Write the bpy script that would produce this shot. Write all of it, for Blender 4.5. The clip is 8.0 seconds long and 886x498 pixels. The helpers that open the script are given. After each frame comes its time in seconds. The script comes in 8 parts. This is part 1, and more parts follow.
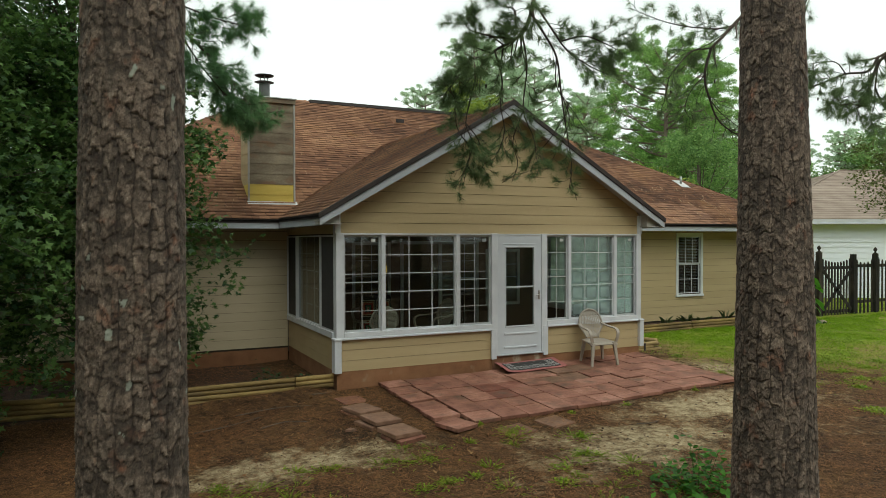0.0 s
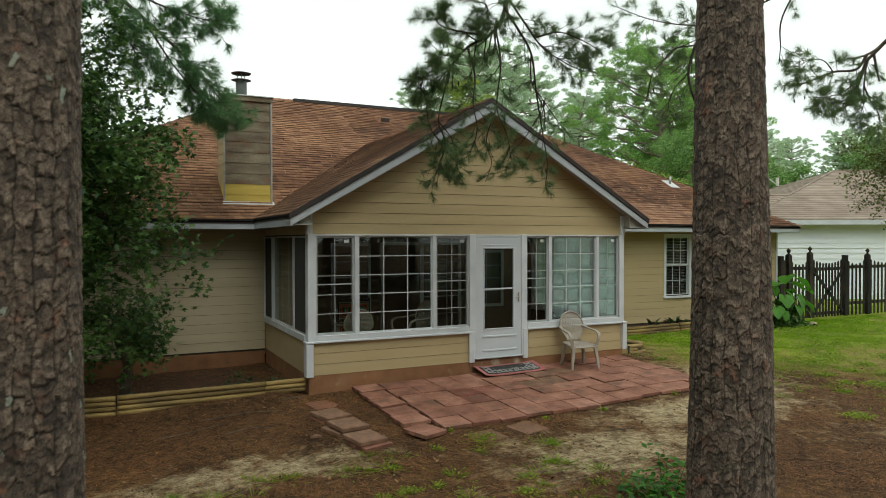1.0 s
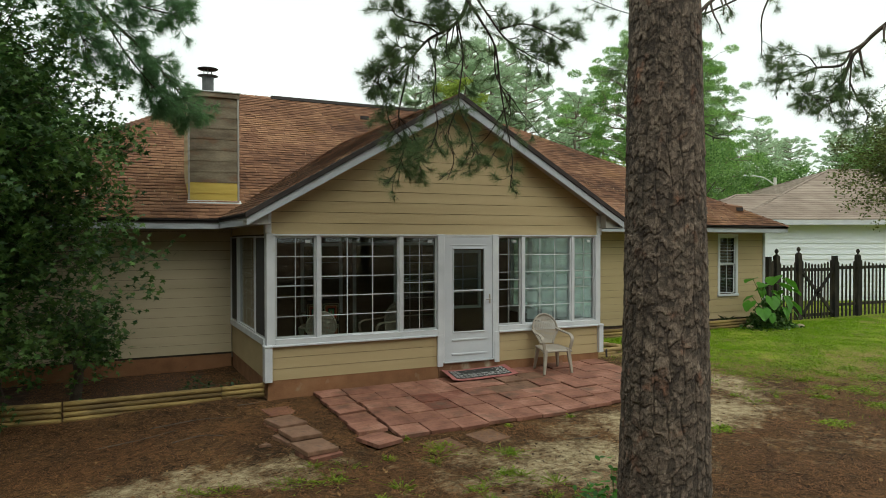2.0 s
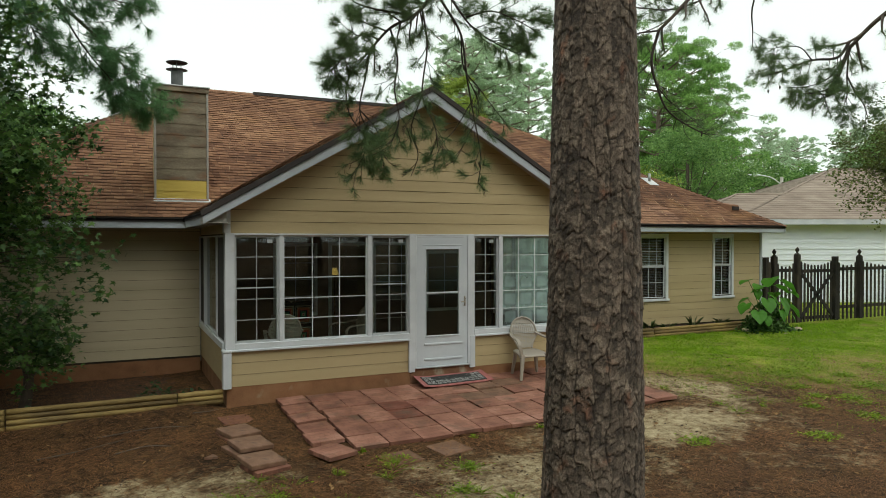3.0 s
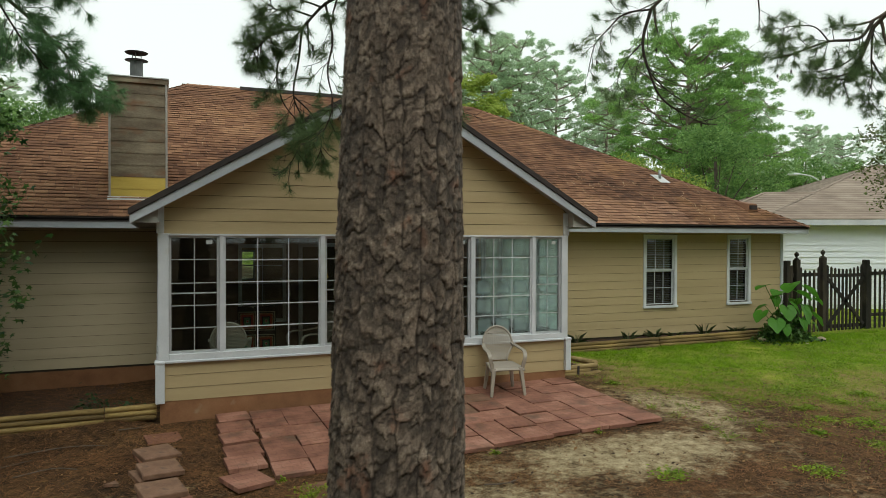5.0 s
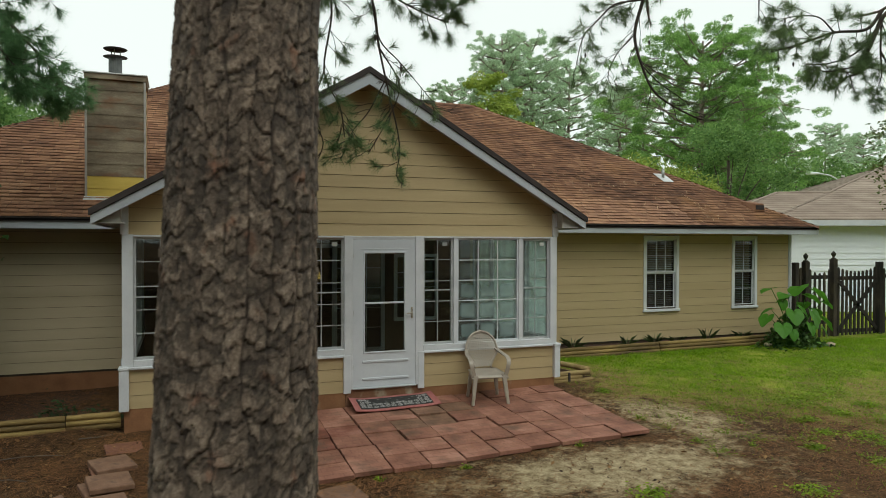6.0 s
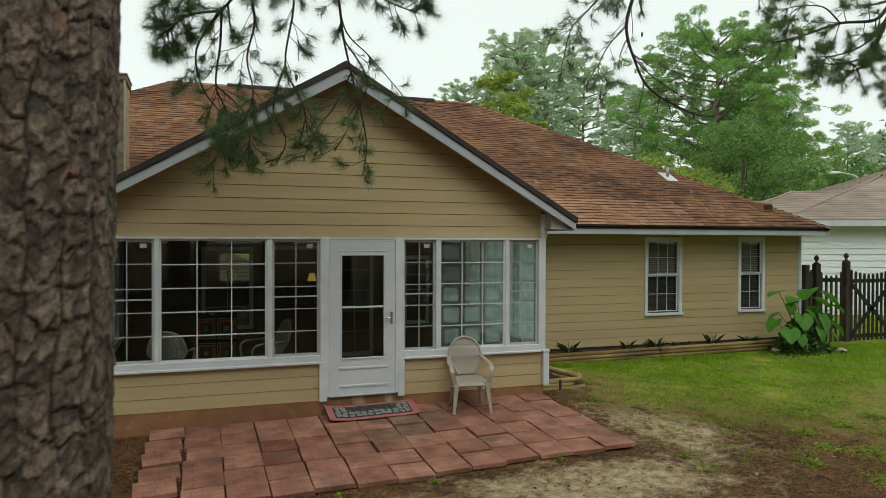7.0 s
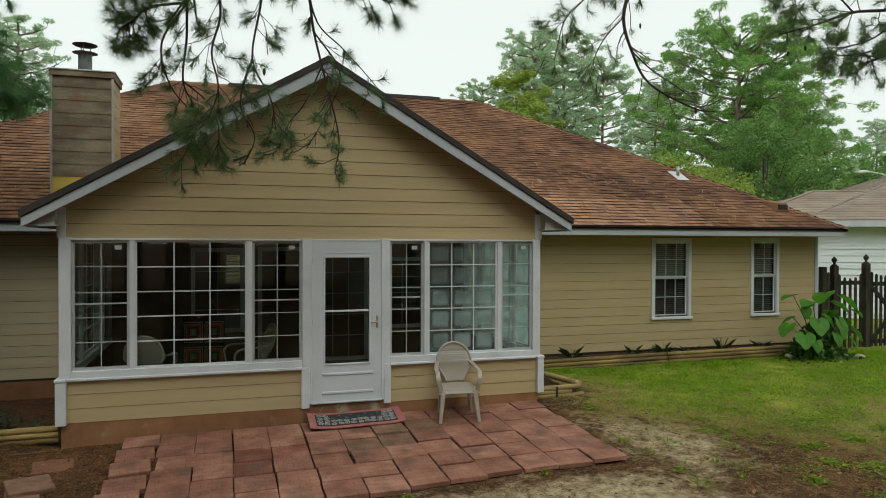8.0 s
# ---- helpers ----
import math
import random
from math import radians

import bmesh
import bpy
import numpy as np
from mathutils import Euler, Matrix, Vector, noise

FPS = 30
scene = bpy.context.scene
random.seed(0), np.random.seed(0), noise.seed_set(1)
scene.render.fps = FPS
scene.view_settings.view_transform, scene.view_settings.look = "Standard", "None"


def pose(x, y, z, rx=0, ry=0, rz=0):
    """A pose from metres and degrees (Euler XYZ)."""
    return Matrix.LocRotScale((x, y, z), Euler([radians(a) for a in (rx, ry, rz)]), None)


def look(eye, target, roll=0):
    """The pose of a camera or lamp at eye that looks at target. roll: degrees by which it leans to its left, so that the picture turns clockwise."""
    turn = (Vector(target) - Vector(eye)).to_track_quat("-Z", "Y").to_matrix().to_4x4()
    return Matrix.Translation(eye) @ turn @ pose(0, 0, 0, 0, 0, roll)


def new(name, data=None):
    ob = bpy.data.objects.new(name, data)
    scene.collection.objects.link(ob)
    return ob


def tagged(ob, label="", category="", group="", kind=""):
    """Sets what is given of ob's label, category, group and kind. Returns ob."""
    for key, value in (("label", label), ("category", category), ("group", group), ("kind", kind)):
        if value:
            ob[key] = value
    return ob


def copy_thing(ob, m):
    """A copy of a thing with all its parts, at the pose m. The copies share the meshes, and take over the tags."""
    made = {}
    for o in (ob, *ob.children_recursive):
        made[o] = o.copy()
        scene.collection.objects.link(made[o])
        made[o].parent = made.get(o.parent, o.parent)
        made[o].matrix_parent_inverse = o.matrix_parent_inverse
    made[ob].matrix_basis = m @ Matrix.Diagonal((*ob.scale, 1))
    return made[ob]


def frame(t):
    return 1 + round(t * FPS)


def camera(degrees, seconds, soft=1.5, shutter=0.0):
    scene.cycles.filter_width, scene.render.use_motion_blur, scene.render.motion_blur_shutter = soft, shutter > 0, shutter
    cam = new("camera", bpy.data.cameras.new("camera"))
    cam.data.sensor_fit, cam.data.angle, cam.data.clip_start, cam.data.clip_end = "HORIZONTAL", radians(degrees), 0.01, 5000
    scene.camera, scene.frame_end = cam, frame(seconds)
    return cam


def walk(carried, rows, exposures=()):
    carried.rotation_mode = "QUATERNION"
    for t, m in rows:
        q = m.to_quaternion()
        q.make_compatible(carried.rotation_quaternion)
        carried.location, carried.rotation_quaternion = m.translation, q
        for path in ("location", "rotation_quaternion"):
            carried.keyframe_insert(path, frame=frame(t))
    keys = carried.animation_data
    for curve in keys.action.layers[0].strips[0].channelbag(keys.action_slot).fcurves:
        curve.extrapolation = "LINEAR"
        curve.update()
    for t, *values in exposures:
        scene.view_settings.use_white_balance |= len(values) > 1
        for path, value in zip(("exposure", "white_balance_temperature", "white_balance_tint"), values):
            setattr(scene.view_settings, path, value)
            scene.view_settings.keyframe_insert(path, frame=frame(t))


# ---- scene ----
cam = camera(65.1, 8.0, soft=0.45, shutter=0.3)
METRES, EYE, TILT, LEAN, TURN = 5.28, 2.29, 0.0, 0.0, -26.0
ROWS = [
    (0.0, 0.0, 0.0, 0.0, -0.0, -0.7, 0.1),
    (0.5, 0.0311, 0.0204, 0.0011, -0.0, -0.69, 0.08),
    (1.0, 0.0745, 0.0452, 0.0021, 0.01, -0.68, 0.08),
    (1.5, 0.1245, 0.0763, 0.0023, 0.01, -0.67, 0.07),
    (3.0, 0.2848, 0.2103, 0.0021, 0.73, -0.68, -0.0),
    (3.5, 0.3367, 0.2602, 0.0012, 1.45, -0.66, -0.01),
    (4.0, 0.3877, 0.3098, 0.0013, 2.26, -0.64, -0.04),
    (4.5, 0.4379, 0.3592, 0.0022, 3.06, -0.62, -0.08),
    (6.0, 0.5775, 0.4941, 0.0067, 5.21, -0.58, -0.13),
    (6.5, 0.6241, 0.5378, 0.0092, 5.94, -0.57, -0.16),
    (7.0, 0.6676, 0.5798, 0.0112, 6.76, -0.57, -0.16),
    (7.5, 0.7081, 0.62, 0.0122, 7.6, -0.54, -0.16),
    (8.0, 0.7466, 0.66, 0.0132, 8.65, -0.51, -0.15),
]
walk(cam, [(t, pose(-3.22, -10.4, EYE, TILT, LEAN, TURN) @ pose(METRES * x, METRES * y, METRES * z, 90 + pitch, roll, yaw)) for t, x, y, z, yaw, pitch, roll in ROWS],
     exposures=[(0.0, -0.18, 6500, 3.2), (4.0, -0.22, 6500, 3.2), (6.0, -0.32, 6500, 3.8), (8.0, -0.40, 6500, 4.0)])

# ---- overcast daylight: a pale, nearly colourless sky and a weak wide sun ----
SUN_ELEVATION, SUN_ROTATION = radians(54), radians(185)
world = bpy.data.worlds.new("overcast_sky")
scene.world = world
world.use_nodes = True
wn, wl = world.node_tree.nodes, world.node_tree.links
wn.clear()
sky = wn.new("ShaderNodeTexSky")
sky.sky_type, sky.sun_disc = "NISHITA", False
sky.sun_elevation, sky.sun_rotation = SUN_ELEVATION, SUN_ROTATION
sky.dust_density, sky.air_density = 4.0, 1.0
pale = wn.new("ShaderNodeHueSaturation")
pale.inputs["Saturation"].default_value = 0.12
cloud = wn.new("ShaderNodeMix")
cloud.data_type = "RGBA"
cloud.inputs["Factor"].default_value = 0.72
cloud.inputs["B"].default_value = (10.8, 11.4, 11.2, 1)
back = wn.new("ShaderNodeBackground")
back.inputs["Strength"].default_value = 0.135
wout = wn.new("ShaderNodeOutputWorld")
wl.new(sky.outputs["Color"], pale.inputs["Color"])
wl.new(pale.outputs["Color"], cloud.inputs["A"])
wl.new(cloud.outputs["Result"], back.inputs["Color"])
wl.new(back.outputs["Background"], wout.inputs["Surface"])

sun_data = bpy.data.lights.new("sun", "SUN")
sun_data.energy, sun_data.angle, sun_data.color = 1.15, radians(35), (1.0, 0.97, 0.92)
sun = new("sun", sun_data)
sun.matrix_world = look((6, -8, 30), (6 - 30 * math.cos(SUN_ELEVATION) * math.sin(SUN_ROTATION), -8 - 30 * math.cos(SUN_ELEVATION) * math.cos(SUN_ROTATION), 30 - 30 * math.sin(SUN_ELEVATION)))


# ---- small builders ----
def thing(name, label, category, group="", kind="", at=(0, 0, 0)):
    ob = tagged(new(name), label, category, group, kind)
    ob.empty_display_size = 0.1
    ob.location = at
    return ob


def part(name, bm, material, parent=None, label="", kind="", smooth=False):
    me = bpy.data.meshes.new(name)
    if smooth:
        for f in bm.faces:
            f.smooth = True
    bm.to_mesh(me)
    bm.free()
    me.materials.append(material)
    ob = new(name, me)
    if parent is not None:
        ob.parent = parent
    return tagged(ob, label, "", "", kind)


def soup(name, verts, faces, material, parent=None, label="", kind="", smooth=False):
    """One mesh from numpy rows of corners and faces."""
    me = bpy.data.meshes.new(name)
    verts = np.asarray(verts, dtype=np.float32)
    faces = np.asarray(faces, dtype=np.int32)
    n, k = faces.shape
    me.vertices.add(len(verts))
    me.vertices.foreach_set("co", verts.ravel())
    me.loops.add(n * k)
    me.loops.foreach_set("vertex_index", faces.ravel())
    me.polygons.add(n)
    me.polygons.foreach_set("loop_start", np.arange(0, n * k, k, dtype=np.int32))
    if smooth:
        me.polygons.foreach_set("use_smooth", np.ones(n, dtype=bool))
    me.update(calc_edges=True)
    me.materials.append(material)
    ob = new(name, me)
    if parent is not None:
        ob.parent = parent
    return tagged(ob, label, "", "", kind)


def hexa(bm, p):
    """A solid of eight corners: four below, four above, both counter-clockwise."""
    v = [bm.verts.new(c) for c in p]
    for f in ((3, 2, 1, 0), (4, 5, 6, 7), (0, 1, 5, 4), (1, 2, 6, 5), (2, 3, 7, 6), (3, 0, 4, 7)):
        bm.faces.new([v[i] for i in f])
    return v


def box(bm, x0, x1, y0, y1, z0, z1):
    return hexa(bm, [(x0, y0, z0), (x1, y0, z0), (x1, y1, z0), (x0, y1, z0), (x0, y0, z1), (x1, y0, z1), (x1, y1, z1), (x0, y1, z1)])


def soften(bm, width, segments=1):
    bmesh.ops.bevel(bm, geom=list(bm.edges), offset=width, segments=segments, affect="EDGES", profile=0.5)
    return bm


def slab(x0, x1, y0, y1, z0, z1, bevel=0.0, segments=1):
    bm = bmesh.new()
    box(bm, x0, x1, y0, y1, z0, z1)
    return soften(bm, bevel, segments) if bevel else bm


def tube(bm, points, radii, sides=8, caps=True):
    """A round limb along points, with a radius at each."""
    pts = [Vector(p) for p in points]
    rings = []
    side = None
    for i, p in enumerate(pts):
        d = (pts[min(i + 1, len(pts) - 1)] - pts[max(i - 1, 0)]).normalized()
        if side is None:
            side = d.orthogonal().normalized()
        side = (side - d * side.dot(d)).normalized()
        up = d.cross(side)
        rings.append([bm.verts.new(p + (side * math.cos(a) + up * math.sin(a)) * radii[i]) for a in (2 * math.pi * k / sides for k in range(sides))])
    for a, b in zip(rings, rings[1:]):
        for k in range(sides):
            bm.faces.new((a[k], a[(k + 1) % sides], b[(k + 1) % sides], b[k]))
    if caps:
        bm.faces.new(rings[0][::-1])
        bm.faces.new(rings[-1])
    return bm


def prism(bm, outline, depth):
    """A flat outline (points in order), pushed along depth."""
    depth = Vector(depth)
    a = [bm.verts.new(p) for p in outline]
    b = [bm.verts.new(Vector(p) + depth) for p in outline]
    bm.faces.new(a[::-1])
    bm.faces.new(b)
    n = len(a)
    for i in range(n):
        bm.faces.new((a[i], a[(i + 1) % n], b[(i + 1) % n], b[i]))
    bmesh.ops.recalc_face_normals(bm, faces=bm.faces)
    return bm


def smooth_path(points, steps=6):
    """A rounded path through a few points."""
    pts = [Vector(p) for p in points]
    pts = [pts[0] * 2 - pts[1]] + pts + [pts[-1] * 2 - pts[-2]]
    out = []
    for i in range(1, len(pts) - 2):
        a, b, c, d = pts[i - 1:i + 3]
        for s in range(steps):
            t = s / steps
            out.append(0.5 * (2 * b + (c - a) * t + (2 * a - 5 * b + 4 * c - d) * t * t + (3 * b - a - 3 * c + d) * t ** 3))
    out.append(pts[-2])
    return out


# ---- materials ----
def ramp(nodes, stops):
    r = nodes.new("ShaderNodeValToRGB")
    while len(r.color_ramp.elements) < len(stops):
        r.color_ramp.elements.new(0.5)
    for e, (p, c) in zip(r.color_ramp.elements, stops):
        e.position, e.color = p, (*c, 1)
    return r


def surface(name, stops, scale=6.0, fine=60.0, rough=0.8, bump=0.3, stretch=(1, 1, 1), random=0.0, metal=0.0, gloss=0.5, mixfine=0.35, wobble=0.15, depth=0.01, stain=None):
    """A surface whose colour wanders over two scales: wide blotches and fine grain, with a fine relief.
    random: how far whole pieces differ in tone. stain: (colour, scale, from, to) for blotches with a shape of their own."""
    m = bpy.data.materials.new(name)
    m.use_nodes = True
    n, l = m.node_tree.nodes, m.node_tree.links
    bsdf = n["Principled BSDF"]
    at = n.new("ShaderNodeTexCoord")
    mp = n.new("ShaderNodeMapping")
    mp.inputs["Scale"].default_value = stretch
    l.new(at.outputs["Object"], mp.inputs["Vector"])
    wide, grain = n.new("ShaderNodeTexNoise"), n.new("ShaderNodeTexNoise")
    wide.inputs["Scale"].default_value, wide.inputs["Detail"].default_value = scale, 4
    grain.inputs["Scale"].default_value, grain.inputs["Detail"].default_value = fine, 6
    grain.inputs["Roughness"].default_value = 0.65
    l.new(mp.outputs["Vector"], wide.inputs["Vector"])
    l.new(mp.outputs["Vector"], grain.inputs["Vector"])
    mix = n.new("ShaderNodeMix")
    mix.inputs["Factor"].default_value = mixfine
    l.new(wide.outputs["Fac"], mix.inputs["A"])
    l.new(grain.outputs["Fac"], mix.inputs["B"])
    tone = mix.outputs["Result"]
    if random:
        info = n.new("ShaderNodeObjectInfo")
        isl = n.new("ShaderNodeNewGeometry")
        both = n.new("ShaderNodeMath")
        both.operation = "ADD"
        l.new(info.outputs["Random"], both.inputs[0])
        l.new(isl.outputs["Random Per Island"], both.inputs[1])
        off = n.new("ShaderNodeMath")
        off.operation = "MULTIPLY_ADD"
        off.inputs[1].default_value, off.inputs[2].default_value = random, -random
        l.new(both.outputs[0], off.inputs[0])
        add = n.new("ShaderNodeMath")
        add.operation = "ADD"
        l.new(tone, add.inputs[0])
        l.new(off.outputs[0], add.inputs[1])
        tone = add.outputs[0]
    spread = n.new("ShaderNodeMapRange")
    spread.inputs["From Min"].default_value, spread.inputs["From Max"].default_value = 0.3, 0.7
    l.new(tone, spread.inputs["Value"])
    r = ramp(n, stops)
    l.new(spread.outputs["Result"], r.inputs["Fac"])
    colour = r.outputs["Color"]
    if stain:
        sn = n.new("ShaderNodeTexNoise")
        sn.inputs["Scale"].default_value, sn.inputs["Detail"].default_value = stain[1], 5
        l.new(mp.outputs["Vector"], sn.inputs["Vector"])
        sm = n.new("ShaderNodeMapRange")
        sm.inputs["From Min"].default_value, sm.inputs["From Max"].default_value = stain[2], stain[3]
        l.new(sn.outputs["Fac"], sm.inputs["Value"])
        sx = n.new("ShaderNodeMix")
        sx.data_type = "RGBA"
        l.new(sm.outputs["Result"], sx.inputs["Factor"])
        l.new(colour, sx.inputs["A"])
        sx.inputs["B"].default_value = (*stain[0], 1)
        colour = sx.outputs["Result"]
    l.new(colour, bsdf.inputs["Base Color"])
    vary = n.new("ShaderNodeMapRange")
    vary.inputs["To Min"].default_value, vary.inputs["To Max"].default_value = max(0.02, rough - wobble), min(1, rough + wobble)
    l.new(grain.outputs["Fac"], vary.inputs["Value"])
    l.new(vary.outputs["Result"], bsdf.inputs["Roughness"])
    bsdf.inputs["Metallic"].default_value = metal
    bsdf.inputs["Specular IOR Level"].default_value = gloss
    if bump:
        b = n.new("ShaderNodeBump")
        b.inputs["Strength"].default_value, b.inputs["Distance"].default_value = bump, depth
        l.new(grain.outputs["Fac"], b.inputs["Height"])
        l.new(b.outputs["Normal"], bsdf.inputs["Normal"])
    return m


def leafy(name, dark, light, through_light=0.45, rough=0.5, patches=0.9):
    """A thin leaf: its tone differs from leaf to leaf, and some light comes through."""
    m = bpy.data.materials.new(name)
    m.use_nodes = True
    n, l = m.node_tree.nodes, m.node_tree.links
    bsdf, out = n["Principled BSDF"], n["Material Output"]
    isl = n.new("ShaderNodeNewGeometry")
    at = n.new("ShaderNodeTexCoord")
    patch = n.new("ShaderNodeTexNoise")
    patch.inputs["Scale"].default_value, patch.inputs["Detail"].default_value = patches, 2
    l.new(at.outputs["Object"], patch.inputs["Vector"])
    mix = n.new("ShaderNodeMix")
    mix.inputs["Factor"].default_value = 0.5
    l.new(isl.outputs["Random Per Island"], mix.inputs["A"])
    l.new(patch.outputs["Fac"], mix.inputs["B"])
    r = ramp(n, [(0.2, dark), (0.55, tuple((a + b) / 2 for a, b in zip(dark, light))), (0.85, light)])
    l.new(mix.outputs["Result"], r.inputs["Fac"])
    l.new(r.outputs["Color"], bsdf.inputs["Base Color"])
    bsdf.inputs["Roughness"].default_value = rough
    bsdf.inputs["Specular IOR Level"].default_value = 0.3
    tr = n.new("ShaderNodeBsdfTranslucent")
    l.new(r.outputs["Color"], tr.inputs["Color"])
    mx = n.new("ShaderNodeMixShader")
    mx.inputs["Fac"].default_value = through_light
    l.new(bsdf.outputs["BSDF"], mx.inputs[1])
    l.new(tr.outputs["BSDF"], mx.inputs[2])
    l.new(mx.outputs["Shader"], out.inputs["Surface"])
    return m


SIDING = surface("yellow_siding_paint", [(0.0, (0.385, 0.292, 0.152)), (0.5, (0.435, 0.333, 0.178)), (1.0, (0.48, 0.374, 0.208))], 1.3, 45, 0.6, 0.25, (0.25, 1, 4), 0.06, stain=((0.42, 0.33, 0.18), 2.2, 0.62, 0.85))
# paler, greyer siding colour for the back wall left of the porch
BEIGE_SIDING = surface("faded_beige_siding_paint", [(0.0, (0.44, 0.365, 0.235)), (0.5, (0.49, 0.412, 0.275)), (1.0, (0.54, 0.455, 0.31))], 1.3, 45, 0.65, 0.25, (0.25, 1, 4), 0.06)
CHIMNEY_BOARD = surface("weathered_chimney_board", [(0.0, (0.10, 0.072, 0.045)), (0.45, (0.18, 0.143, 0.095)), (0.75, (0.25, 0.208, 0.14)), (1.0, (0.31, 0.25, 0.16))], 2.2, 18, 0.8, 0.3, (1, 1, 2.5), 0.10, stain=((0.20, 0.09, 0.04), 3.0, 0.55, 0.8))
FRESH_YELLOW = surface("bright_yellow_board_paint", [(0.0, (0.50, 0.36, 0.06)), (1.0, (0.62, 0.46, 0.10))], 3, 40, 0.6, 0.2, (0.5, 1, 3), 0.05)
TRIM = surface("white_trim_paint", [(0.0, (0.49, 0.51, 0.535)), (0.6, (0.60, 0.615, 0.635)), (1.0, (0.68, 0.69, 0.70))], 2.5, 50, 0.45, 0.12, stain=((0.5, 0.48, 0.42), 4.0, 0.68, 0.9))
FASCIA = surface("grey_white_fascia_paint", [(0.0, (0.36, 0.385, 0.42)), (1.0, (0.48, 0.505, 0.535))], 1.5, 40, 0.5, 0.12)
DOOR_PAINT = surface("white_door_enamel", [(0.0, (0.51, 0.535, 0.57)), (1.0, (0.60, 0.62, 0.645))], 2.0, 40, 0.35, 0.05)
FOUNDATION = surface("brown_stucco_paint", [(0.0, (0.17, 0.073, 0.031)), (0.5, (0.245, 0.113, 0.050)), (1.0, (0.30, 0.150, 0.072))], 3, 50, 0.85, 0.5, stain=((0.33, 0.25, 0.16), 3.5, 0.66, 0.82))
CONCRETE = surface("chipped_step_concrete", [(0.0, (0.15, 0.068, 0.036)), (0.5, (0.22, 0.108, 0.058)), (1.0, (0.28, 0.150, 0.085))], 5, 50, 0.9, 0.5, stain=((0.40, 0.35, 0.26), 5.0, 0.52, 0.68))
SHINGLE = surface("brown_asphalt_shingle", [(0.0, (0.085, 0.038, 0.021)), (0.35, (0.180, 0.084, 0.045)), (0.7, (0.275, 0.138, 0.074)), (1.0, (0.38, 0.205, 0.11))], 0.7, 90, 0.9, 0.6, (1, 1, 1), 0.17, stain=((0.34, 0.17, 0.065), 0.9, 0.58, 0.85))
RIDGE_DARK = surface("dark_roof_edge", [(0.0, (0.018, 0.014, 0.013)), (1.0, (0.05, 0.038, 0.034))], 5, 60, 0.8, 0.4)
# wall core: the lap shadow between boards is put in as dark colour
SHEATHING = surface("dark_joint_sheathing", [(0.0, (0.030, 0.022, 0.012)), (1.0, (0.06, 0.045, 0.025))], 3, 30, 0.9, 0.1)
SOFFIT = surface("soffit_vinyl", [(0.0, (0.30, 0.28, 0.25)), (1.0, (0.40, 0.38, 0.34))], 3, 30, 0.6, 0.1)
TIMBER = surface("treated_landscape_timber", [(0.0, (0.075, 0.046, 0.015)), (0.5, (0.19, 0.125, 0.038)), (1.0, (0.36, 0.25, 0.085))], 2.2, 30, 0.8, 0.5, (0.5, 3, 3), 0.22, stain=((0.07, 0.045, 0.02), 2.4, 0.52, 0.74))
TIMBER_PALE = surface("pale_landscape_timber", [(0.0, (0.13, 0.082, 0.028)), (0.5, (0.27, 0.185, 0.068)), (1.0, (0.46, 0.34, 0.15))], 2.4, 30, 0.8, 0.4, (0.5, 3, 3), 0.16, stain=((0.12, 0.08, 0.035), 2.8, 0.57, 0.78))
FENCE_WOOD = surface("weathered_dark_fence_wood", [(0.0, (0.007, 0.006, 0.005)), (0.5, (0.019, 0.015, 0.011)), (1.0, (0.062, 0.048, 0.030))], 4, 50, 0.9, 0.4, (2, 2, 0.5), 0.2)
GALVANISED = surface("galvanised_metal", [(0.0, (0.20, 0.22, 0.20)), (0.6, (0.36, 0.37, 0.34)), (1.0, (0.45, 0.45, 0.42))], 9, 60, 0.45, 0.1, metal=0.7)
FLASHING = surface("pale_flashing_metal", [(0.0, (0.45, 0.46, 0.45)), (1.0, (0.65, 0.66, 0.65))], 5, 40, 0.5, 0.1, metal=0.3)
ALU = surface("grey_window_aluminium", [(0.0, (0.38, 0.39, 0.40)), (1.0, (0.55, 0.56, 0.57))], 5, 60, 0.4, 0.05, metal=0.3)
PLASTIC = surface("beige_chair_plastic", [(0.0, (0.30, 0.262, 0.216)), (1.0, (0.39, 0.342, 0.282))], 4, 60, 0.45, 0.06)
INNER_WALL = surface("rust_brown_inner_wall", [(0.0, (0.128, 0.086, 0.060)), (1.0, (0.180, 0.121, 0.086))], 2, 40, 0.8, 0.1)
INNER_FLOOR = surface("grey_porch_floor", [(0.0, (0.16, 0.15, 0.14)), (1.0, (0.24, 0.22, 0.20))], 3, 40, 0.6, 0.1)
INNER_CEILING = surface("off_white_porch_ceiling", [(0.0, (0.38, 0.37, 0.34)), (1.0, (0.46, 0.45, 0.42))], 2, 40, 0.8, 0.1)
BRASS = surface("brass_lamp_metal", [(0.0, (0.45, 0.30, 0.07)), (1.0, (0.62, 0.44, 0.13))], 6, 40, 0.25, 0.05, metal=1.0)
NICKEL = surface("dull_handle_metal", [(0.0, (0.35, 0.31, 0.25)), (1.0, (0.48, 0.44, 0.37))], 6, 40, 0.3, 0.05, metal=0.9)
SCREEN = surface("dark_insect_screen", [(0.0, (0.018, 0.018, 0.018)), (1.0, (0.035, 0.034, 0.033))], 6, 200, 0.7, 0.1)
BLIND = surface("white_blind_slat", [(0.0, (0.55, 0.56, 0.53)), (1.0, (0.68, 0.69, 0.66))], 4, 40, 0.5, 0.05)
STONE = surface("tan_field_stone", [(0.0, (0.30, 0.23, 0.14)), (1.0, (0.52, 0.44, 0.30))], 8, 40, 0.9, 0.5)
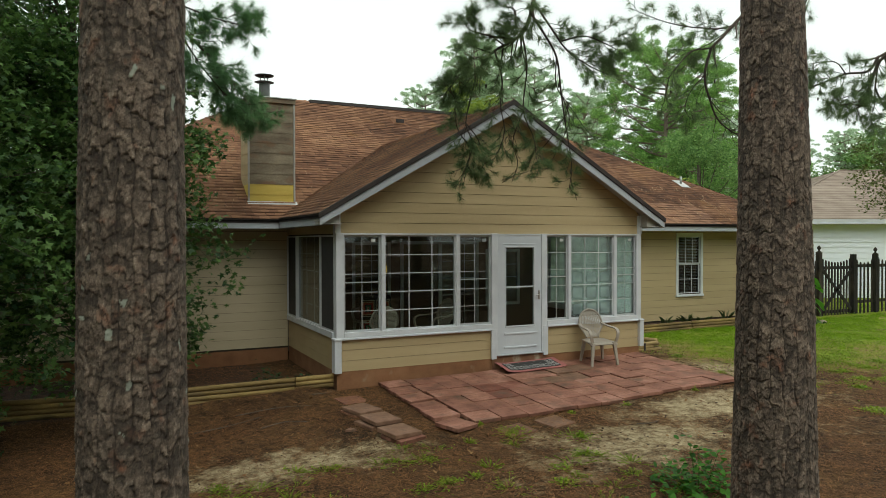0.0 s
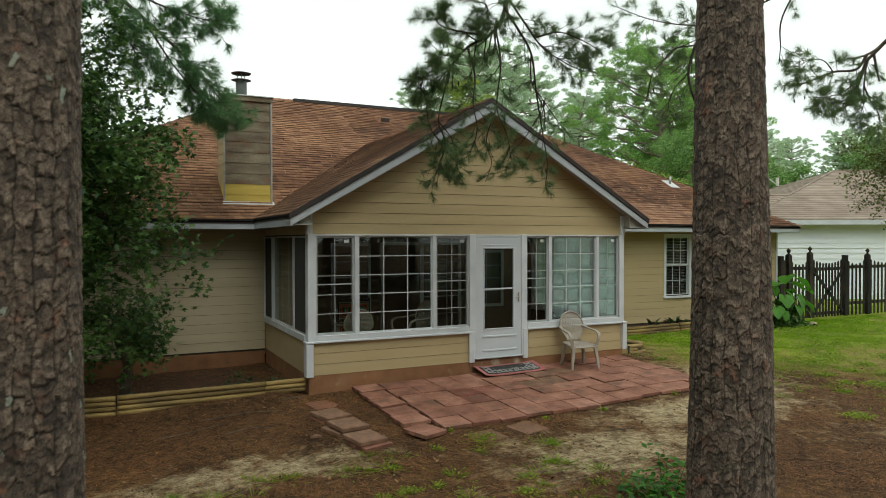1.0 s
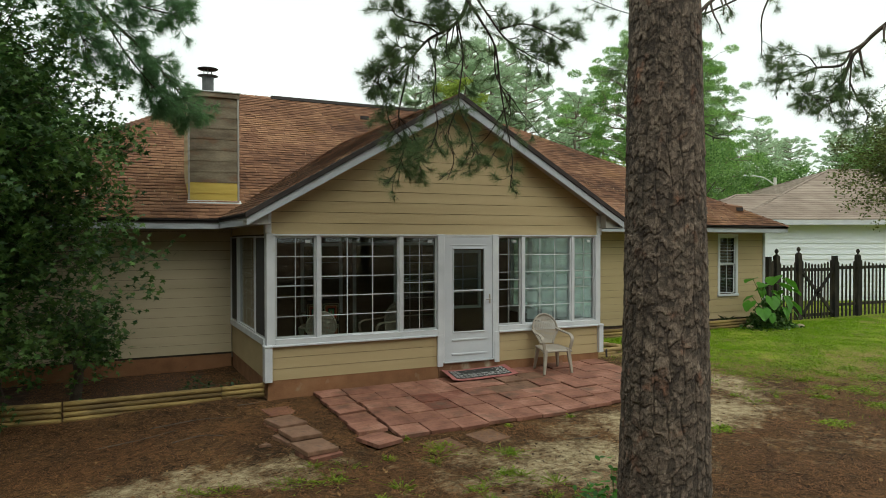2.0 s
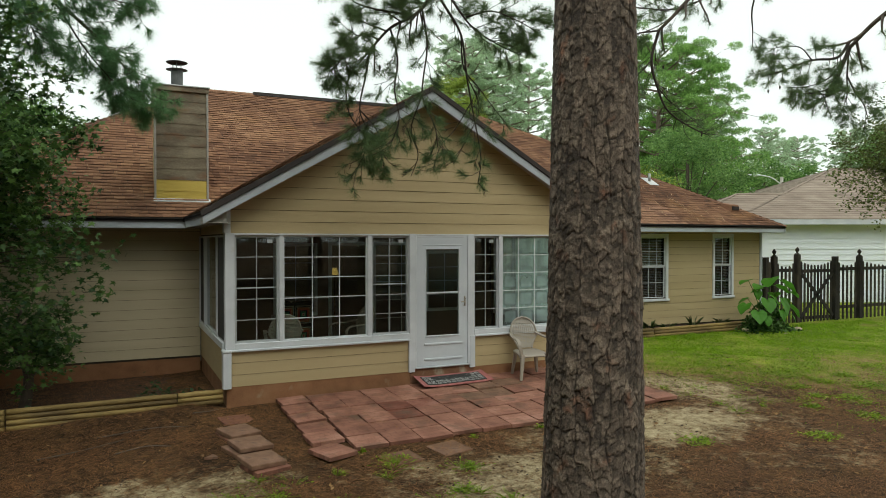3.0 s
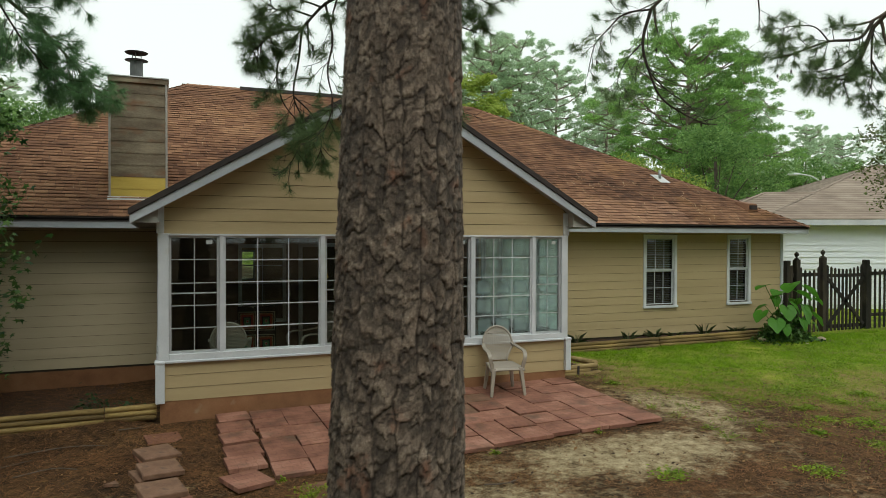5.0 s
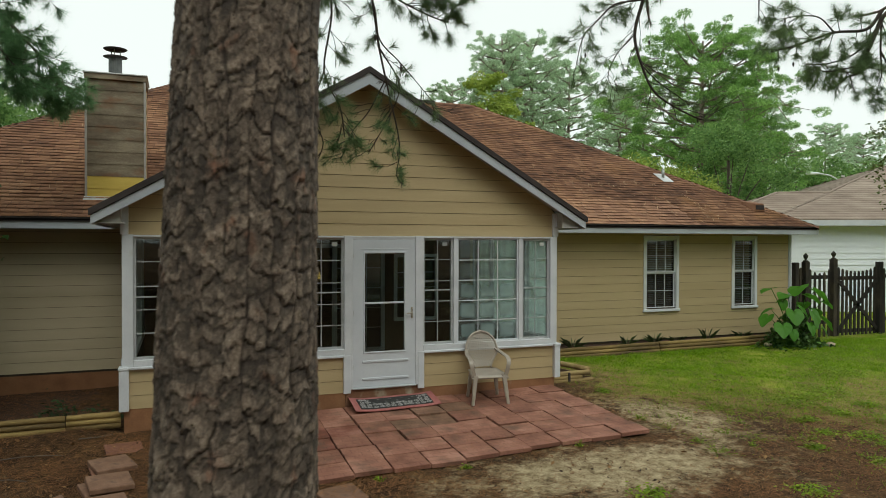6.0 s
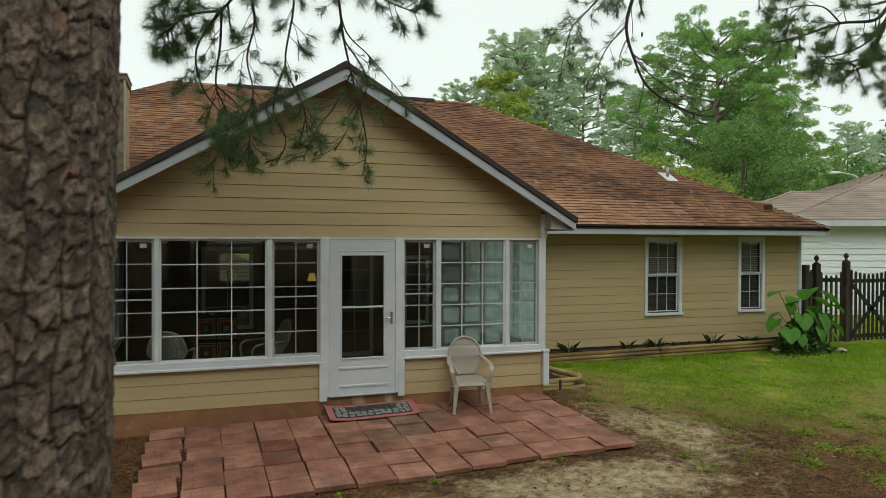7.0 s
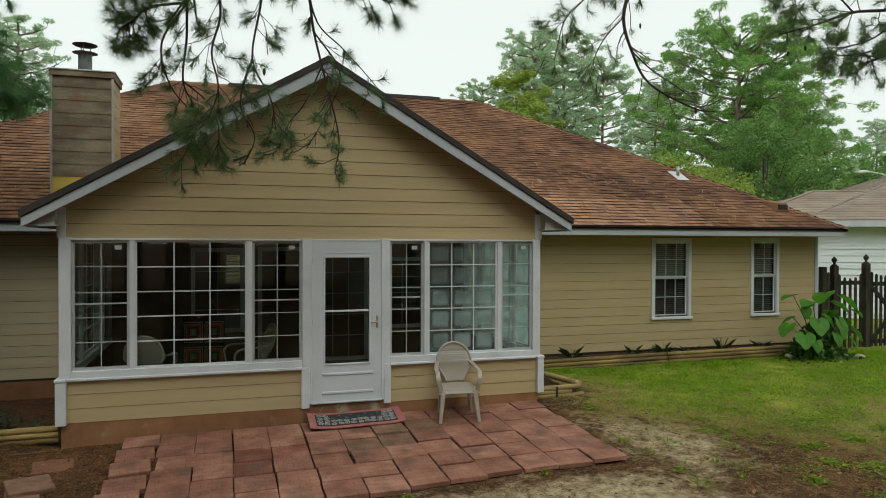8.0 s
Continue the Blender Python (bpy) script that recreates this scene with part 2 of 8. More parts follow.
WHITE_SIDING = surface("neighbour_white_siding", [(0.0, (0.76, 0.80, 0.85)), (1.0, (0.83, 0.86, 0.89))], 0.8, 30, 0.55, 0.1, (0.3, 1, 3), 0.04)
TAN_SHINGLE = surface("neighbour_tan_shingle", [(0.0, (0.19, 0.145, 0.115)), (0.5, (0.27, 0.21, 0.165)), (1.0, (0.35, 0.285, 0.225))], 1.2, 40, 0.9, 0.3, (1, 1, 1), 0.14)
FAR_BARK = surface("far_pine_bark", [(0.0, (0.13, 0.095, 0.075)), (1.0, (0.30, 0.235, 0.19))], 3, 30, 0.9, 0.4)
TWIG = surface("pine_twig_bark", [(0.0, (0.022, 0.017, 0.013)), (1.0, (0.065, 0.046, 0.034))], 14, 60, 0.9, 0.5)
LIMB = surface("grey_brown_limb_bark", [(0.0, (0.05, 0.038, 0.028)), (1.0, (0.15, 0.115, 0.09))], 9, 50, 0.9, 0.5)
NEEDLE = leafy("pine_needles", (0.060, 0.105, 0.045), (0.23, 0.33, 0.13), 0.5)
NEEDLE_LEFT = leafy("bright_pine_needles", (0.06, 0.14, 0.06), (0.20, 0.37, 0.15), 0.55)
GUM_LEAF = leafy("sweetgum_leaves", (0.014, 0.052, 0.014), (0.165, 0.285, 0.070), 0.42)
CREPE_LEAF = leafy("crepe_myrtle_leaves", (0.05, 0.075, 0.015), (0.17, 0.20, 0.045), 0.35)
EAR_LEAF = leafy("elephant_ear_leaves", (0.018, 0.080, 0.010), (0.12, 0.34, 0.030), 0.42, 0.45)
WEED_LEAF = leafy("weed_leaves", (0.11, 0.20, 0.010), (0.36, 0.50, 0.035), 0.45)
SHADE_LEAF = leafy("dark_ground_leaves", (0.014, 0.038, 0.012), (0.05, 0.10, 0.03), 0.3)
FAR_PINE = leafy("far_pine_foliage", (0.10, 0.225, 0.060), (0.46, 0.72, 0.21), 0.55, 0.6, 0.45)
# haze put into the leaf colour: paler, greyer green for the farthest pines
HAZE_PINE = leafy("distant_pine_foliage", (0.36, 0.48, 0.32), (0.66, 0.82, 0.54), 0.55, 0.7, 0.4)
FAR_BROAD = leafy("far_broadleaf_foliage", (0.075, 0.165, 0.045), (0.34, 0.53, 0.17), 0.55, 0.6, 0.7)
FAR_LIGHT = leafy("far_yellow_green_foliage", (0.23, 0.32, 0.06), (0.48, 0.56, 0.13), 0.5, 0.7)
GRASS_BLADE = leafy("grass_blades", (0.085, 0.20, 0.004), (0.39, 0.60, 0.020), 0.5, 0.5, 5.0)
DRY_GRASS = leafy("dry_grass_blades", (0.19, 0.140, 0.050), (0.44, 0.34, 0.14), 0.3, 0.8)
STRAW = leafy("fallen_pine_straw", (0.055, 0.022, 0.009), (0.40, 0.19, 0.075), 0.1, 0.8)


def sheen(n, l, straight):
    """How much a sheet of glass mirrors: straight on, and ever more at a slant."""
    slant, fifth, total = n.new("ShaderNodeLayerWeight"), n.new("ShaderNodeMath"), n.new("ShaderNodeMath")
    slant.inputs["Blend"].default_value = 0.5
    fifth.operation, total.operation = "POWER", "MULTIPLY_ADD"
    fifth.inputs[1].default_value = 5.0
    total.inputs[1].default_value, total.inputs[2].default_value = 1.0 - straight, straight
    l.new(slant.outputs["Facing"], fifth.inputs[0])
    l.new(fifth.outputs[0], total.inputs[0])
    return total.outputs[0]


def glass(name, tint=(0.92, 0.95, 0.95), rough=0.02, straight=0.04):
    """Clear window glass: mostly let through, with a mirror-like sheen that grows at a slant."""
    m = bpy.data.materials.new(name)
    m.use_nodes = True
    n, l = m.node_tree.nodes, m.node_tree.links
    n.remove(n["Principled BSDF"])
    clear, shine, mx = n.new("ShaderNodeBsdfTransparent"), n.new("ShaderNodeBsdfGlossy"), n.new("ShaderNodeMixShader")
    clear.inputs["Color"].default_value = (*tint, 1)
    shine.inputs["Roughness"].default_value = rough
    l.new(sheen(n, l, straight), mx.inputs["Fac"])
    l.new(clear.outputs["BSDF"], mx.inputs[1])
    l.new(shine.outputs["BSDF"], mx.inputs[2])
    l.new(mx.outputs["Shader"], n["Material Output"].inputs["Surface"])
    return m


GLASS = glass("window_glass", (0.83, 0.88, 0.855))
SCREENED_GLASS = glass("glass_behind_a_fine_screen", (0.56, 0.58, 0.57))
DOUBLE_GLASS = glass("double_window_glass", (0.66, 0.70, 0.68), 0.02, 0.12)


def fogged(name, bloom_most, veil, low_only, start, size, axis_name):
    """Glass of a failed sealed unit: a pale cloudy bloom in the middle of each pane, lit from both sides, clear along the bars.
    bloom_most and veil: how dense the cloud is in a pane's middle and all over; low_only: whether only the lower panes are clouded."""
    m = bpy.data.materials.new(name)
    m.use_nodes = True
    n, l = m.node_tree.nodes, m.node_tree.links
    bsdf, out = n["Principled BSDF"], n["Material Output"]
    bsdf.inputs["Base Color"].default_value = (0.62, 0.76, 0.75, 1)
    bsdf.inputs["Roughness"].default_value = 0.5
    veil_light = n.new("ShaderNodeBsdfTranslucent")
    veil_light.inputs["Color"].default_value = (0.84, 0.97, 0.95, 1)
    cloud_mix = n.new("ShaderNodeMixShader")
    cloud_mix.inputs["Fac"].default_value = 0.72
    l.new(bsdf.outputs["BSDF"], cloud_mix.inputs[1])
    l.new(veil_light.outputs["BSDF"], cloud_mix.inputs[2])
    clear, shine, sheet = n.new("ShaderNodeBsdfTransparent"), n.new("ShaderNodeBsdfGlossy"), n.new("ShaderNodeMixShader")
    clear.inputs["Color"].default_value = (0.92, 0.96, 0.95, 1)
    shine.inputs["Roughness"].default_value = 0.02
    l.new(sheen(n, l, 0.04), sheet.inputs["Fac"])
    l.new(clear.outputs["BSDF"], sheet.inputs[1])
    l.new(shine.outputs["BSDF"], sheet.inputs[2])
    at = n.new("ShaderNodeTexCoord")
    sep = n.new("ShaderNodeSeparateXYZ")
    l.new(at.outputs["Object"], sep.inputs["Vector"])
    cloudy = n.new("ShaderNodeTexNoise")
    cloudy.inputs["Scale"].default_value, cloudy.inputs["Detail"].default_value = 2.6, 3
    l.new(at.outputs["Object"], cloudy.inputs["Vector"])

    def calc(op, a, b=0.0, c=0.0):
        x = n.new("ShaderNodeMath")
        x.operation = op
        for k, v in enumerate((a, b, c)):
            if isinstance(v, float):
                x.inputs[k].default_value = v
            else:
                l.new(v, x.inputs[k])
        return x.outputs[0]

    def span(v, a, b, lo=0.0, hi=1.0):
        x = n.new("ShaderNodeMapRange")
        x.interpolation_type = "SMOOTHSTEP"
        for key, val in (("From Min", a), ("From Max", b), ("To Min", lo), ("To Max", hi)):
            x.inputs[key].default_value = val
        l.new(v, x.inputs["Value"])
        return x.outputs["Result"]

    def inside(v, first, wide):
        """0 at a pane's edges, 1 in its middle."""
        f = calc("FRACT", calc("DIVIDE", calc("SUBTRACT", v, first), wide))
        return calc("SUBTRACT", 1.0, calc("ABSOLUTE", calc("SUBTRACT", calc("MULTIPLY", f, 2.0), 1.0)))

    bloom = calc("MULTIPLY", span(inside(sep.outputs[axis_name], start, size), 0.05, 0.50), span(inside(sep.outputs["Z"], 0.872, 0.2972), 0.05, 0.55))
    amount = calc("MULTIPLY_ADD", bloom, bloom_most, veil)
    amount = calc("MULTIPLY", amount, span(cloudy.outputs["Fac"], 0.30, 0.62, 0.60, 1.0))
    if low_only:
        amount = calc("MULTIPLY", amount, span(sep.outputs["Z"], 2.0, 1.45, 0.40, 1.0))
    mx = n.new("ShaderNodeMixShader")
    l.new(amount, mx.inputs["Fac"])
    l.new(sheet.outputs["Shader"], mx.inputs[1])
    l.new(cloud_mix.outputs["Shader"], mx.inputs[2])
    l.new(mx.outputs["Shader"], out.inputs["Surface"])
    return m


FOGGED = fogged("fogged_window_glass", 0.41, 0.12, True, 4.479, 0.3173, "X")
FOGGED_SASH = fogged("fogged_sash_glass", 0.19, 0.06, False, 5.546, 0.2045, "X")
CLOUDED = fogged("clouded_side_glass", 0.25, 0.80, False, 0.904, 0.4307, "Y")


def paver_material(name="red_concrete_paver", stops=((0.0, (0.108, 0.043, 0.026)), (0.35, (0.198, 0.080, 0.050)), (0.7, (0.280, 0.122, 0.080)), (1.0, (0.385, 0.190, 0.133)))):
    """Red concrete paver, worn pink, with a faint pressed brick pattern and dark damp patches."""
    m = surface(name, stops, 3.2, 40, 0.85, 0.35, (1, 1, 1), 0.15, stain=((0.11, 0.064, 0.040), 2.6, 0.54, 0.76))
    n, l = m.node_tree.nodes, m.node_tree.links
    bsdf = n["Principled BSDF"]
    at = n.new("ShaderNodeTexCoord")
    br = n.new("ShaderNodeTexBrick")
    br.inputs["Scale"].default_value = 1.0
    br.inputs["Brick Width"].default_value, br.inputs["Row Height"].default_value = 0.2, 0.1
    br.inputs["Mortar Size"].default_value = 0.004
    br.inputs["Mortar Smooth"].default_value = 0.4
    br.inputs["Color1"].default_value = br.inputs["Color2"].default_value = (1, 1, 1, 1)
    br.inputs["Mortar"].default_value = (0.50, 0.45, 0.43, 1)
    l.new(at.outputs["Object"], br.inputs["Vector"])
    place = n.new("ShaderNodeNewGeometry")
    for node in n:
        if node.bl_idname == "ShaderNodeMapping":
            l.new(place.outputs["Position"], node.inputs["Vector"])
    old = bsdf.inputs["Base Color"].links[0].from_socket
    mul = n.new("ShaderNodeMix")
    mul.data_type, mul.blend_type = "RGBA", "MULTIPLY"
    mul.inputs["Factor"].default_value = 0.7
    l.new(old, mul.inputs["A"])
    l.new(br.outputs["Color"], mul.inputs["B"])
    l.new(mul.outputs["Result"], bsdf.inputs["Base Color"])
    return m


PAVER = paver_material()
PAVER_DAMP = paver_material("damp_rust_stained_paver", ((0.0, (0.085, 0.022, 0.012)), (0.45, (0.150, 0.044, 0.024)), (0.75, (0.230, 0.085, 0.055)), (1.0, (0.30, 0.135, 0.10))))
PAVER_MOSSY = paver_material("mossy_brown_paver", ((0.0, (0.070, 0.040, 0.019)), (0.4, (0.140, 0.075, 0.042)), (0.75, (0.215, 0.112, 0.070)), (1.0, (0.31, 0.168, 0.112))))


def ground_material():
    """Yard soil: russet pine straw and dark humus, bare pale sand in worn patches, and turf on the lawn side."""
    m = bpy.data.materials.new("yard_ground")
    m.use_nodes = True
    n, l = m.node_tree.nodes, m.node_tree.links
    bsdf = n["Principled BSDF"]
    at = n.new("ShaderNodeTexCoord")

    def noise_at(scale, detail=6, rough=0.6, stretch=(1, 1, 1)):
        mp, t = n.new("ShaderNodeMapping"), n.new("ShaderNodeTexNoise")
        mp.inputs["Scale"].default_value = stretch
        t.inputs["Scale"].default_value, t.inputs["Detail"].default_value, t.inputs["Roughness"].default_value = scale, detail, rough
        l.new(at.outputs["Object"], mp.inputs["Vector"])
        l.new(mp.outputs["Vector"], t.inputs["Vector"])
        return t.outputs["Fac"]

    def span(v, a, b):
        s = n.new("ShaderNodeMapRange")
        s.inputs["From Min"].default_value, s.inputs["From Max"].default_value = a, b
        l.new(v, s.inputs["Value"])
        return s.outputs["Result"]

    def blend(f, a, b):
        x = n.new("ShaderNodeMix")
        x.data_type = "RGBA"
        l.new(f, x.inputs["Factor"])
        l.new(a, x.inputs["A"])
        l.new(b, x.inputs["B"])
        return x.outputs["Result"]

    def sums(a, b, op="ADD"):
        x = n.new("ShaderNodeMath")
        x.operation = op
        l.new(a, x.inputs[0])
        if isinstance(b, float):
            x.inputs[1].default_value = b
        else:
            l.new(b, x.inputs[1])
        return x.outputs[0]

    fine, mid, wide = noise_at(60, 8, 0.75), noise_at(9, 6, 0.7), noise_at(1.1, 5)
    straw = ramp(n, [(0.40, (0.010, 0.007, 0.005)), (0.46, (0.048, 0.027, 0.012)), (0.53, (0.118, 0.061, 0.024)), (0.62, (0.31, 0.175, 0.070))])
    l.new(sums(sums(fine, 0.5, "MULTIPLY"), sums(sums(mid, 0.28, "MULTIPLY"), sums(wide, 0.22, "MULTIPLY"))), straw.inputs["Fac"])
    sand = ramp(n, [(0.36, (0.10, 0.064, 0.031)), (0.45, (0.31, 0.232, 0.128)), (0.60, (0.60, 0.49, 0.305))])
    l.new(sums(sums(fine, 0.4, "MULTIPLY"), sums(mid, 0.6, "MULTIPLY")), sand.inputs["Fac"])
    turf = ramp(n, [(0.38, (0.050, 0.058, 0.006)), (0.46, (0.135, 0.195, 0.010)), (0.55, (0.27, 0.36, 0.022)), (0.66, (0.46, 0.40, 0.090))])
    l.new(sums(sums(fine, 0.5, "MULTIPLY"), sums(wide, 0.5, "MULTIPLY")), turf.inputs["Fac"])
    where = n.new("ShaderNodeAttribute")
    where.attribute_name = "cover"
    ws = n.new("ShaderNodeSeparateColor")
    l.new(where.outputs["Color"], ws.inputs["Color"])
    patch = sums(sums(sums(noise_at(2.6, 9, 0.74), 0.75, "MULTIPLY"), sums(noise_at(14, 6, 0.7, (1, 1.6, 1)), 0.25, "MULTIPLY")), -0.5)
    patch = sums(patch, 3.4, "MULTIPLY")
    f_sand = span(sums(ws.outputs["Red"], patch), 0.36, 0.80)
    f_turf = span(sums(ws.outputs["Green"], sums(patch, 0.7, "MULTIPLY")), 0.35, 0.62)
    dry = ramp(n, [(0.38, (0.12, 0.085, 0.026)), (0.5, (0.27, 0.20, 0.068)), (0.62, (0.42, 0.32, 0.13))])
    l.new(sums(sums(fine, 0.6, "MULTIPLY"), sums(mid, 0.4, "MULTIPLY")), dry.inputs["Fac"])
    f_green = span(sums(ws.outputs["Green"], sums(patch, 0.35, "MULTIPLY")), 0.70, 1.08)
    colour = blend(f_turf, blend(f_sand, straw.outputs["Color"], sand.outputs["Color"]), blend(f_green, dry.outputs["Color"], turf.outputs["Color"]))
    l.new(colour, bsdf.inputs["Base Color"])
    bsdf.inputs["Roughness"].default_value = 0.95
    bsdf.inputs["Specular IOR Level"].default_value = 0.2
    b = n.new("ShaderNodeBump")
    b.inputs["Strength"].default_value, b.inputs["Distance"].default_value = 0.9, 0.03
    l.new(sums(fine, mid), b.inputs["Height"])
    l.new(b.outputs["Normal"], bsdf.inputs["Normal"])
    return m


GROUND = ground_material()


def bark_material(name="pine_bark_plates"):
    """Pine bark: grey-brown plates that differ in tone, russet where scales have dropped, dark in the furrows.
    The mesh carries each point's plate tone, how far it is from a furrow with lip shade painted in, and lichen."""
    m = surface(name, [(0.0, (0.048, 0.033, 0.024)), (0.35, (0.101, 0.072, 0.052)), (0.7, (0.170, 0.129, 0.097)), (1.0, (0.295, 0.243, 0.192))], 22, 120, 0.92, 1.0, (1, 1, 0.7), 0.0, depth=0.004, mixfine=0.6, stain=((0.190, 0.082, 0.046), 10, 0.60, 0.76))
    n, l = m.node_tree.nodes, m.node_tree.links
    bsdf = n["Principled BSDF"]
    pl = n.new("ShaderNodeAttribute")
    pl.attribute_name = "plate"
    sep = n.new("ShaderNodeSeparateColor")
    l.new(pl.outputs["Color"], sep.inputs["Color"])
    old = bsdf.inputs["Base Color"].links[0].from_socket
    tone = n.new("ShaderNodeMapRange")
    tone.inputs["To Min"].default_value, tone.inputs["To Max"].default_value = 0.42, 1.70
    l.new(sep.outputs["Red"], tone.inputs["Value"])
    bright = n.new("ShaderNodeVectorMath")
    bright.operation = "SCALE"
    l.new(old, bright.inputs[0])
    l.new(tone.outputs["Result"], bright.inputs["Scale"])
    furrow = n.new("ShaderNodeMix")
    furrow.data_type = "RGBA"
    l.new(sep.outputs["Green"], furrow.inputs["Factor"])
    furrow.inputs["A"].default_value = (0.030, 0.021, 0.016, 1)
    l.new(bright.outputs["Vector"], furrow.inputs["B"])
    lichen = n.new("ShaderNodeMix")
    lichen.data_type = "RGBA"
    l.new(sep.outputs["Blue"], lichen.inputs["Factor"])
    l.new(furrow.outputs["Result"], lichen.inputs["A"])
    lichen.inputs["B"].default_value = (0.34, 0.38, 0.31, 1)
    l.new(lichen.outputs["Result"], bsdf.inputs["Base Color"])
    return m


BARK = bark_material()


# ---- ground: one sheet to the horizon ----
def ground_height(x, y):
    x, y = np.asarray(x, float), np.asarray(y, float)
    z = -0.055 + 0.018 * np.clip(x, -4, 5.5) + 0.035 * np.clip(y, -4, 0.5) + 0.035 * np.clip(x, -3, 0) + 0.125 * np.exp(-((y - 0.05) / 0.40) ** 2) * np.clip(-x * 2, 0, 1)
    return z


def wavy(x, y, s, seed=0.0):
    """Soft hills and hollows between -1 and 1."""
    x, y = np.asarray(x) * s, np.asarray(y) * s
    return (np.sin(x * 1.3 + 2.1 * np.sin(y * 0.7 + seed)) + np.sin(y * 1.7 + 1.9 * np.sin(x * 0.9 + seed * 1.7)) + np.sin((x + y) * 2.3 + seed)) / 3


def cover_at(x, y):
    """How bare and sandy (first) and how grassy (second) the yard is at a place."""
    blob = lambda cx, cy, rx, ry: np.exp(-(((x - cx) / rx) ** 2 + ((y - cy) / ry) ** 2))
    sandy = np.maximum.reduce([0.86 * blob(2.7, -4.0, 1.9, 0.95), 1.0 * blob(5.0, -3.2, 2.0, 0.80), 0.86 * blob(6.9, -1.7, 0.9, 1.5), 0.78 * blob(-1.2, -2.7, 1.7, 0.6), 0.45 * blob(6.0, -4.8, 1.8, 0.6), 0.4 * blob(9.5, -6, 2, 1)])
    line = 6.9 + 0.25 * np.sin(y * 2.1) + 0.52 * np.clip(-0.6 - y, 0, 9)
    turf = 1 / (1 + np.exp(np.clip(-(x - line) / (0.45 + 0.14 * np.clip(-y, 0, 4)), -50, 50)))
    turf = turf * np.clip(1.06 - 0.17 * np.clip(-y - 0.2, 0, 6) + 0.14 * wavy(x, y, 1.3), 0, 1)
    return sandy, turf


def axis(near, edges):
    out = list(near)
    step = near[1] - near[0]
    for target in edges:
        while out[-1] < target:
            step *= 1.25
            out.append(out[-1] + step)
    return out


def build_ground():
    right = axis(list(np.arange(-6, 16.01, 0.09)), [900])
    xs, s = list(right), 0.09
    x = -6
    lefts = []
    while x > -900:
        s *= 1.25
        x -= s
        lefts.append(x)
    xs = np.array(lefts[::-1] + xs)
    ys = list(np.arange(-8.5, 4.01, 0.09))
    s, y = 0.09, ys[-1]
    while y < 900:
        s *= 1.25
        y += s
        ys.append(y)
    s, y, lows = 0.09, -8.5, []
    while y > -900:
        s *= 1.25
        y -= s
        lows.append(y)
    ys = np.array(lows[::-1] + ys)
    gx, gy = np.meshgrid(xs, ys)
    gz = ground_height(gx, gy)
    rng = np.random.default_rng(3)
    near = (np.abs(gx - 4) < 14) & (np.abs(gy) < 10)
    gz = gz + np.where(near, 0.010 * wavy(gx, gy, 2.7) + 0.006 * wavy(gx, gy, 8.0, 2) + rng.normal(0, 0.0022, gx.shape), 0)
    under = (gx > -0.1) & (gx < 6.2) & (gy > -2.35) & (gy < 3.2)
    gz = np.where(under & (gx > 0.75), np.minimum(gz, 0.018 + 0.018 * gx + 0.04 * gy - 0.055), gz)
    nx, ny = len(xs), len(ys)
    i = np.arange(nx * ny).reshape(ny, nx)
    faces = np.stack([i[:-1, :-1].ravel(), i[:-1, 1:].ravel(), i[1:, 1:].ravel(), i[1:, :-1].ravel()], 1)
    ob = soup("ground", np.stack([gx.ravel(), gy.ravel(), gz.ravel()], 1), faces, GROUND, None, "russet pine straw, bare pale sand and patchy lawn", "structure", True)
    ob["category"] = "ground"
    sandy, turf = cover_at(gx, gy)
    at = ob.data.color_attributes.new("cover", "FLOAT_COLOR", "POINT")
    at.data.foreach_set("color", np.stack([sandy.ravel(), turf.ravel(), 0 * gx.ravel(), 1 + 0 * gx.ravel()], 1).astype(np.float32).ravel())
    return ob


build_ground()

# ---- the house ----
house = thing("house", "yellow lap-sided house with brown shingle roof and glazed porch", "house")
XL, XR, YB, YF, YFL = -5.1, 14.1, 14.2, 3.0, 3.15
EAVE_Y, EAVE_Z, PITCH = 2.5, 2.68, 0.57
GX0, GX1, GXM, GZ0, GPITCH, GY = -0.32, 6.46, 3.07, 2.69, 0.584, -0.27
LAP = 0.172


def lap_board(along0, along1, z0, z1, place, parent, material=SIDING, slant0=0.0, slant1=0.0):
    """One lapped board: thicker at its lower edge. place(u, out, z) puts it on its wall; slant: how far its ends draw in at the top."""
    bm = bmesh.new()
    low, high = 0.016, 0.009
    c = [(along0, low, z0), (along1, low, z0), (along1, 0.0, z0), (along0, 0.0, z0), (along0 + slant0, high, z1), (along1 - slant1, high, z1), (along1 - slant1, 0.0, z1), (along0 + slant0, 0.0, z1)]
    hexa(bm, [place(*p) for p in c])
    bmesh.ops.recalc_face_normals(bm, faces=bm.faces)
    return part("siding_board", bm, material, parent)


def lap_wall(parent, place, z0, z1, spans, lap=LAP, material=SIDING):
    """Courses of boards from z0 to z1; spans(z) gives the stretches of wall open for a board at that height."""
    z = z0
    while z < z1 - 0.01:
        top = min(z + lap, z1)
        for a, b, *s in spans(z, top):
            lap_board(a, b, z + 0.002, top - 0.003 if top < z1 else top, place, parent, material, *s)
        z = top


facing = lambda y: (lambda u, out, z: (u, y - out, z))
facing_left = lambda x: (lambda u, out, z: (x - out, u, z))
facing_right = lambda x: (lambda u, out, z: (x + out, u, z))

# main walls with their openings
W1, W2 = (9.963, 10.89, 0.84, 2.475), (12.365, 13.097, 0.845, 2.482)


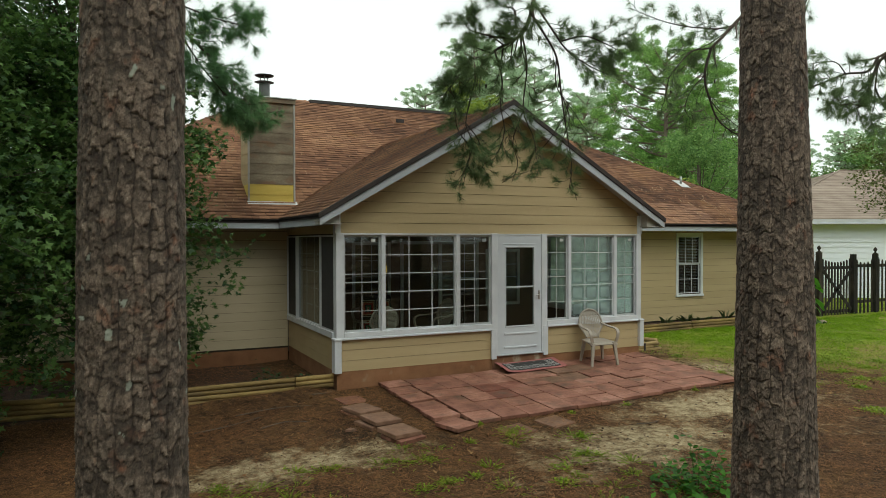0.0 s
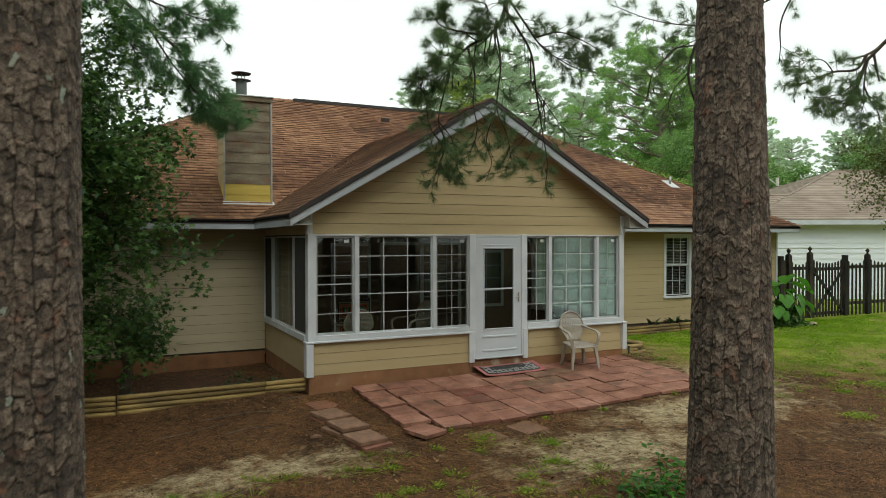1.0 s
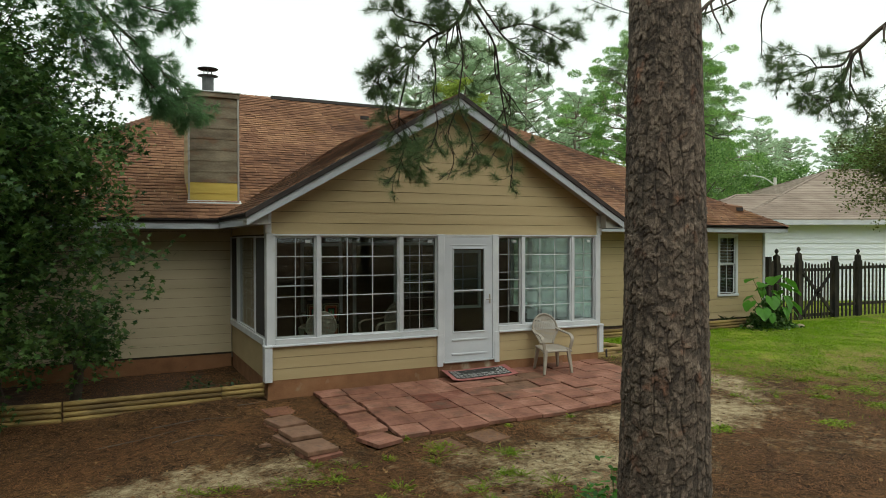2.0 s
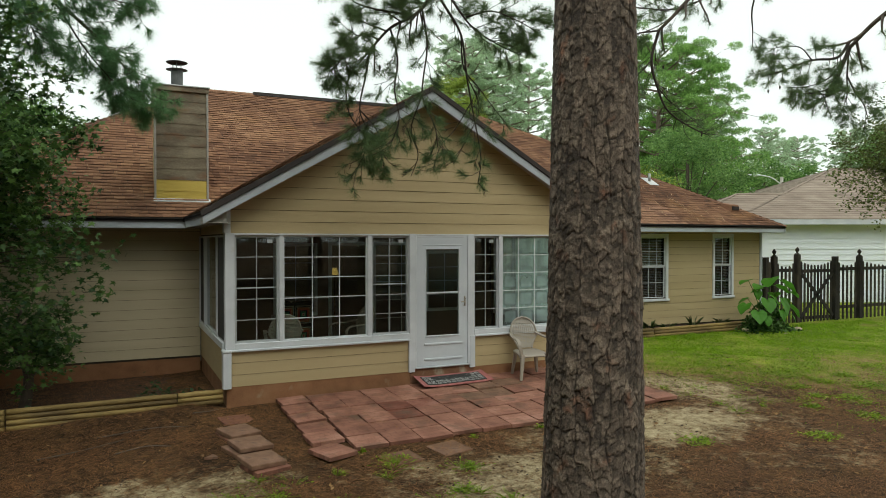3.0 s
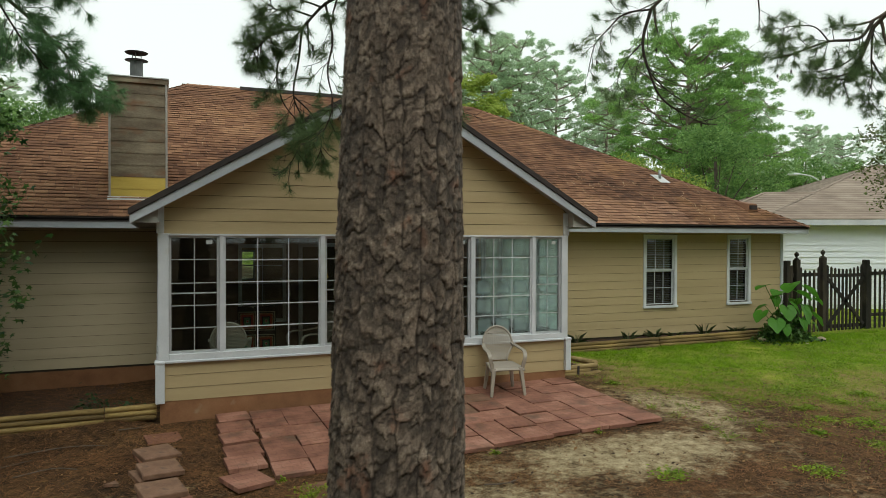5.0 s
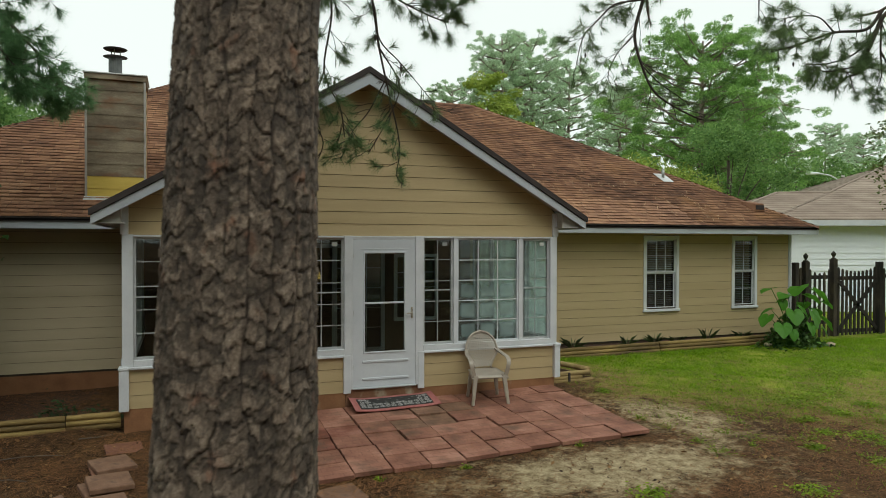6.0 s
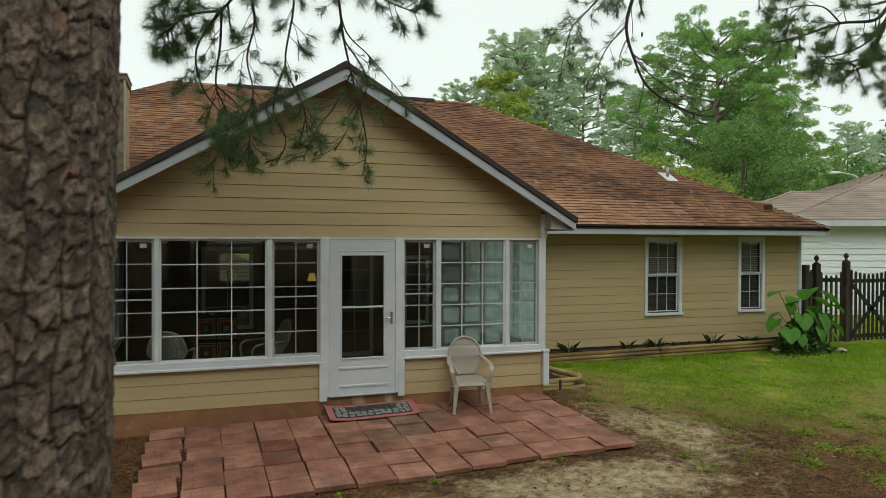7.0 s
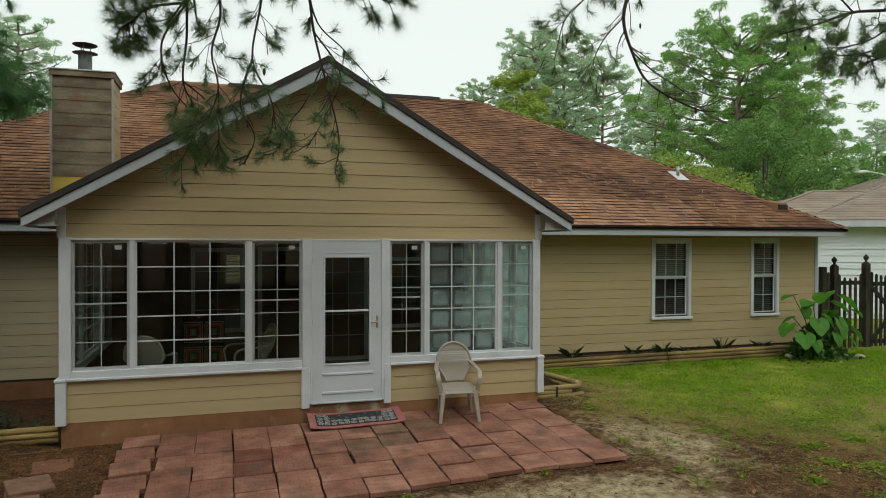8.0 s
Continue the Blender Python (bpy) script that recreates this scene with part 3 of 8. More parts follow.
def wall_with_holes(name, x0, x1, y0, y1, z0, z1, holes, material, parent, label=""):
    bm = bmesh.new()
    x = x0
    for a, b, lo, hi in sorted(holes):
        if a > x:
            box(bm, x, a, y0, y1, z0, z1)
        if lo > z0:
            box(bm, a, b, y0, y1, z0, lo)
        if hi < z1:
            box(bm, a, b, y0, y1, hi, z1)
        x = b
    box(bm, x, x1, y0, y1, z0, z1)
    return part(name, bm, material, parent, label)


def shrink(h, d):
    return (h[0] + d, h[1] - d, h[2] + d, h[3] - d)


wall_right = wall_with_holes("wall", 6.1, XR, YF + 0.002, YF + 0.15, 0.2, 2.62, [shrink(W1, 0.07), shrink(W2, 0.07)], SHEATHING, house, "yellow lap-sided back wall with two windows")


def open_right(z, top):
    runs, x = [], 6.11
    for a, b, lo, hi in (W1, W2):
        if top > lo + 0.02 and z < hi - 0.02:
            runs.append((x, a))
            x = b
    runs.append((x, XR))
    return runs


wall_left = part("wall", slab(XL, 0.0, YFL + 0.002, YFL + 0.15, 0.2, 2.62), SHEATHING, house, "yellow lap-sided back wall")
lap_wall(wall_right, facing(YF), 0.245, 2.56, open_right)
lap_wall(wall_left, facing(YFL), 0.235, 2.56, lambda z, t: [(XL, 0.0)], LAP, BEIGE_SIDING)
for name, b in (("wall", (XR - 0.15, XR - 0.002, YF + 0.15, YB, 0.2, 2.62)), ("wall", (XL + 0.002, XL + 0.15, YFL + 0.15, YB, 0.2, 2.62))):
    ob = part(name, slab(*b), SIDING, house)
part("corner_trim", slab(XR - 0.05, XR + 0.032, YF - 0.034, YF + 0.06, 0.22, 2.56, 0.004), FASCIA, house, "grey corner trim")
part("foundation", slab(6.1, XR - 0.02, YF + 0.006, YF + 0.2, -0.4, 0.245), FOUNDATION, house, "brown painted foundation")
part("foundation", slab(XL, 0.0, YFL + 0.004, YFL + 0.2, -0.6, 0.235), FOUNDATION, house, "brown painted foundation")
part("foundation", slab(XL, XL + 0.15, YFL + 0.2, YB, -0.6, 0.2), FOUNDATION, house)
part("foundation", slab(XR - 0.17, XR - 0.02, YF + 0.2, YB, -0.6, 0.2), FOUNDATION, house)
part("floor_slab", slab(XL + 0.15, XR - 0.17, YFL + 0.2, YB - 0.15, 0.1, 0.3), INNER_FLOOR, house)
part("inner_ceiling", slab(XL + 0.15, XR - 0.16, YFL + 0.16, YB - 0.16, 2.50, 2.56), INNER_CEILING, house)

# ---- porch: base, posts, header and gable ----
PZ0, PZS, PZW, PZT = 0.24, 0.74, 0.85, 2.38
part("foundation", slab(0.02, 2.80, 0.016, 0.2, -0.5, PZ0), FOUNDATION, house, "brown painted porch foundation with scuffed edge")
part("foundation", slab(2.80, 3.92, 0.0, 0.2, -0.5, 0.285), CONCRETE, house, "brown painted door step chipped to pale concrete")
part("foundation", slab(3.92, 6.08, 0.016, 0.2, -0.5, PZ0), FOUNDATION, house, "brown painted porch foundation")
part("foundation", slab(0.02, 0.2, 0.2, YFL, -0.5, PZ0), FOUNDATION, house, "brown painted porch foundation")
part("foundation", slab(5.9, 6.08, 0.2, YF, -0.5, PZ0), FOUNDATION, house, "brown painted porch foundation")
part("porch_floor", slab(0.2, 5.9, 0.2, YF + 0.1, 0.1, 0.29), INNER_FLOOR, house)
part("porch_ceiling", slab(0.12, 5.98, 0.12, YF + 0.1, 2.50, 2.56), INNER_CEILING, house)

knee_left = part("knee_wall", slab(0.05, 2.78, 0.028, 0.12, PZ0, PZS), SHEATHING, house, "yellow lap-sided knee wall under the porch windows")
lap_wall(knee_left, facing(0.026), PZ0, PZS, lambda z, t: [(0.05, 2.778)], 0.1667)
knee_right = part("knee_wall", slab(3.94, 6.05, 0.028, 0.12, PZ0, PZS), SHEATHING, house, "yellow lap-sided knee wall under the porch windows")
lap_wall(knee_right, facing(0.026), PZ0, PZS, lambda z, t: [(3.94, 6.05)], 0.1667)
knee_side = part("knee_wall", slab(0.028, 0.12, 0.12, YFL, PZ0, PZS), SHEATHING, house, "yellow lap-sided knee wall of the porch side")
lap_wall(knee_side, facing_left(0.026), PZ0, PZS, lambda z, t: [(0.05, YFL)], 0.1667)
knee_east = part("knee_wall", slab(5.98, 6.072, 0.12, YF, PZ0, PZS), SHEATHING, house, "yellow lap-sided knee wall of the porch side")
lap_wall(knee_east, facing_right(6.074), PZ0, PZS, lambda z, t: [(0.05, YF)], 0.1667)

header_side = part("header", slab(0.028, 0.12, 0.12, YFL, PZT, 2.62), SHEATHING, house, "yellow boards above the side windows")
lap_wall(header_side, facing_left(0.026), PZT + 0.02, 2.60, lambda z, t: [(0.05, YFL)])
header_east = part("header", slab(5.98, 6.072, 0.12, YF, PZT, 2.62), SHEATHING, house)
lap_wall(header_east, facing_right(6.074), PZT + 0.02, 2.60, lambda z, t: [(0.05, YF)])

bm = bmesh.new()
prism(bm, [(0.03, 0.028, PZT), (6.07, 0.028, PZT), (6.07, 0.028, 2.62 + 0.19), (GXM, 0.028, GZ0 + GPITCH * (GXM - GX0) - 0.10), (0.03, 0.028, 2.62 + 0.19)], (0, 0.10, 0))
gable = part("gable_wall", bm, SHEATHING, house, "yellow lap-sided gable above the porch windows")


def gable_span(z, top):
    inner = lambda h: max(0.02, GX0 + (h - GZ0 + 0.07) / GPITCH)
    a, b = inner(z), inner(top)
    if a > GXM - 0.12:
        return []
    b = min(b, GXM - 0.03)
    return [(a, 2 * GXM - a - (0.02 if a <= 0.02 else 0), b - a, b - a)]


lap_wall(gable, facing(0.026), 2.405, 4.60, gable_span, 0.168)


def porch_post(x0, x1, y0, y1):
    """A corner post: slim trimmed shaft above, wider boxed base with a stepped cap below."""
    p = part("corner_post", slab(x0, x1, y0, y1, PZS, 2.41, 0.004), TRIM, house, "white painted corner post")
    part("post_base", slab(x0 - 0.035, x1 - 0.05 if x0 < 3 else x1 + 0.045, y0 - 0.03, y1 - 0.02, 0.225, PZS - 0.012, 0.005), TRIM, p)
    part("post_cap", slab(x0 - 0.045, x1 - 0.045 if x0 < 3 else x1 + 0.055, y0 - 0.04, y1 - 0.015, PZS - 0.012, PZS + 0.03, 0.010), TRIM, p)
    return p


porch_post(0.0, 0.128, -0.022, 0.128)
p = part("corner_post", slab(5.987, 6.10, -0.022, 0.128, PZS, 2.41, 0.004), TRIM, house, "white painted corner post")
part("post_base", slab(6.055, 6.15, -0.05, 0.11, 0.245, PZS - 0.012, 0.005), TRIM, p)
part("post_cap", slab(6.045, 6.16, -0.06, 0.115, PZS - 0.012, PZS + 0.03, 0.010), TRIM, p)
for x0, x1 in ((-0.02, 0.075), (6.03, 6.125)):
    part("corner_trim", slab(x0, x1, -0.024, 0.08, 2.41, 2.765, 0.004), TRIM, house, "cream corner trim")
for x0, x1 in ((2.778, 2.898), (3.805, 3.925)):
    j = part("door_jamb", slab(x0, x1, -0.026, 0.12, 0.29, 2.41, 0.004), TRIM, house, "white painted door jamb")
    part("jamb_base", slab(*((2.766, 2.868) if x0 < 3 else (3.842, 3.936)), -0.036, 0.0, 0.235, PZS + 0.02, 0.005), TRIM, j)
part("head_trim", slab(0.128, 5.987, -0.018, 0.12, PZT, 2.405, 0.003), TRIM, house, "white head trim with flaking paint")
for x0, x1 in ((0.128, 2.778), (3.925, 5.987)):
    s = part("sill", slab(x0, x1, -0.03, 0.12, PZS + 0.012, PZW, 0.004), TRIM, house, "white painted window sill board")
    part("sill_nose", slab(x0 + (0.0 if x0 > 1 else -0.05), x1 + (0.0 if x0 < 1 else 0.04), -0.048, -0.026, PZS - 0.006, PZS + 0.03, 0.008), TRIM, s)
part("sill", slab(-0.022, 0.12, 0.128, YFL, PZS + 0.012, PZW, 0.004), TRIM, house, "white painted window sill board")
part("sill", slab(5.98, 6.122, 0.128, YF, PZS + 0.012, PZW, 0.004), TRIM, house, "white painted window sill board")


# ---- windows ----
def grid_window(parent, x0, x1, z0, z1, y, cols, bars, rail=None, frame=ALU, pane=GLASS, fr=0.032, label="", put=None, bar=0.014, barmat=None, depth=0.010):
    """A glazed unit: frame, one pane, muntin bars (fractions of the height from the top) and perhaps a meeting rail."""
    put = put or (lambda u, d, z: (u, y + d, z))

    def piece(name, u0, u1, d0, d1, a0, a1, material, top, lab=""):
        bm = bmesh.new()
        hexa(bm, [put(*c) for c in ((u0, d0, a0), (u1, d0, a0), (u1, d1, a0), (u0, d1, a0), (u0, d0, a1), (u1, d0, a1), (u1, d1, a1), (u0, d1, a1))])
        bmesh.ops.recalc_face_normals(bm, faces=bm.faces)
        return part(name, bm, material, top, lab)

    win = piece("window", x0, x1, 0.0, 0.05, z0, z0 + fr, frame, parent, label)
    piece("frame_head", x0, x1, 0.0, 0.05, z1 - fr, z1, frame, win)
    piece("frame_side", x0, x0 + fr, 0.001, 0.049, z0 + fr, z1 - fr, frame, win)
    piece("frame_side", x1 - fr, x1, 0.001, 0.049, z0 + fr, z1 - fr, frame, win)
    g = piece("pane", x0 + fr, x1 - fr, 0.024, 0.030, z0 + fr, z1 - fr, pane, win)
    g.visible_shadow = False
    barmat = barmat or TRIM
    w, h = x1 - x0 - 2 * fr, z1 - z0 - 2 * fr
    for c in range(1, cols):
        u = x0 + fr + w * c / cols
        piece("muntin", u - bar / 2, u + bar / 2, depth + 0.002, depth + 0.012, z0 + fr, z1 - fr, barmat, win)
    for f in bars:
        a = z1 - fr - h * f
        piece("muntin", x0 + fr, x1 - fr, depth, depth + 0.011, a - bar / 2, a + bar / 2, barmat, win)
    if rail:
        a = z1 - fr - h * rail
        piece("meeting_rail", x0 + fr, x1 - fr, 0.004, 0.046, a - 0.008, a + 0.008, frame, win)
    return win


FIFTHS = (0.2, 0.4, 0.6, 0.8)
SASH = (0.19, 0.40, 0.60, 0.80)
units = (("left", 0.128, 0.753, 0.81, 2.097, 2.16, 2.778), ("right", 3.925, 4.396, 4.457, 5.453, 5.514, 5.987))
for side, a, b, c, d, e, f in units:
    grid_window(house, a, b, PZW, PZT, 0.02, 2, SASH, 0.49, label="narrow grey-framed porch window sash", bar=0.011, barmat=ALU)
    grid_window(house, c, d, PZW, PZT, 0.01, 3, FIFTHS, None, TRIM, FOGGED if side == "right" else GLASS, 0.022, "picture window with fogged panes" if side == "right" else "white-barred picture window")
    grid_window(house, e, f, PZW, PZT, 0.02, 2, SASH, 0.49, ALU, FOGGED_SASH if side == "right" else GLASS, label="narrow grey-framed porch window sash", bar=0.011, barmat=ALU)
    for m0, m1 in ((b, c), (d, e)):
        part("mullion", slab(m0, m1, -0.014, 0.11, PZW, PZT, 0.003), TRIM, house)
    for u in (b - 0.09, f - 0.09):
        part("warning_label", slab(u - 0.075, u, 0.022, 0.026, PZT - 0.11, PZT - 0.06), FLASHING, house, "pale paper label stuck to the pane")

side_put = lambda u, d, z: (0.01 + d, u, z)
for a, b, kind in ((0.128, 0.83, "screen"), (0.88, 2.42, "clear"), (2.47, YFL - 0.04, "screen")):
    if kind == "clear":
        grid_window(house, a, b, PZW, PZT, 0, 3, FIFTHS, None, TRIM, DOUBLE_GLASS, 0.022, "side picture window that mirrors the siding", side_put, 0.014, depth=0.034)
    else:
        w = grid_window(house, a, b, PZW, PZT, 0, 1, (), 0.49, ALU, GLASS, 0.03, "side sash with a dark insect screen", side_put)
        part("insect_screen", slab(0.006, 0.010, a + 0.03, b - 0.03, PZW + 0.03, PZT - 0.03), SCREEN, w, "dark mesh screen")
for m0, m1 in ((0.83, 0.88), (2.42, 2.47), (YFL - 0.04, YFL)):
    part("mullion", slab(-0.014, 0.11, m0, m1, PZW, PZT, 0.003), TRIM, house)
east_put = lambda u, d, z: (6.09 - d, u, z)
for a, b, c in ((0.128, 0.83, 2), (0.88, 2.22, 3), (2.27, YF - 0.04, 2)):
    grid_window(house, a, b, PZW, PZT, 0, c, FIFTHS, None, TRIM, CLOUDED, 0.024, "clouded side window of the porch", east_put)
for m0, m1 in ((0.83, 0.88), (2.22, 2.27), (YF - 0.04, YF)):
    part("mullion", slab(5.99, 6.114, m0, m1, PZW, PZT, 0.003), TRIM, house)


def sash_window(x0, x1, z0, z1, y, cols):
    """A white double-hung window with trim, barred sashes and white blinds inside."""
    t = 0.075
    win = part("window", slab(x0, x1, y - 0.034, y + 0.02, z1 - t, z1, 0.004), TRIM, house, "white double-hung window with lowered blinds")
    part("trim_side", slab(x0, x0 + t, y - 0.032, y + 0.02, z0 + 0.03, z1 - t, 0.004), TRIM, win)
    part("trim_side", slab(x1 - t, x1, y - 0.032, y + 0.02, z0 + 0.03, z1 - t, 0.004), TRIM, win)
    part("window_sill", slab(x0 - 0.015, x1 + 0.015, y - 0.06, y + 0.02, z0 - 0.01, z0 + 0.045, 0.006), TRIM, win)
    a, b, lo, hi = x0 + t, x1 - t, z0 + 0.045, z1 - t
    mid = (lo + hi) / 2 + 0.03
    for k, (s0, s1, d) in enumerate(((mid, hi, 0.0), (lo, mid, 0.025))):
        f = 0.03
        part("sash_rail", slab(a, b, y + d, y + d + 0.03, s0, s0 + f + 0.012 * k, 0.003), TRIM, win)
        part("sash_rail", slab(a, b, y + d, y + d + 0.03, s1 - f, s1, 0.003), TRIM, win)
        part("sash_stile", slab(a, a + f, y + d + 0.001, y + d + 0.029, s0 + f, s1 - f), TRIM, win)
        part("sash_stile", slab(b - f, b, y + d + 0.001, y + d + 0.029, s0 + f, s1 - f), TRIM, win)
        g = part("pane", slab(a + f, b - f, y + d + 0.014, y + d + 0.018, s0 + f, s1 - f), SCREENED_GLASS if k else GLASS, win)
        g.visible_shadow = False
        for c in range(1, cols):
            u = a + f + (b - a - 2 * f) * c / cols
            part("muntin", slab(u - 0.008, u + 0.008, y + d + 0.004, y + d + 0.012, s0 + f, s1 - f), TRIM if k == 0 else ALU, win)
        m = (s0 + s1) / 2
        part("muntin", slab(a + f, b - f, y + d + 0.003, y + d + 0.011, m - 0.008, m + 0.008), TRIM if k == 0 else ALU, win)
    blind = part("blind", slab(a + 0.01, b - 0.01, y + 0.075, y + 0.10, hi - 0.05, hi - 0.005), BLIND, win, "white slatted blind")
    lap_board(x0, x1, 0.765, z0 - 0.012, facing(y), win)
    z = lo + 0.03
    bm = bmesh.new()
    hexa(bm, [(a + 0.012, y + 0.074, -0.006), (b - 0.012, y + 0.074, -0.006), (b - 0.012, y + 0.104, 0.006), (a + 0.012, y + 0.104, 0.006), (a + 0.012, y + 0.074, -0.004), (b - 0.012, y + 0.074, -0.004), (b - 0.012, y + 0.104, 0.008), (a + 0.012, y + 0.104, 0.008)])
    first = part("slat", bm, BLIND, blind)
    first.location.z = z
    while z < hi - 0.09:
        z += 0.040
        o = new("slat", first.data)
        o.parent = blind
        o.location.z = z


# the window in the far wall of the room behind the porch, with its blind
FAR_W = (1.80, 2.95, 1.02, 2.02)
wall_with_holes("wall", XL, XR, YB - 0.15, YB, 0.2, 2.62, [FAR_W], SIDING, house)
far_window = grid_window(house, *FAR_W, YB - 0.10, 2, (0.25, 0.75), 0.5, TRIM, GLASS, 0.06, "window with a half-open blind at the back of the room")
slat = part("slat", slab(FAR_W[0] + 0.06, FAR_W[1] - 0.06, YB - 0.19, YB - 0.165, 0.0, 0.010), BLIND, far_window)
slat.location.z = 1.10
for k in range(1, 18):
    o = new("slat", slat.data)
    o.parent = far_window
    o.location.z = 1.10 + 0.05 * k
sash_window(*W1, YF, 3)
sash_window(*W2, YF, 2)

# inner wall between porch and house, with two windows and a glazed sliding door
IW1, SLD, IW2 = (1.30, 2.14, 0.86, 2.26), (2.36, 4.25, 0.30, 2.28), (4.42, 5.30, 0.84, 2.10)
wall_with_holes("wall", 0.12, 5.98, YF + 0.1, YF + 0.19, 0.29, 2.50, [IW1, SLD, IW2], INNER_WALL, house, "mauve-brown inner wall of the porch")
for h in (IW1, IW2):
    grid_window(house, *h, YF + 0.07, 2, (0.25, 0.75), 0.5, TRIM, GLASS, 0.065, "white-framed inner window")
grid_window(house, SLD[0], 3.32, SLD[2], SLD[3], YF + 0.07, 1, (), None, TRIM, GLASS, 0.07, "white-framed sliding glass door")
grid_window(house, 3.28, SLD[1], SLD[2], SLD[3], YF + 0.11, 3, FIFTHS, None, TRIM, GLASS, 0.07, "white-framed sliding glass door")


# ---- porch door ----
def porch_door():
    x0, x1, z0, z1 = 2.901, 3.802, 0.300, 2.355
    gx0, gx1, gz0, gz1 = 3.066, 3.645, 0.79, 2.168
    bm = bmesh.new()
    box(bm, x0, gx0, -0.012, 0.03, z0, z1)
    box(bm, gx1, x1, -0.012, 0.03, z0, z1)
    box(bm, gx0, gx1, -0.012, 0.03, z0, gz0)
    box(bm, gx0, gx1, -0.012, 0.03, gz1, z1)
    d = part("door", bm, DOOR_PAINT, house, "white storm door with a two-part glass and metal handle")
    for a, b, lo, hi in ((gx0 - 0.02, gx1 + 0.02, gz1 - 0.005, gz1 + 0.02), (gx0 - 0.02, gx1 + 0.02, gz0 - 0.02, gz0 + 0.005), (gx0 - 0.02, gx0 + 0.004, gz0, gz1), (gx1 - 0.004, gx1 + 0.02, gz0, gz1)):
        part("glazing_bead", slab(a, b, -0.022, 0.0, lo, hi, 0.005), DOOR_PAINT, d)
    for lo in (0.40, 0.64):
        part("raised_moulding", slab(x0 + 0.13, x1 - 0.10, -0.026, -0.010, lo, lo + 0.035, 0.008, 2), DOOR_PAINT, d)
    part("raised_moulding", slab(gx0 - 0.06, gx1 + 0.06, -0.018, -0.010, gz1 + 0.055, gz1 + 0.07, 0.004), DOOR_PAINT, d)
    part("sash_bar", slab(gx0, gx1, -0.006, 0.02, 1.458, 1.484, 0.003), DOOR_PAINT, d)
    g = part("pane", slab(gx0, gx1, 0.006, 0.010, gz0, gz1), GLASS, d)
    g.visible_shadow = False
    bm = bmesh.new()
    box(bm, 3.735, 3.765, -0.026, -0.012, 1.24, 1.40)
    soften(bm, 0.006, 2)
    h = part("door_handle", bm, NICKEL, d, "worn metal lever handle with a backplate")
    bm = bmesh.new()
    tube(bm, smooth_path([(3.750, -0.02, 1.325), (3.748, -0.06, 1.325), (3.72, -0.072, 1.322), (3.66, -0.066, 1.315)], 4), [0.009] * 13, 8)
    part("lever", bm, NICKEL, h, smooth=True)
    for z in (0.55, 1.3, 2.1):
        part("hinge", slab(x0 - 0.012, x0 + 0.008, -0.022, -0.010, z, z + 0.07, 0.003), ALU, d)
    part("threshold", slab(x0 - 0.01, x1 + 0.01, -0.05, 0.1, 0.283, 0.302, 0.004), ALU, d, "worn metal threshold")
    part("frame_head", slab(2.898, 3.805, -0.012, 0.05, 2.357, PZT), TRIM, d)
    return d


porch_door()


# ---- roof ----
RISE = 6.1
RX0, RX1, RY0, RY1 = XL - 0.35, XR + 0.35, EAVE_Y, EAVE_Y + 2 * RISE
RIDGE_Z = EAVE_Z + PITCH * RISE
RIDGE_Y = EAVE_Y + RISE
LRX, RRX = RX0 + RISE, RX1 - RISE
GAPEX = GZ0 + GPITCH * (GXM - GX0)
valley_y = lambda z: EAVE_Y + (z - EAVE_Z) / PITCH

roof = part("roof", slab(RX0 + 0.1, RX1 - 0.1, RY0 + 0.1, RY1 - 0.1, EAVE_Z - 0.16, EAVE_Z - 0.14), SOFFIT, house, "hipped roof of brown weathered asphalt shingles")


def deck(corners, thick=0.05):
    bm = bmesh.new()
    prism(bm, corners, (0, 0, -thick))
    return part("roof_deck", bm, RIDGE_DARK, roof)


deck([(RX0, RY0, EAVE_Z - 0.012), (RX1, RY0, EAVE_Z - 0.012), (RRX, RIDGE_Y, RIDGE_Z - 0.012), (LRX, RIDGE_Y, RIDGE_Z - 0.012)])
deck([(RX1, RY0, EAVE_Z - 0.012), (RX1, RY1, EAVE_Z - 0.012), (RRX, RIDGE_Y, RIDGE_Z - 0.012)])
deck([(RX0, RY1, EAVE_Z - 0.012), (RX0, RY0, EAVE_Z - 0.012), (LRX, RIDGE_Y, RIDGE_Z - 0.012)])
deck([(RX1, RY1, EAVE_Z - 0.012), (RX0, RY1, EAVE_Z - 0.012), (LRX, RIDGE_Y, RIDGE_Z - 0.012), (RRX, RIDGE_Y, RIDGE_Z - 0.012)])
deck([(GX0, GY, GZ0 - 0.012), (GXM, GY, GAPEX - 0.012), (GXM, valley_y(GAPEX), GAPEX - 0.012), (GX0, valley_y(GZ0) + 0.02, GZ0 - 0.012)])
deck([(GXM, GY, GAPEX - 0.012), (GX1, GY, GZ0 - 0.012), (GX1, valley_y(GZ0) + 0.02, GZ0 - 0.012), (GXM, valley_y(GAPEX), GAPEX - 0.012)])

SHINGLES_APART = []


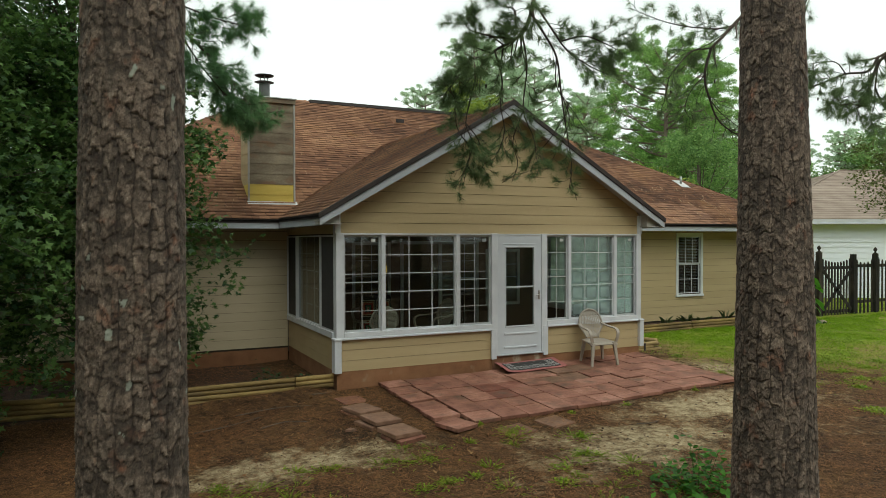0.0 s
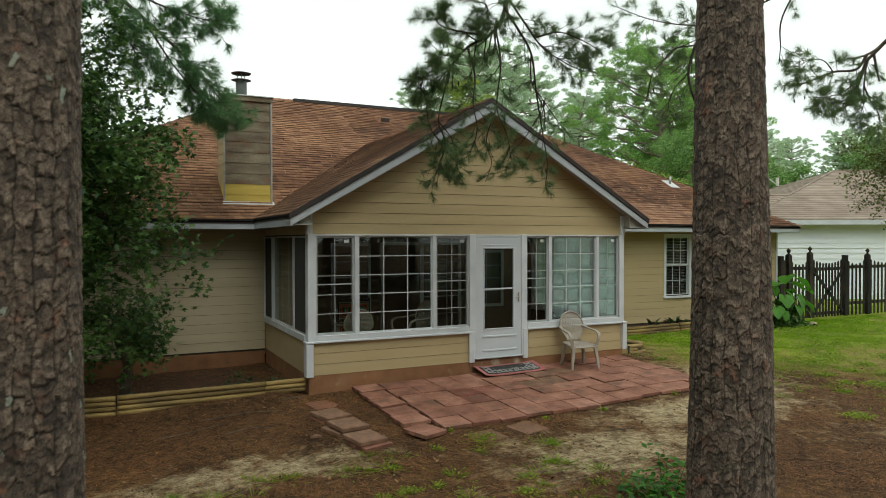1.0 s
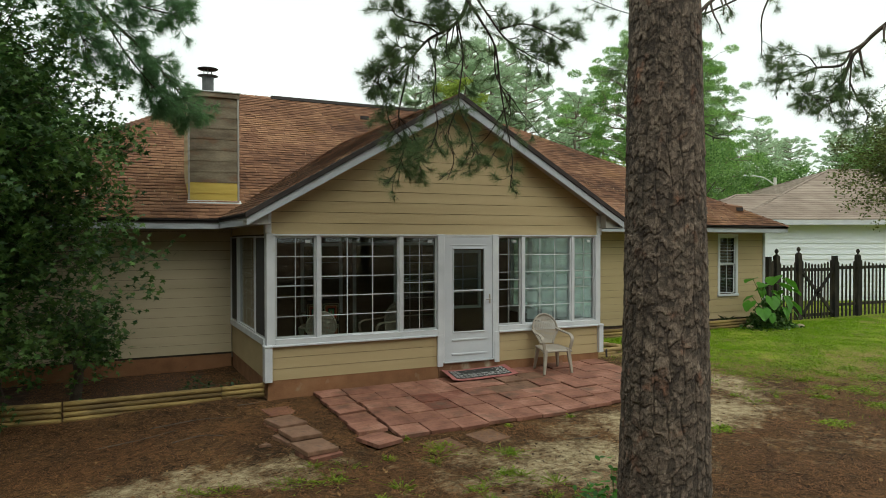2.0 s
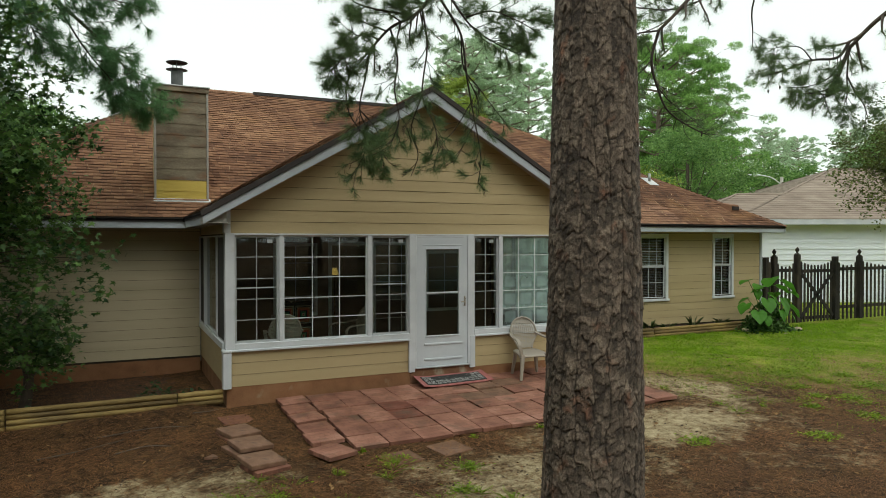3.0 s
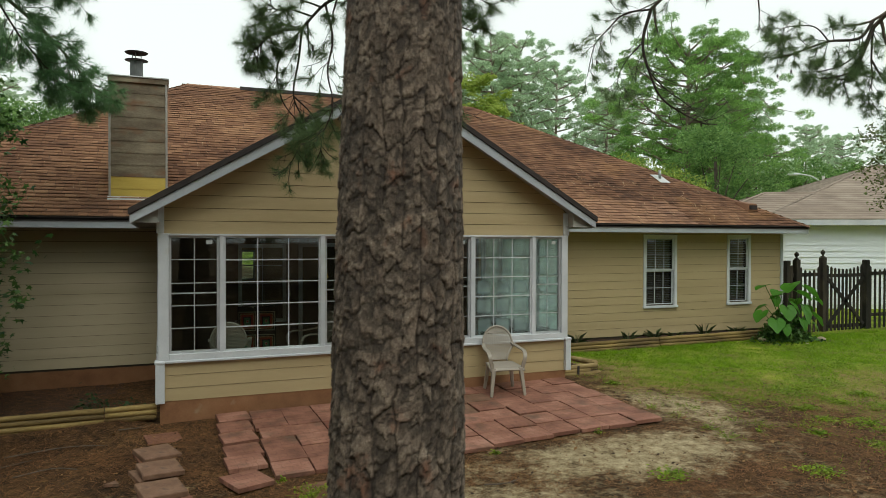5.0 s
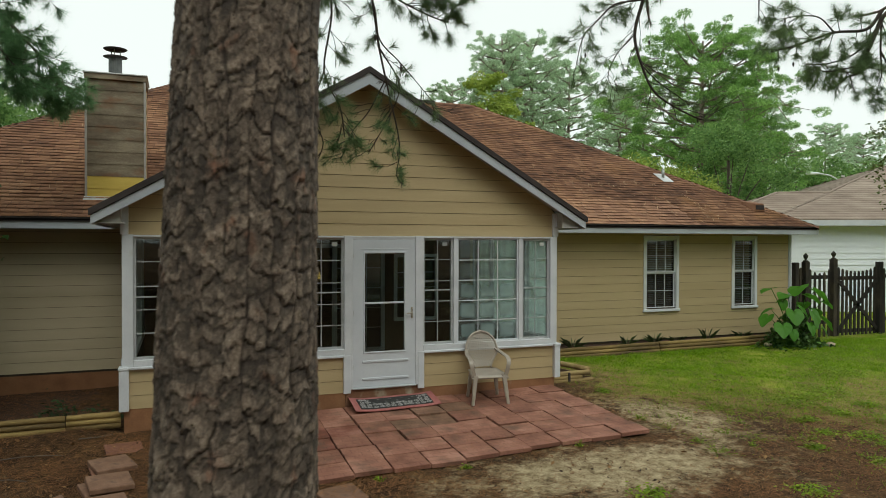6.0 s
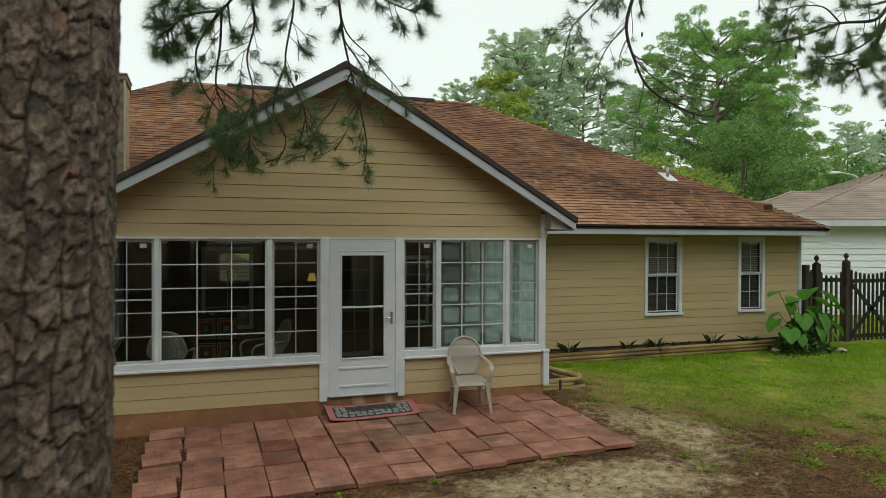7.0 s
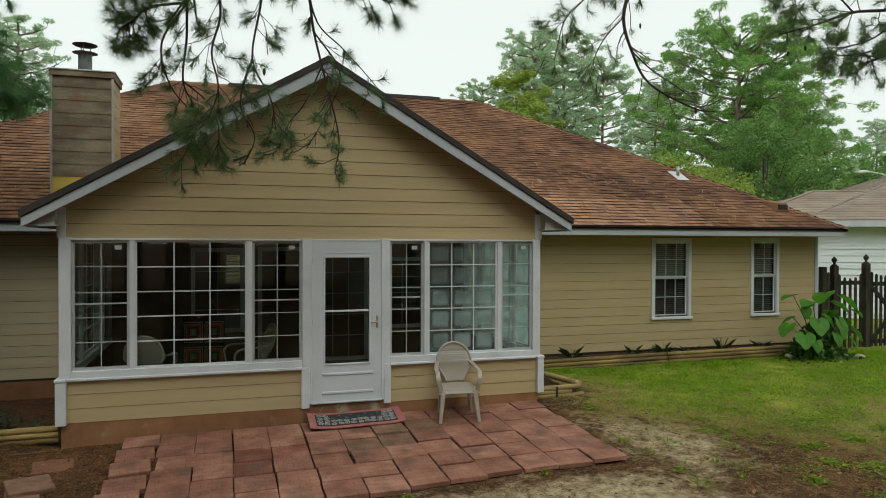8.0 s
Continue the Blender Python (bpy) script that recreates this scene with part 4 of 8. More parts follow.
def shingle_plane(origin, u, v, n, length, span, seed, tab=0.155, course=0.128, apart=None, name="shingles"):
    """Courses of three-tab shingles on a plane: origin at the eave, u along it, v up the slope, n out of it.
    span(d) gives the stretch along u that the course at d metres up the slope covers; tabs for which apart(u, d) holds become pieces of their own."""
    rng = np.random.default_rng(seed)
    o, u, v, n = (np.array(q, float) for q in (origin, u, v, n))
    verts, faces = [], []
    k = 0
    while k * course < length:
        d0 = k * course
        d1 = min(d0 + course * 1.45, length + 0.02)
        a, b = span(d0 + course * 0.5)
        x = a - rng.random() * tab if b > a else b
        run = 0
        lift, drop = rng.uniform(0.0, 0.003), 0.0
        while x < b:
            if run % 3 == 0:
                lift, drop = rng.uniform(0.0, 0.004), rng.normal(0, 0.004)
            run += 1
            wide = tab * rng.uniform(0.32, 0.80)
            x0, x1 = max(x + 0.002, a), min(x + wide - 0.002, b)
            x += wide
            if x1 - x0 < 0.02:
                continue
            cut = rng.random() < 0.32
            th = (0.012 if cut else 0.021) + 1.5 * lift + rng.uniform(0, 0.004)
            drop_ = drop + (0.016 if cut else 0.0)
            e0, e1 = d0 + drop_ + rng.normal(0, 0.002), d0 + drop_ + rng.normal(0, 0.002)
            q = [o + u * x0 + v * e0 + n * (th - 0.0045), o + u * x1 + v * e1 + n * (th - 0.0045), o + u * x0 + v * e0 + n * th, o + u * x1 + v * e1 + n * th, o + u * x1 + v * d1 + n * 0.002, o + u * x0 + v * d1 + n * 0.002]
            if apart and apart((x0 + x1) / 2, d0) and len(SHINGLES_APART) < 300:
                SHINGLES_APART.append(q)
                continue
            i = len(verts)
            verts.extend(q)
            faces.append((i, i + 1, i + 3, i + 2))
            faces.append((i + 2, i + 3, i + 4, i + 5))
        k += 1
    return soup(name, verts, faces, SHINGLE, roof, "", "stuff")


hyp = math.sqrt(1 + PITCH ** 2)
ch, sh = 1 / hyp, PITCH / hyp
ghyp = math.sqrt(1 + GPITCH ** 2)
gc, gs = 1 / ghyp, GPITCH / ghyp
slope = RISE * hyp


def main_span(lo, hi):
    """The front plane left or right of the porch roof, between hip and valley."""
    def f(d):
        run = d * ch
        z = EAVE_Z + PITCH * run
        inner = min((z - GZ0) / GPITCH, GXM - GX0)
        a, b = RX0 + run, RX1 - run
        if z < GAPEX:
            if lo:
                return a - RX0, GX0 + max(inner, 0) + 0.12 - RX0
            return GX1 - max(inner, 0) - 0.12 - RX0, b - RX0
        return (a - RX0, GXM - RX0) if lo else (GXM - RX0, b - RX0)
    return f


shingle_plane((RX0, RY0, EAVE_Z), (1, 0, 0), (0, ch, sh), (0, -sh, ch), slope, main_span(True, 0), 1, 0.305)
shingle_plane((RX0, RY0, EAVE_Z), (1, 0, 0), (0, ch, sh), (0, -sh, ch), slope, main_span(False, 0), 2, 0.305, apart=lambda u, d: d < 1.15 and 12.2 < u < 16.5)
shingle_plane((RX1, RY0, EAVE_Z), (0, 1, 0), (-ch, 0, sh), (sh, 0, ch), slope, lambda d: (d * ch, 2 * RISE - d * ch), 3, 0.305)
shingle_plane((RX0, RY1, EAVE_Z), (0, -1, 0), (ch, 0, sh), (-sh, 0, ch), slope, lambda d: (d * ch, 2 * RISE - d * ch), 4, 0.305)
shingle_plane((RX1, RY1, EAVE_Z), (-1, 0, 0), (0, -ch, sh), (0, sh, ch), slope, lambda d: (d * ch, RX1 - RX0 - d * ch), 5, 0.61, 0.26)
gl = (GXM - GX0) * ghyp
shingle_plane((GX0, GY, GZ0), (0, 1, 0), (gc, 0, gs), (-gs, 0, gc), gl, lambda d: (0.0, valley_y(GZ0 + d * gs) - GY + 0.03), 6, 0.305)
shingle_plane((GX1, GY, GZ0), (0, 1, 0), (-gc, 0, gs), (gs, 0, gc), gl, lambda d: (0.0, valley_y(GZ0 + d * gs) - GY + 0.03), 7, 0.305)


def ridge_caps(a, b, name="ridge_cap", material=SHINGLE, width=0.13, drop=0.5, step=0.14):
    """Folded cap shingles laid over a ridge or hip, each lapping the last."""
    a, b = Vector(a), Vector(b)
    d = (b - a).normalized()
    side = d.cross(Vector((0, 0, 1))).normalized()
    length = (b - a).length
    bm = bmesh.new()
    rng = random.Random(5)
    s = 0.0
    while s < length - 0.02:
        e = min(s + step * 1.5, length)
        w = width + rng.uniform(-0.008, 0.008)
        lo, hi = a + d * s, a + d * e
        t0, t1 = 0.030, 0.014
        pts = []
        for p, t in ((lo, t0), (hi, t1)):
            up = Vector((0, 0, t))
            pts.append([p + side * w + up - Vector((0, 0, w * drop)), p + up, p - side * w + up - Vector((0, 0, w * drop))])
        v = [[bm.verts.new(q) for q in row] for row in pts]
        base = [bm.verts.new(q - Vector((0, 0, 0.03))) for q in pts[0]]
        for i in (0, 1):
            bm.faces.new((v[0][i], v[0][i + 1], v[1][i + 1], v[1][i]))
            bm.faces.new((base[i], base[i + 1], v[0][i + 1], v[0][i]))
        s += step
    return part(name, bm, material, roof)


ridge_caps((LRX, RIDGE_Y, RIDGE_Z), (RRX, RIDGE_Y, RIDGE_Z), drop=PITCH)
ridge_caps((RX1, RY0, EAVE_Z), (RRX, RIDGE_Y, RIDGE_Z), drop=PITCH * 0.7)
ridge_caps((RX0, RY0, EAVE_Z), (LRX, RIDGE_Y, RIDGE_Z), drop=PITCH * 0.7)
ridge_caps((GXM, GY, GAPEX), (GXM, valley_y(GAPEX), GAPEX), drop=GPITCH)
# dark ridge vent strip along most of the main ridge
bm = bmesh.new()
hexa(bm, [(1.9, RIDGE_Y - 0.16, RIDGE_Z - 0.055), (7.2, RIDGE_Y - 0.16, RIDGE_Z - 0.055), (7.2, RIDGE_Y + 0.16, RIDGE_Z - 0.055), (1.9, RIDGE_Y + 0.16, RIDGE_Z - 0.055), (1.9, RIDGE_Y - 0.15, RIDGE_Z - 0.0), (7.2, RIDGE_Y - 0.15, RIDGE_Z - 0.0), (7.2, RIDGE_Y + 0.15, RIDGE_Z + 0.0), (1.9, RIDGE_Y + 0.15, RIDGE_Z + 0.0)])
for v in bm.verts:
    if v.co.z > RIDGE_Z - 0.03:
        v.co.z += 0.030
part("ridge_vent", bm, RIDGE_DARK, roof, "dark raised ridge vent")


# eaves: fascia boards, dark drip edges and soffits
def fascia_run(a, b, inward, z=EAVE_Z):
    a, b, inward = Vector(a), Vector(b), Vector(inward).normalized()
    for name, material, z0, z1, o0, o1 in (("fascia", FASCIA, -0.165, -0.036, 0.014, 0.045), ("drip_edge", RIDGE_DARK, -0.040, 0.008, 0.0, 0.03)):
        bm = bmesh.new()
        p, q = a + inward * o0, b + inward * o0
        r, s = b + inward * o1, a + inward * o1
        hexa(bm, [(c.x, c.y, z + z0) for c in (p, q, r, s)] + [(c.x, c.y, z + z1) for c in (p, q, r, s)])
        bmesh.ops.recalc_face_normals(bm, faces=bm.faces)
        part(name, bm, material, roof)


fascia_run((RX0, RY0, 0), (GX0 + 0.02, RY0, 0), (0, 1, 0))
fascia_run((GX1 - 0.02, RY0, 0), (RX1, RY0, 0), (0, 1, 0))
fascia_run((RX1, RY0, 0), (RX1, RY1, 0), (-1, 0, 0))
fascia_run((RX0, RY0, 0), (RX0, RY1, 0), (1, 0, 0))
fascia_run((RX0, RY1, 0), (RX1, RY1, 0), (0, -1, 0))
fascia_run((GX0, GY + 0.03, 0), (GX0, RY0 + 0.045, 0), (1, 0, 0), GZ0)
fascia_run((GX1, GY + 0.03, 0), (GX1, RY0 + 0.045, 0), (-1, 0, 0), GZ0)
part("soffit", slab(GX0 + 0.045, 0.03, GY + 0.05, RY0 + 0.1, GZ0 - 0.15, GZ0 - 0.135), SOFFIT, roof)
part("soffit", slab(6.07, GX1 - 0.045, GY + 0.05, RY0 + 0.1, GZ0 - 0.15, GZ0 - 0.135), SOFFIT, roof)


def rake(sign):
    """The sloping board under the edge of the gable, its dark shingle edge and the slatted soffit behind it."""
    x0 = GX0 if sign > 0 else GX1
    for name, material, lo, hi, y0, y1 in (("rake_board", FASCIA, -0.215, -0.055, GY, GY + 0.03), ("shingle_edge", RIDGE_DARK, -0.060, 0.020, GY - 0.022, GY + 0.03)):
        bm = bmesh.new()
        tip = -0.02 * sign if name == "shingle_edge" else 0.0
        prism(bm, [(x0 + tip, y0, GZ0 + lo + tip * 0 + (0.05 if name == "rake_board" else 0)), (GXM, y0, GAPEX + lo), (GXM, y0, GAPEX + hi), (x0 + tip, y0, GZ0 + hi)], (0, y1 - y0, 0))
        part(name, bm, material, roof)
    steps = 24
    for i in range(steps):
        bm = bmesh.new()
        f0, f1 = i / steps, (i + 0.94) / steps
        a, b = x0 + (GXM - x0) * f0, x0 + (GXM - x0) * f1
        za, zb = GZ0 + (GAPEX - GZ0) * f0 - 0.10, GZ0 + (GAPEX - GZ0) * f1 - 0.10
        prism(bm, [(a, GY + 0.03, za), (b, GY + 0.03, zb), (b, GY + 0.03, zb - 0.012), (a, GY + 0.03, za - 0.012)], (0, 0.30, 0))
        part("soffit_panel", bm, SOFFIT, roof)


rake(1)
rake(-1)
for x0, x1, xo in ((GX0 + 0.02, 0.0, GX0), (6.10, GX1 - 0.02, GX1)):
    bm = bmesh.new()
    zo = GZ0 - 0.15
    xi = x1 if xo == GX0 else x0
    zi = GZ0 + GPITCH * abs(xi - xo) - 0.12
    prism(bm, [(xo, GY + 0.09, zo), (xi, GY + 0.09, zo), (xi, GY + 0.09, zi), (xo, GY + 0.09, GZ0 - 0.08)], (0, 0.204, 0))
    part("eave_box", bm, SOFFIT, roof, "boxed beige eave end")
part("soffit", slab(RX0 + 0.04, GX0 + 0.05, RY0 + 0.045, YFL - 0.02, 2.53, 2.545), SOFFIT, roof)
part("soffit", slab(GX1 - 0.05, RX1 - 0.04, RY0 + 0.045, YF - 0.02, 2.53, 2.545), SOFFIT, roof)

# roof fittings
on_roof = lambda y: EAVE_Z + PITCH * (y - EAVE_Y)
bm = bmesh.new()
tube(bm, [(11.75, 4.62, on_roof(4.62) - 0.02), (11.75, 4.62, on_roof(4.62) + 0.24)], [0.035, 0.035], 12)
pipe = part("vent_pipe", bm, GALVANISED, roof, "short plumbing vent pipe with pale flashing", smooth=True)
bm = bmesh.new()
hexa(bm, [(11.60, 4.40, on_roof(4.40) + 0.030), (11.90, 4.40, on_roof(4.40) + 0.030), (11.90, 4.80, on_roof(4.80) + 0.030), (11.60, 4.80, on_roof(4.80) + 0.030), (11.60, 4.40, on_roof(4.40) + 0.038), (11.90, 4.40, on_roof(4.40) + 0.038), (11.90, 4.80, on_roof(4.80) + 0.038), (11.60, 4.80, on_roof(4.80) + 0.038)])
part("flashing", bm, FLASHING, pipe)
for x, y, s in ((13.30, 3.25, 1.0), (4.15, 7.55, 1.0)):
    z = on_roof(y)
    bm = bmesh.new()
    hexa(bm, [(x - 0.17, y - 0.15, z - 0.06), (x + 0.17, y - 0.15, z - 0.06), (x + 0.17, y + 0.3, z + 0.12), (x - 0.17, y + 0.3, z + 0.12), (x - 0.13, y - 0.13, z + 0.13), (x + 0.13, y - 0.13, z + 0.13), (x + 0.15, y + 0.3, z + 0.21), (x - 0.15, y + 0.3, z + 0.21)])
    soften(bm, 0.012)
    rv = part("roof_vent", bm, SHINGLE, roof, "low brown box vent with a dark mouth")
    part("vent_mouth", slab(x - 0.12, x + 0.12, y - 0.156, y - 0.14, z - 0.01, z + 0.09), RIDGE_DARK, rv)


# ---- chimney ----
def build_chimney():
    x0, x1, y0, y1, top = -0.755, 0.145, 3.1, 3.95, 5.05
    ch_ = part("chimney", slab(x0 + 0.03, x1 - 0.03, y0 + 0.03, y1 - 0.03, 2.6, top - 0.02), INNER_WALL, house, "boxed chimney with stained brown lap boards and a yellow lowest course")
    z, k = 2.98, 0
    while z < top - 0.12:
        t = min(z + 0.20, top - 0.10)
        m = FRESH_YELLOW if z < 3.36 else CHIMNEY_BOARD
        lap_board(x0 + 0.02, x1 - 0.02, z, t, facing(y0 + 0.028), ch_, m)
        lap_board(y0 + 0.02, y1, z, t, facing_left(x0 + 0.028), ch_, SIDING if z > 3.36 else m)
        lap_board(y0 + 0.02, y1, z, t, facing_right(x1 - 0.028), ch_, SIDING if z > 3.36 else m)
        z = t
    for a, b in ((x0 - 0.004, x0 + 0.03), (x1 - 0.03, x1 + 0.004)):
        part("corner_trim", slab(a, b, y0 - 0.006, y0 + 0.03, 2.96, top - 0.1, 0.003), SOFFIT, ch_, "pale corner strip")
    part("cap_board", slab(x0 - 0.012, x1 + 0.012, y0 - 0.014, y1 + 0.01, top - 0.10, top - 0.01, 0.004), CHIMNEY_BOARD, ch_)
    part("cap_plate", slab(x0 - 0.03, x1 + 0.03, y0 - 0.03, y1 + 0.03, top - 0.01, top + 0.012, 0.004), FLASHING, ch_, "pale metal cap")
    bm = bmesh.new()
    hexa(bm, [(x0 - 0.02, y0 - 0.09, on_roof(y0 - 0.09) + 0.016), (x1 + 0.03, y0 - 0.09, on_roof(y0 - 0.09) + 0.016), (x1 + 0.03, y0 + 0.01, on_roof(y0) + 0.02), (x0 - 0.02, y0 + 0.01, on_roof(y0) + 0.02), (x0 - 0.02, y0 - 0.09, on_roof(y0 - 0.09) + 0.022), (x1 + 0.03, y0 - 0.09, on_roof(y0 - 0.09) + 0.022), (x1 + 0.03, y0 + 0.01, on_roof(y0) + 0.03), (x0 - 0.02, y0 + 0.01, on_roof(y0) + 0.03)])
    part("flashing", bm, FLASHING, ch_, "bent metal flashing")
    cx, cy = -0.345, 3.58
    bm = bmesh.new()
    tube(bm, [(cx, cy, top), (cx, cy, 5.42)], [0.105, 0.105], 20)
    f = part("flue", bm, surface("dull_flue_steel", [(0.0, (0.07, 0.075, 0.075)), (1.0, (0.17, 0.175, 0.17))], 6, 40, 0.5, 0.1, metal=0.4), ch_, "round metal flue with two dark rain caps", smooth=False)
    bm = bmesh.new()
    tube(bm, [(cx, cy, 5.42), (cx, cy, 5.435), (cx, cy, 5.455)], [0.13, 0.19, 0.10], 24)
    part("lower_cap", bm, RIDGE_DARK, f)
    for k in range(3):
        a = 2.1 * k + 0.4
        bm = bmesh.new()
        box(bm, cx + 0.08 * math.cos(a) - 0.008, cx + 0.08 * math.cos(a) + 0.008, cy + 0.08 * math.sin(a) - 0.008, cy + 0.08 * math.sin(a) + 0.008, 5.44, 5.565)
        part("cap_strut", bm, GALVANISED, f)
    bm = bmesh.new()
    tube(bm, [(cx, cy, 5.555), (cx, cy, 5.57), (cx, cy, 5.60)], [0.17, 0.19, 0.03], 24)
    part("upper_cap", bm, RIDGE_DARK, f)


build_chimney()

# ---- patio ----
patio = thing("patio", "patio of worn red concrete pavers beside the porch", "patio", kind="structure")
patio_z = lambda x, y: 0.018 + 0.018 * x + 0.04 * y


def paver_mesh(w, d, h=0.05, material=PAVER):
    bm = bmesh.new()
    box(bm, -w / 2, w / 2, -d / 2, d / 2, -h, 0)
    soften(bm, 0.0045)
    me = bpy.data.meshes.new("paver")
    bm.to_mesh(me)
    bm.free()
    me.materials.append(material)
    return me


PAVER_MESHES = [paver_mesh(0.399, 0.394), paver_mesh(0.396, 0.396), paver_mesh(0.401, 0.391)]
MOSSY_MESH = paver_mesh(0.398, 0.393, 0.05, PAVER_MOSSY)
DAMP_MESH = paver_mesh(0.394, 0.390, 0.05, PAVER_DAMP)
rng = random.Random(11)
for c in range(13):
    for r in range(6):
        x = 0.895 + c * 0.412
        y = -0.255 - r * 0.407
        if c >= 7:
            y += 0.11 * min(1, (c - 6) / 3)
        dx, dy, turn, sink = rng.gauss(0, 0.007), rng.gauss(0, 0.007), rng.gauss(0, 0.009), rng.gauss(0, 0.0045)
        if c == 0:
            dx += (0.02, 0.0, -0.03, -0.01, -0.02, 0.0)[r]
            dy += (0.06, 0.03, 0.0, -0.04, -0.05, 0.0)[r]
            turn += (0.05, 0.08, 0.10, 0.07, 0.08, 0.0)[r]
            sink += (0.004, -0.008, 0.002, -0.010, -0.002, 0.0)[r]
            if r == 5:
                continue
        if r == 2 and c == 1:
            dx += 0.03
        tiltx, tilty = rng.gauss(0, 0.007), rng.gauss(0, 0.007)
        if (c, r) in ((6, 0), (7, 2)):
            tiltx, sink = 0.05, -0.012
        if (c, r) == (7, 1):
            tiltx, sink = -0.035, 0.014
        o = new("paver", DAMP_MESH if (c, r) in ((3, 2), (4, 2), (3, 3)) else MOSSY_MESH if (c, r) in ((7, 1), (7, 2), (8, 1), (6, 2)) else PAVER_MESHES[rng.randrange(3)])
        o.parent = patio
        o.location = (x + dx, y + dy, patio_z(x, y) + sink)
        o.rotation_euler = (0.04 + tiltx, -0.018 + tilty, turn + rng.choice((0, math.pi / 2, math.pi)) * 0)


def loose_paver(x, y, z, turn, tx=0.0, ty=0.0, label="loose red concrete paver lying on pine straw", material=None):
    o = tagged(new("paver_stone", PAVER_MESHES[0] if material is None else material), label, "paver", "loose pavers beside the patio")
    o.location, o.rotation_euler = (x, y, z), (tx, ty, turn)
    return o


def brown_paver():
    bm = bmesh.new()
    box(bm, -0.2, 0.2, -0.2, 0.2, -0.055, 0)
    soften(bm, 0.007)
    me = bpy.data.meshes.new("paver_stone")
    bm.to_mesh(me)
    bm.free()
    me.materials.append(surface("brown_weathered_paver", [(0.0, (0.10, 0.058, 0.034)), (0.5, (0.195, 0.103, 0.062)), (1.0, (0.27, 0.158, 0.102))], 5, 50, 0.9, 0.4, stain=((0.10, 0.06, 0.04), 7, 0.56, 0.7)))
    return me


BROWN = brown_paver()
loose_paver(0.06, -0.58, -0.068, 0.16, 0.05, 0.02, "red paver half buried in pine straw")
loose_paver(-0.01, -1.24, -0.035, 0.36, 0.06, 0.02, "brown weathered paver propped on a red one", BROWN)
loose_paver(-0.03, -1.20, -0.092, 0.22, 0.03, 0.0, "red paver under a brown one")
loose_paver(0.02, -1.88, -0.020, 0.22, 0.05, 0.03, "brown weathered paver stacked on another", BROWN)
loose_paver(-0.04, -1.84, -0.085, 0.30, 0.03, 0.0, "brown weathered paver under another", BROWN)
loose_paver(0.03, -2.50, -0.030, 0.24, 0.05, 0.03, "brown stained paver stacked on another", BROWN)
loose_paver(0.06, -2.56, -0.094, 0.30, 0.03, 0.0, "red paver under a brown one")
loose_paver(0.82, -2.50, -0.048, 0.40, 0.05, 0.02)
loose_paver(1.50, -2.86, -0.122, 0.12, 0.02, -0.03, "brown paver sunk in sandy soil", BROWN)
loose_paver(2.12, -2.82, -0.100, 0.20, 0.04, -0.02, "brown paver sunk in sandy soil", BROWN)
bm = bmesh.new()
prism(bm, [(-0.13, -0.05, 0), (0.10, -0.09, 0), (0.04, 0.10, 0)], (0, 0, 0.035))
shard = tagged(part("stone_shard", bm, BROWN.materials[0]), "broken corner of a brown paver on the soil", "stone")
shard.scale = (0.62, 0.62, 0.8)
shard.location = (-0.42, -1.95, -0.135)


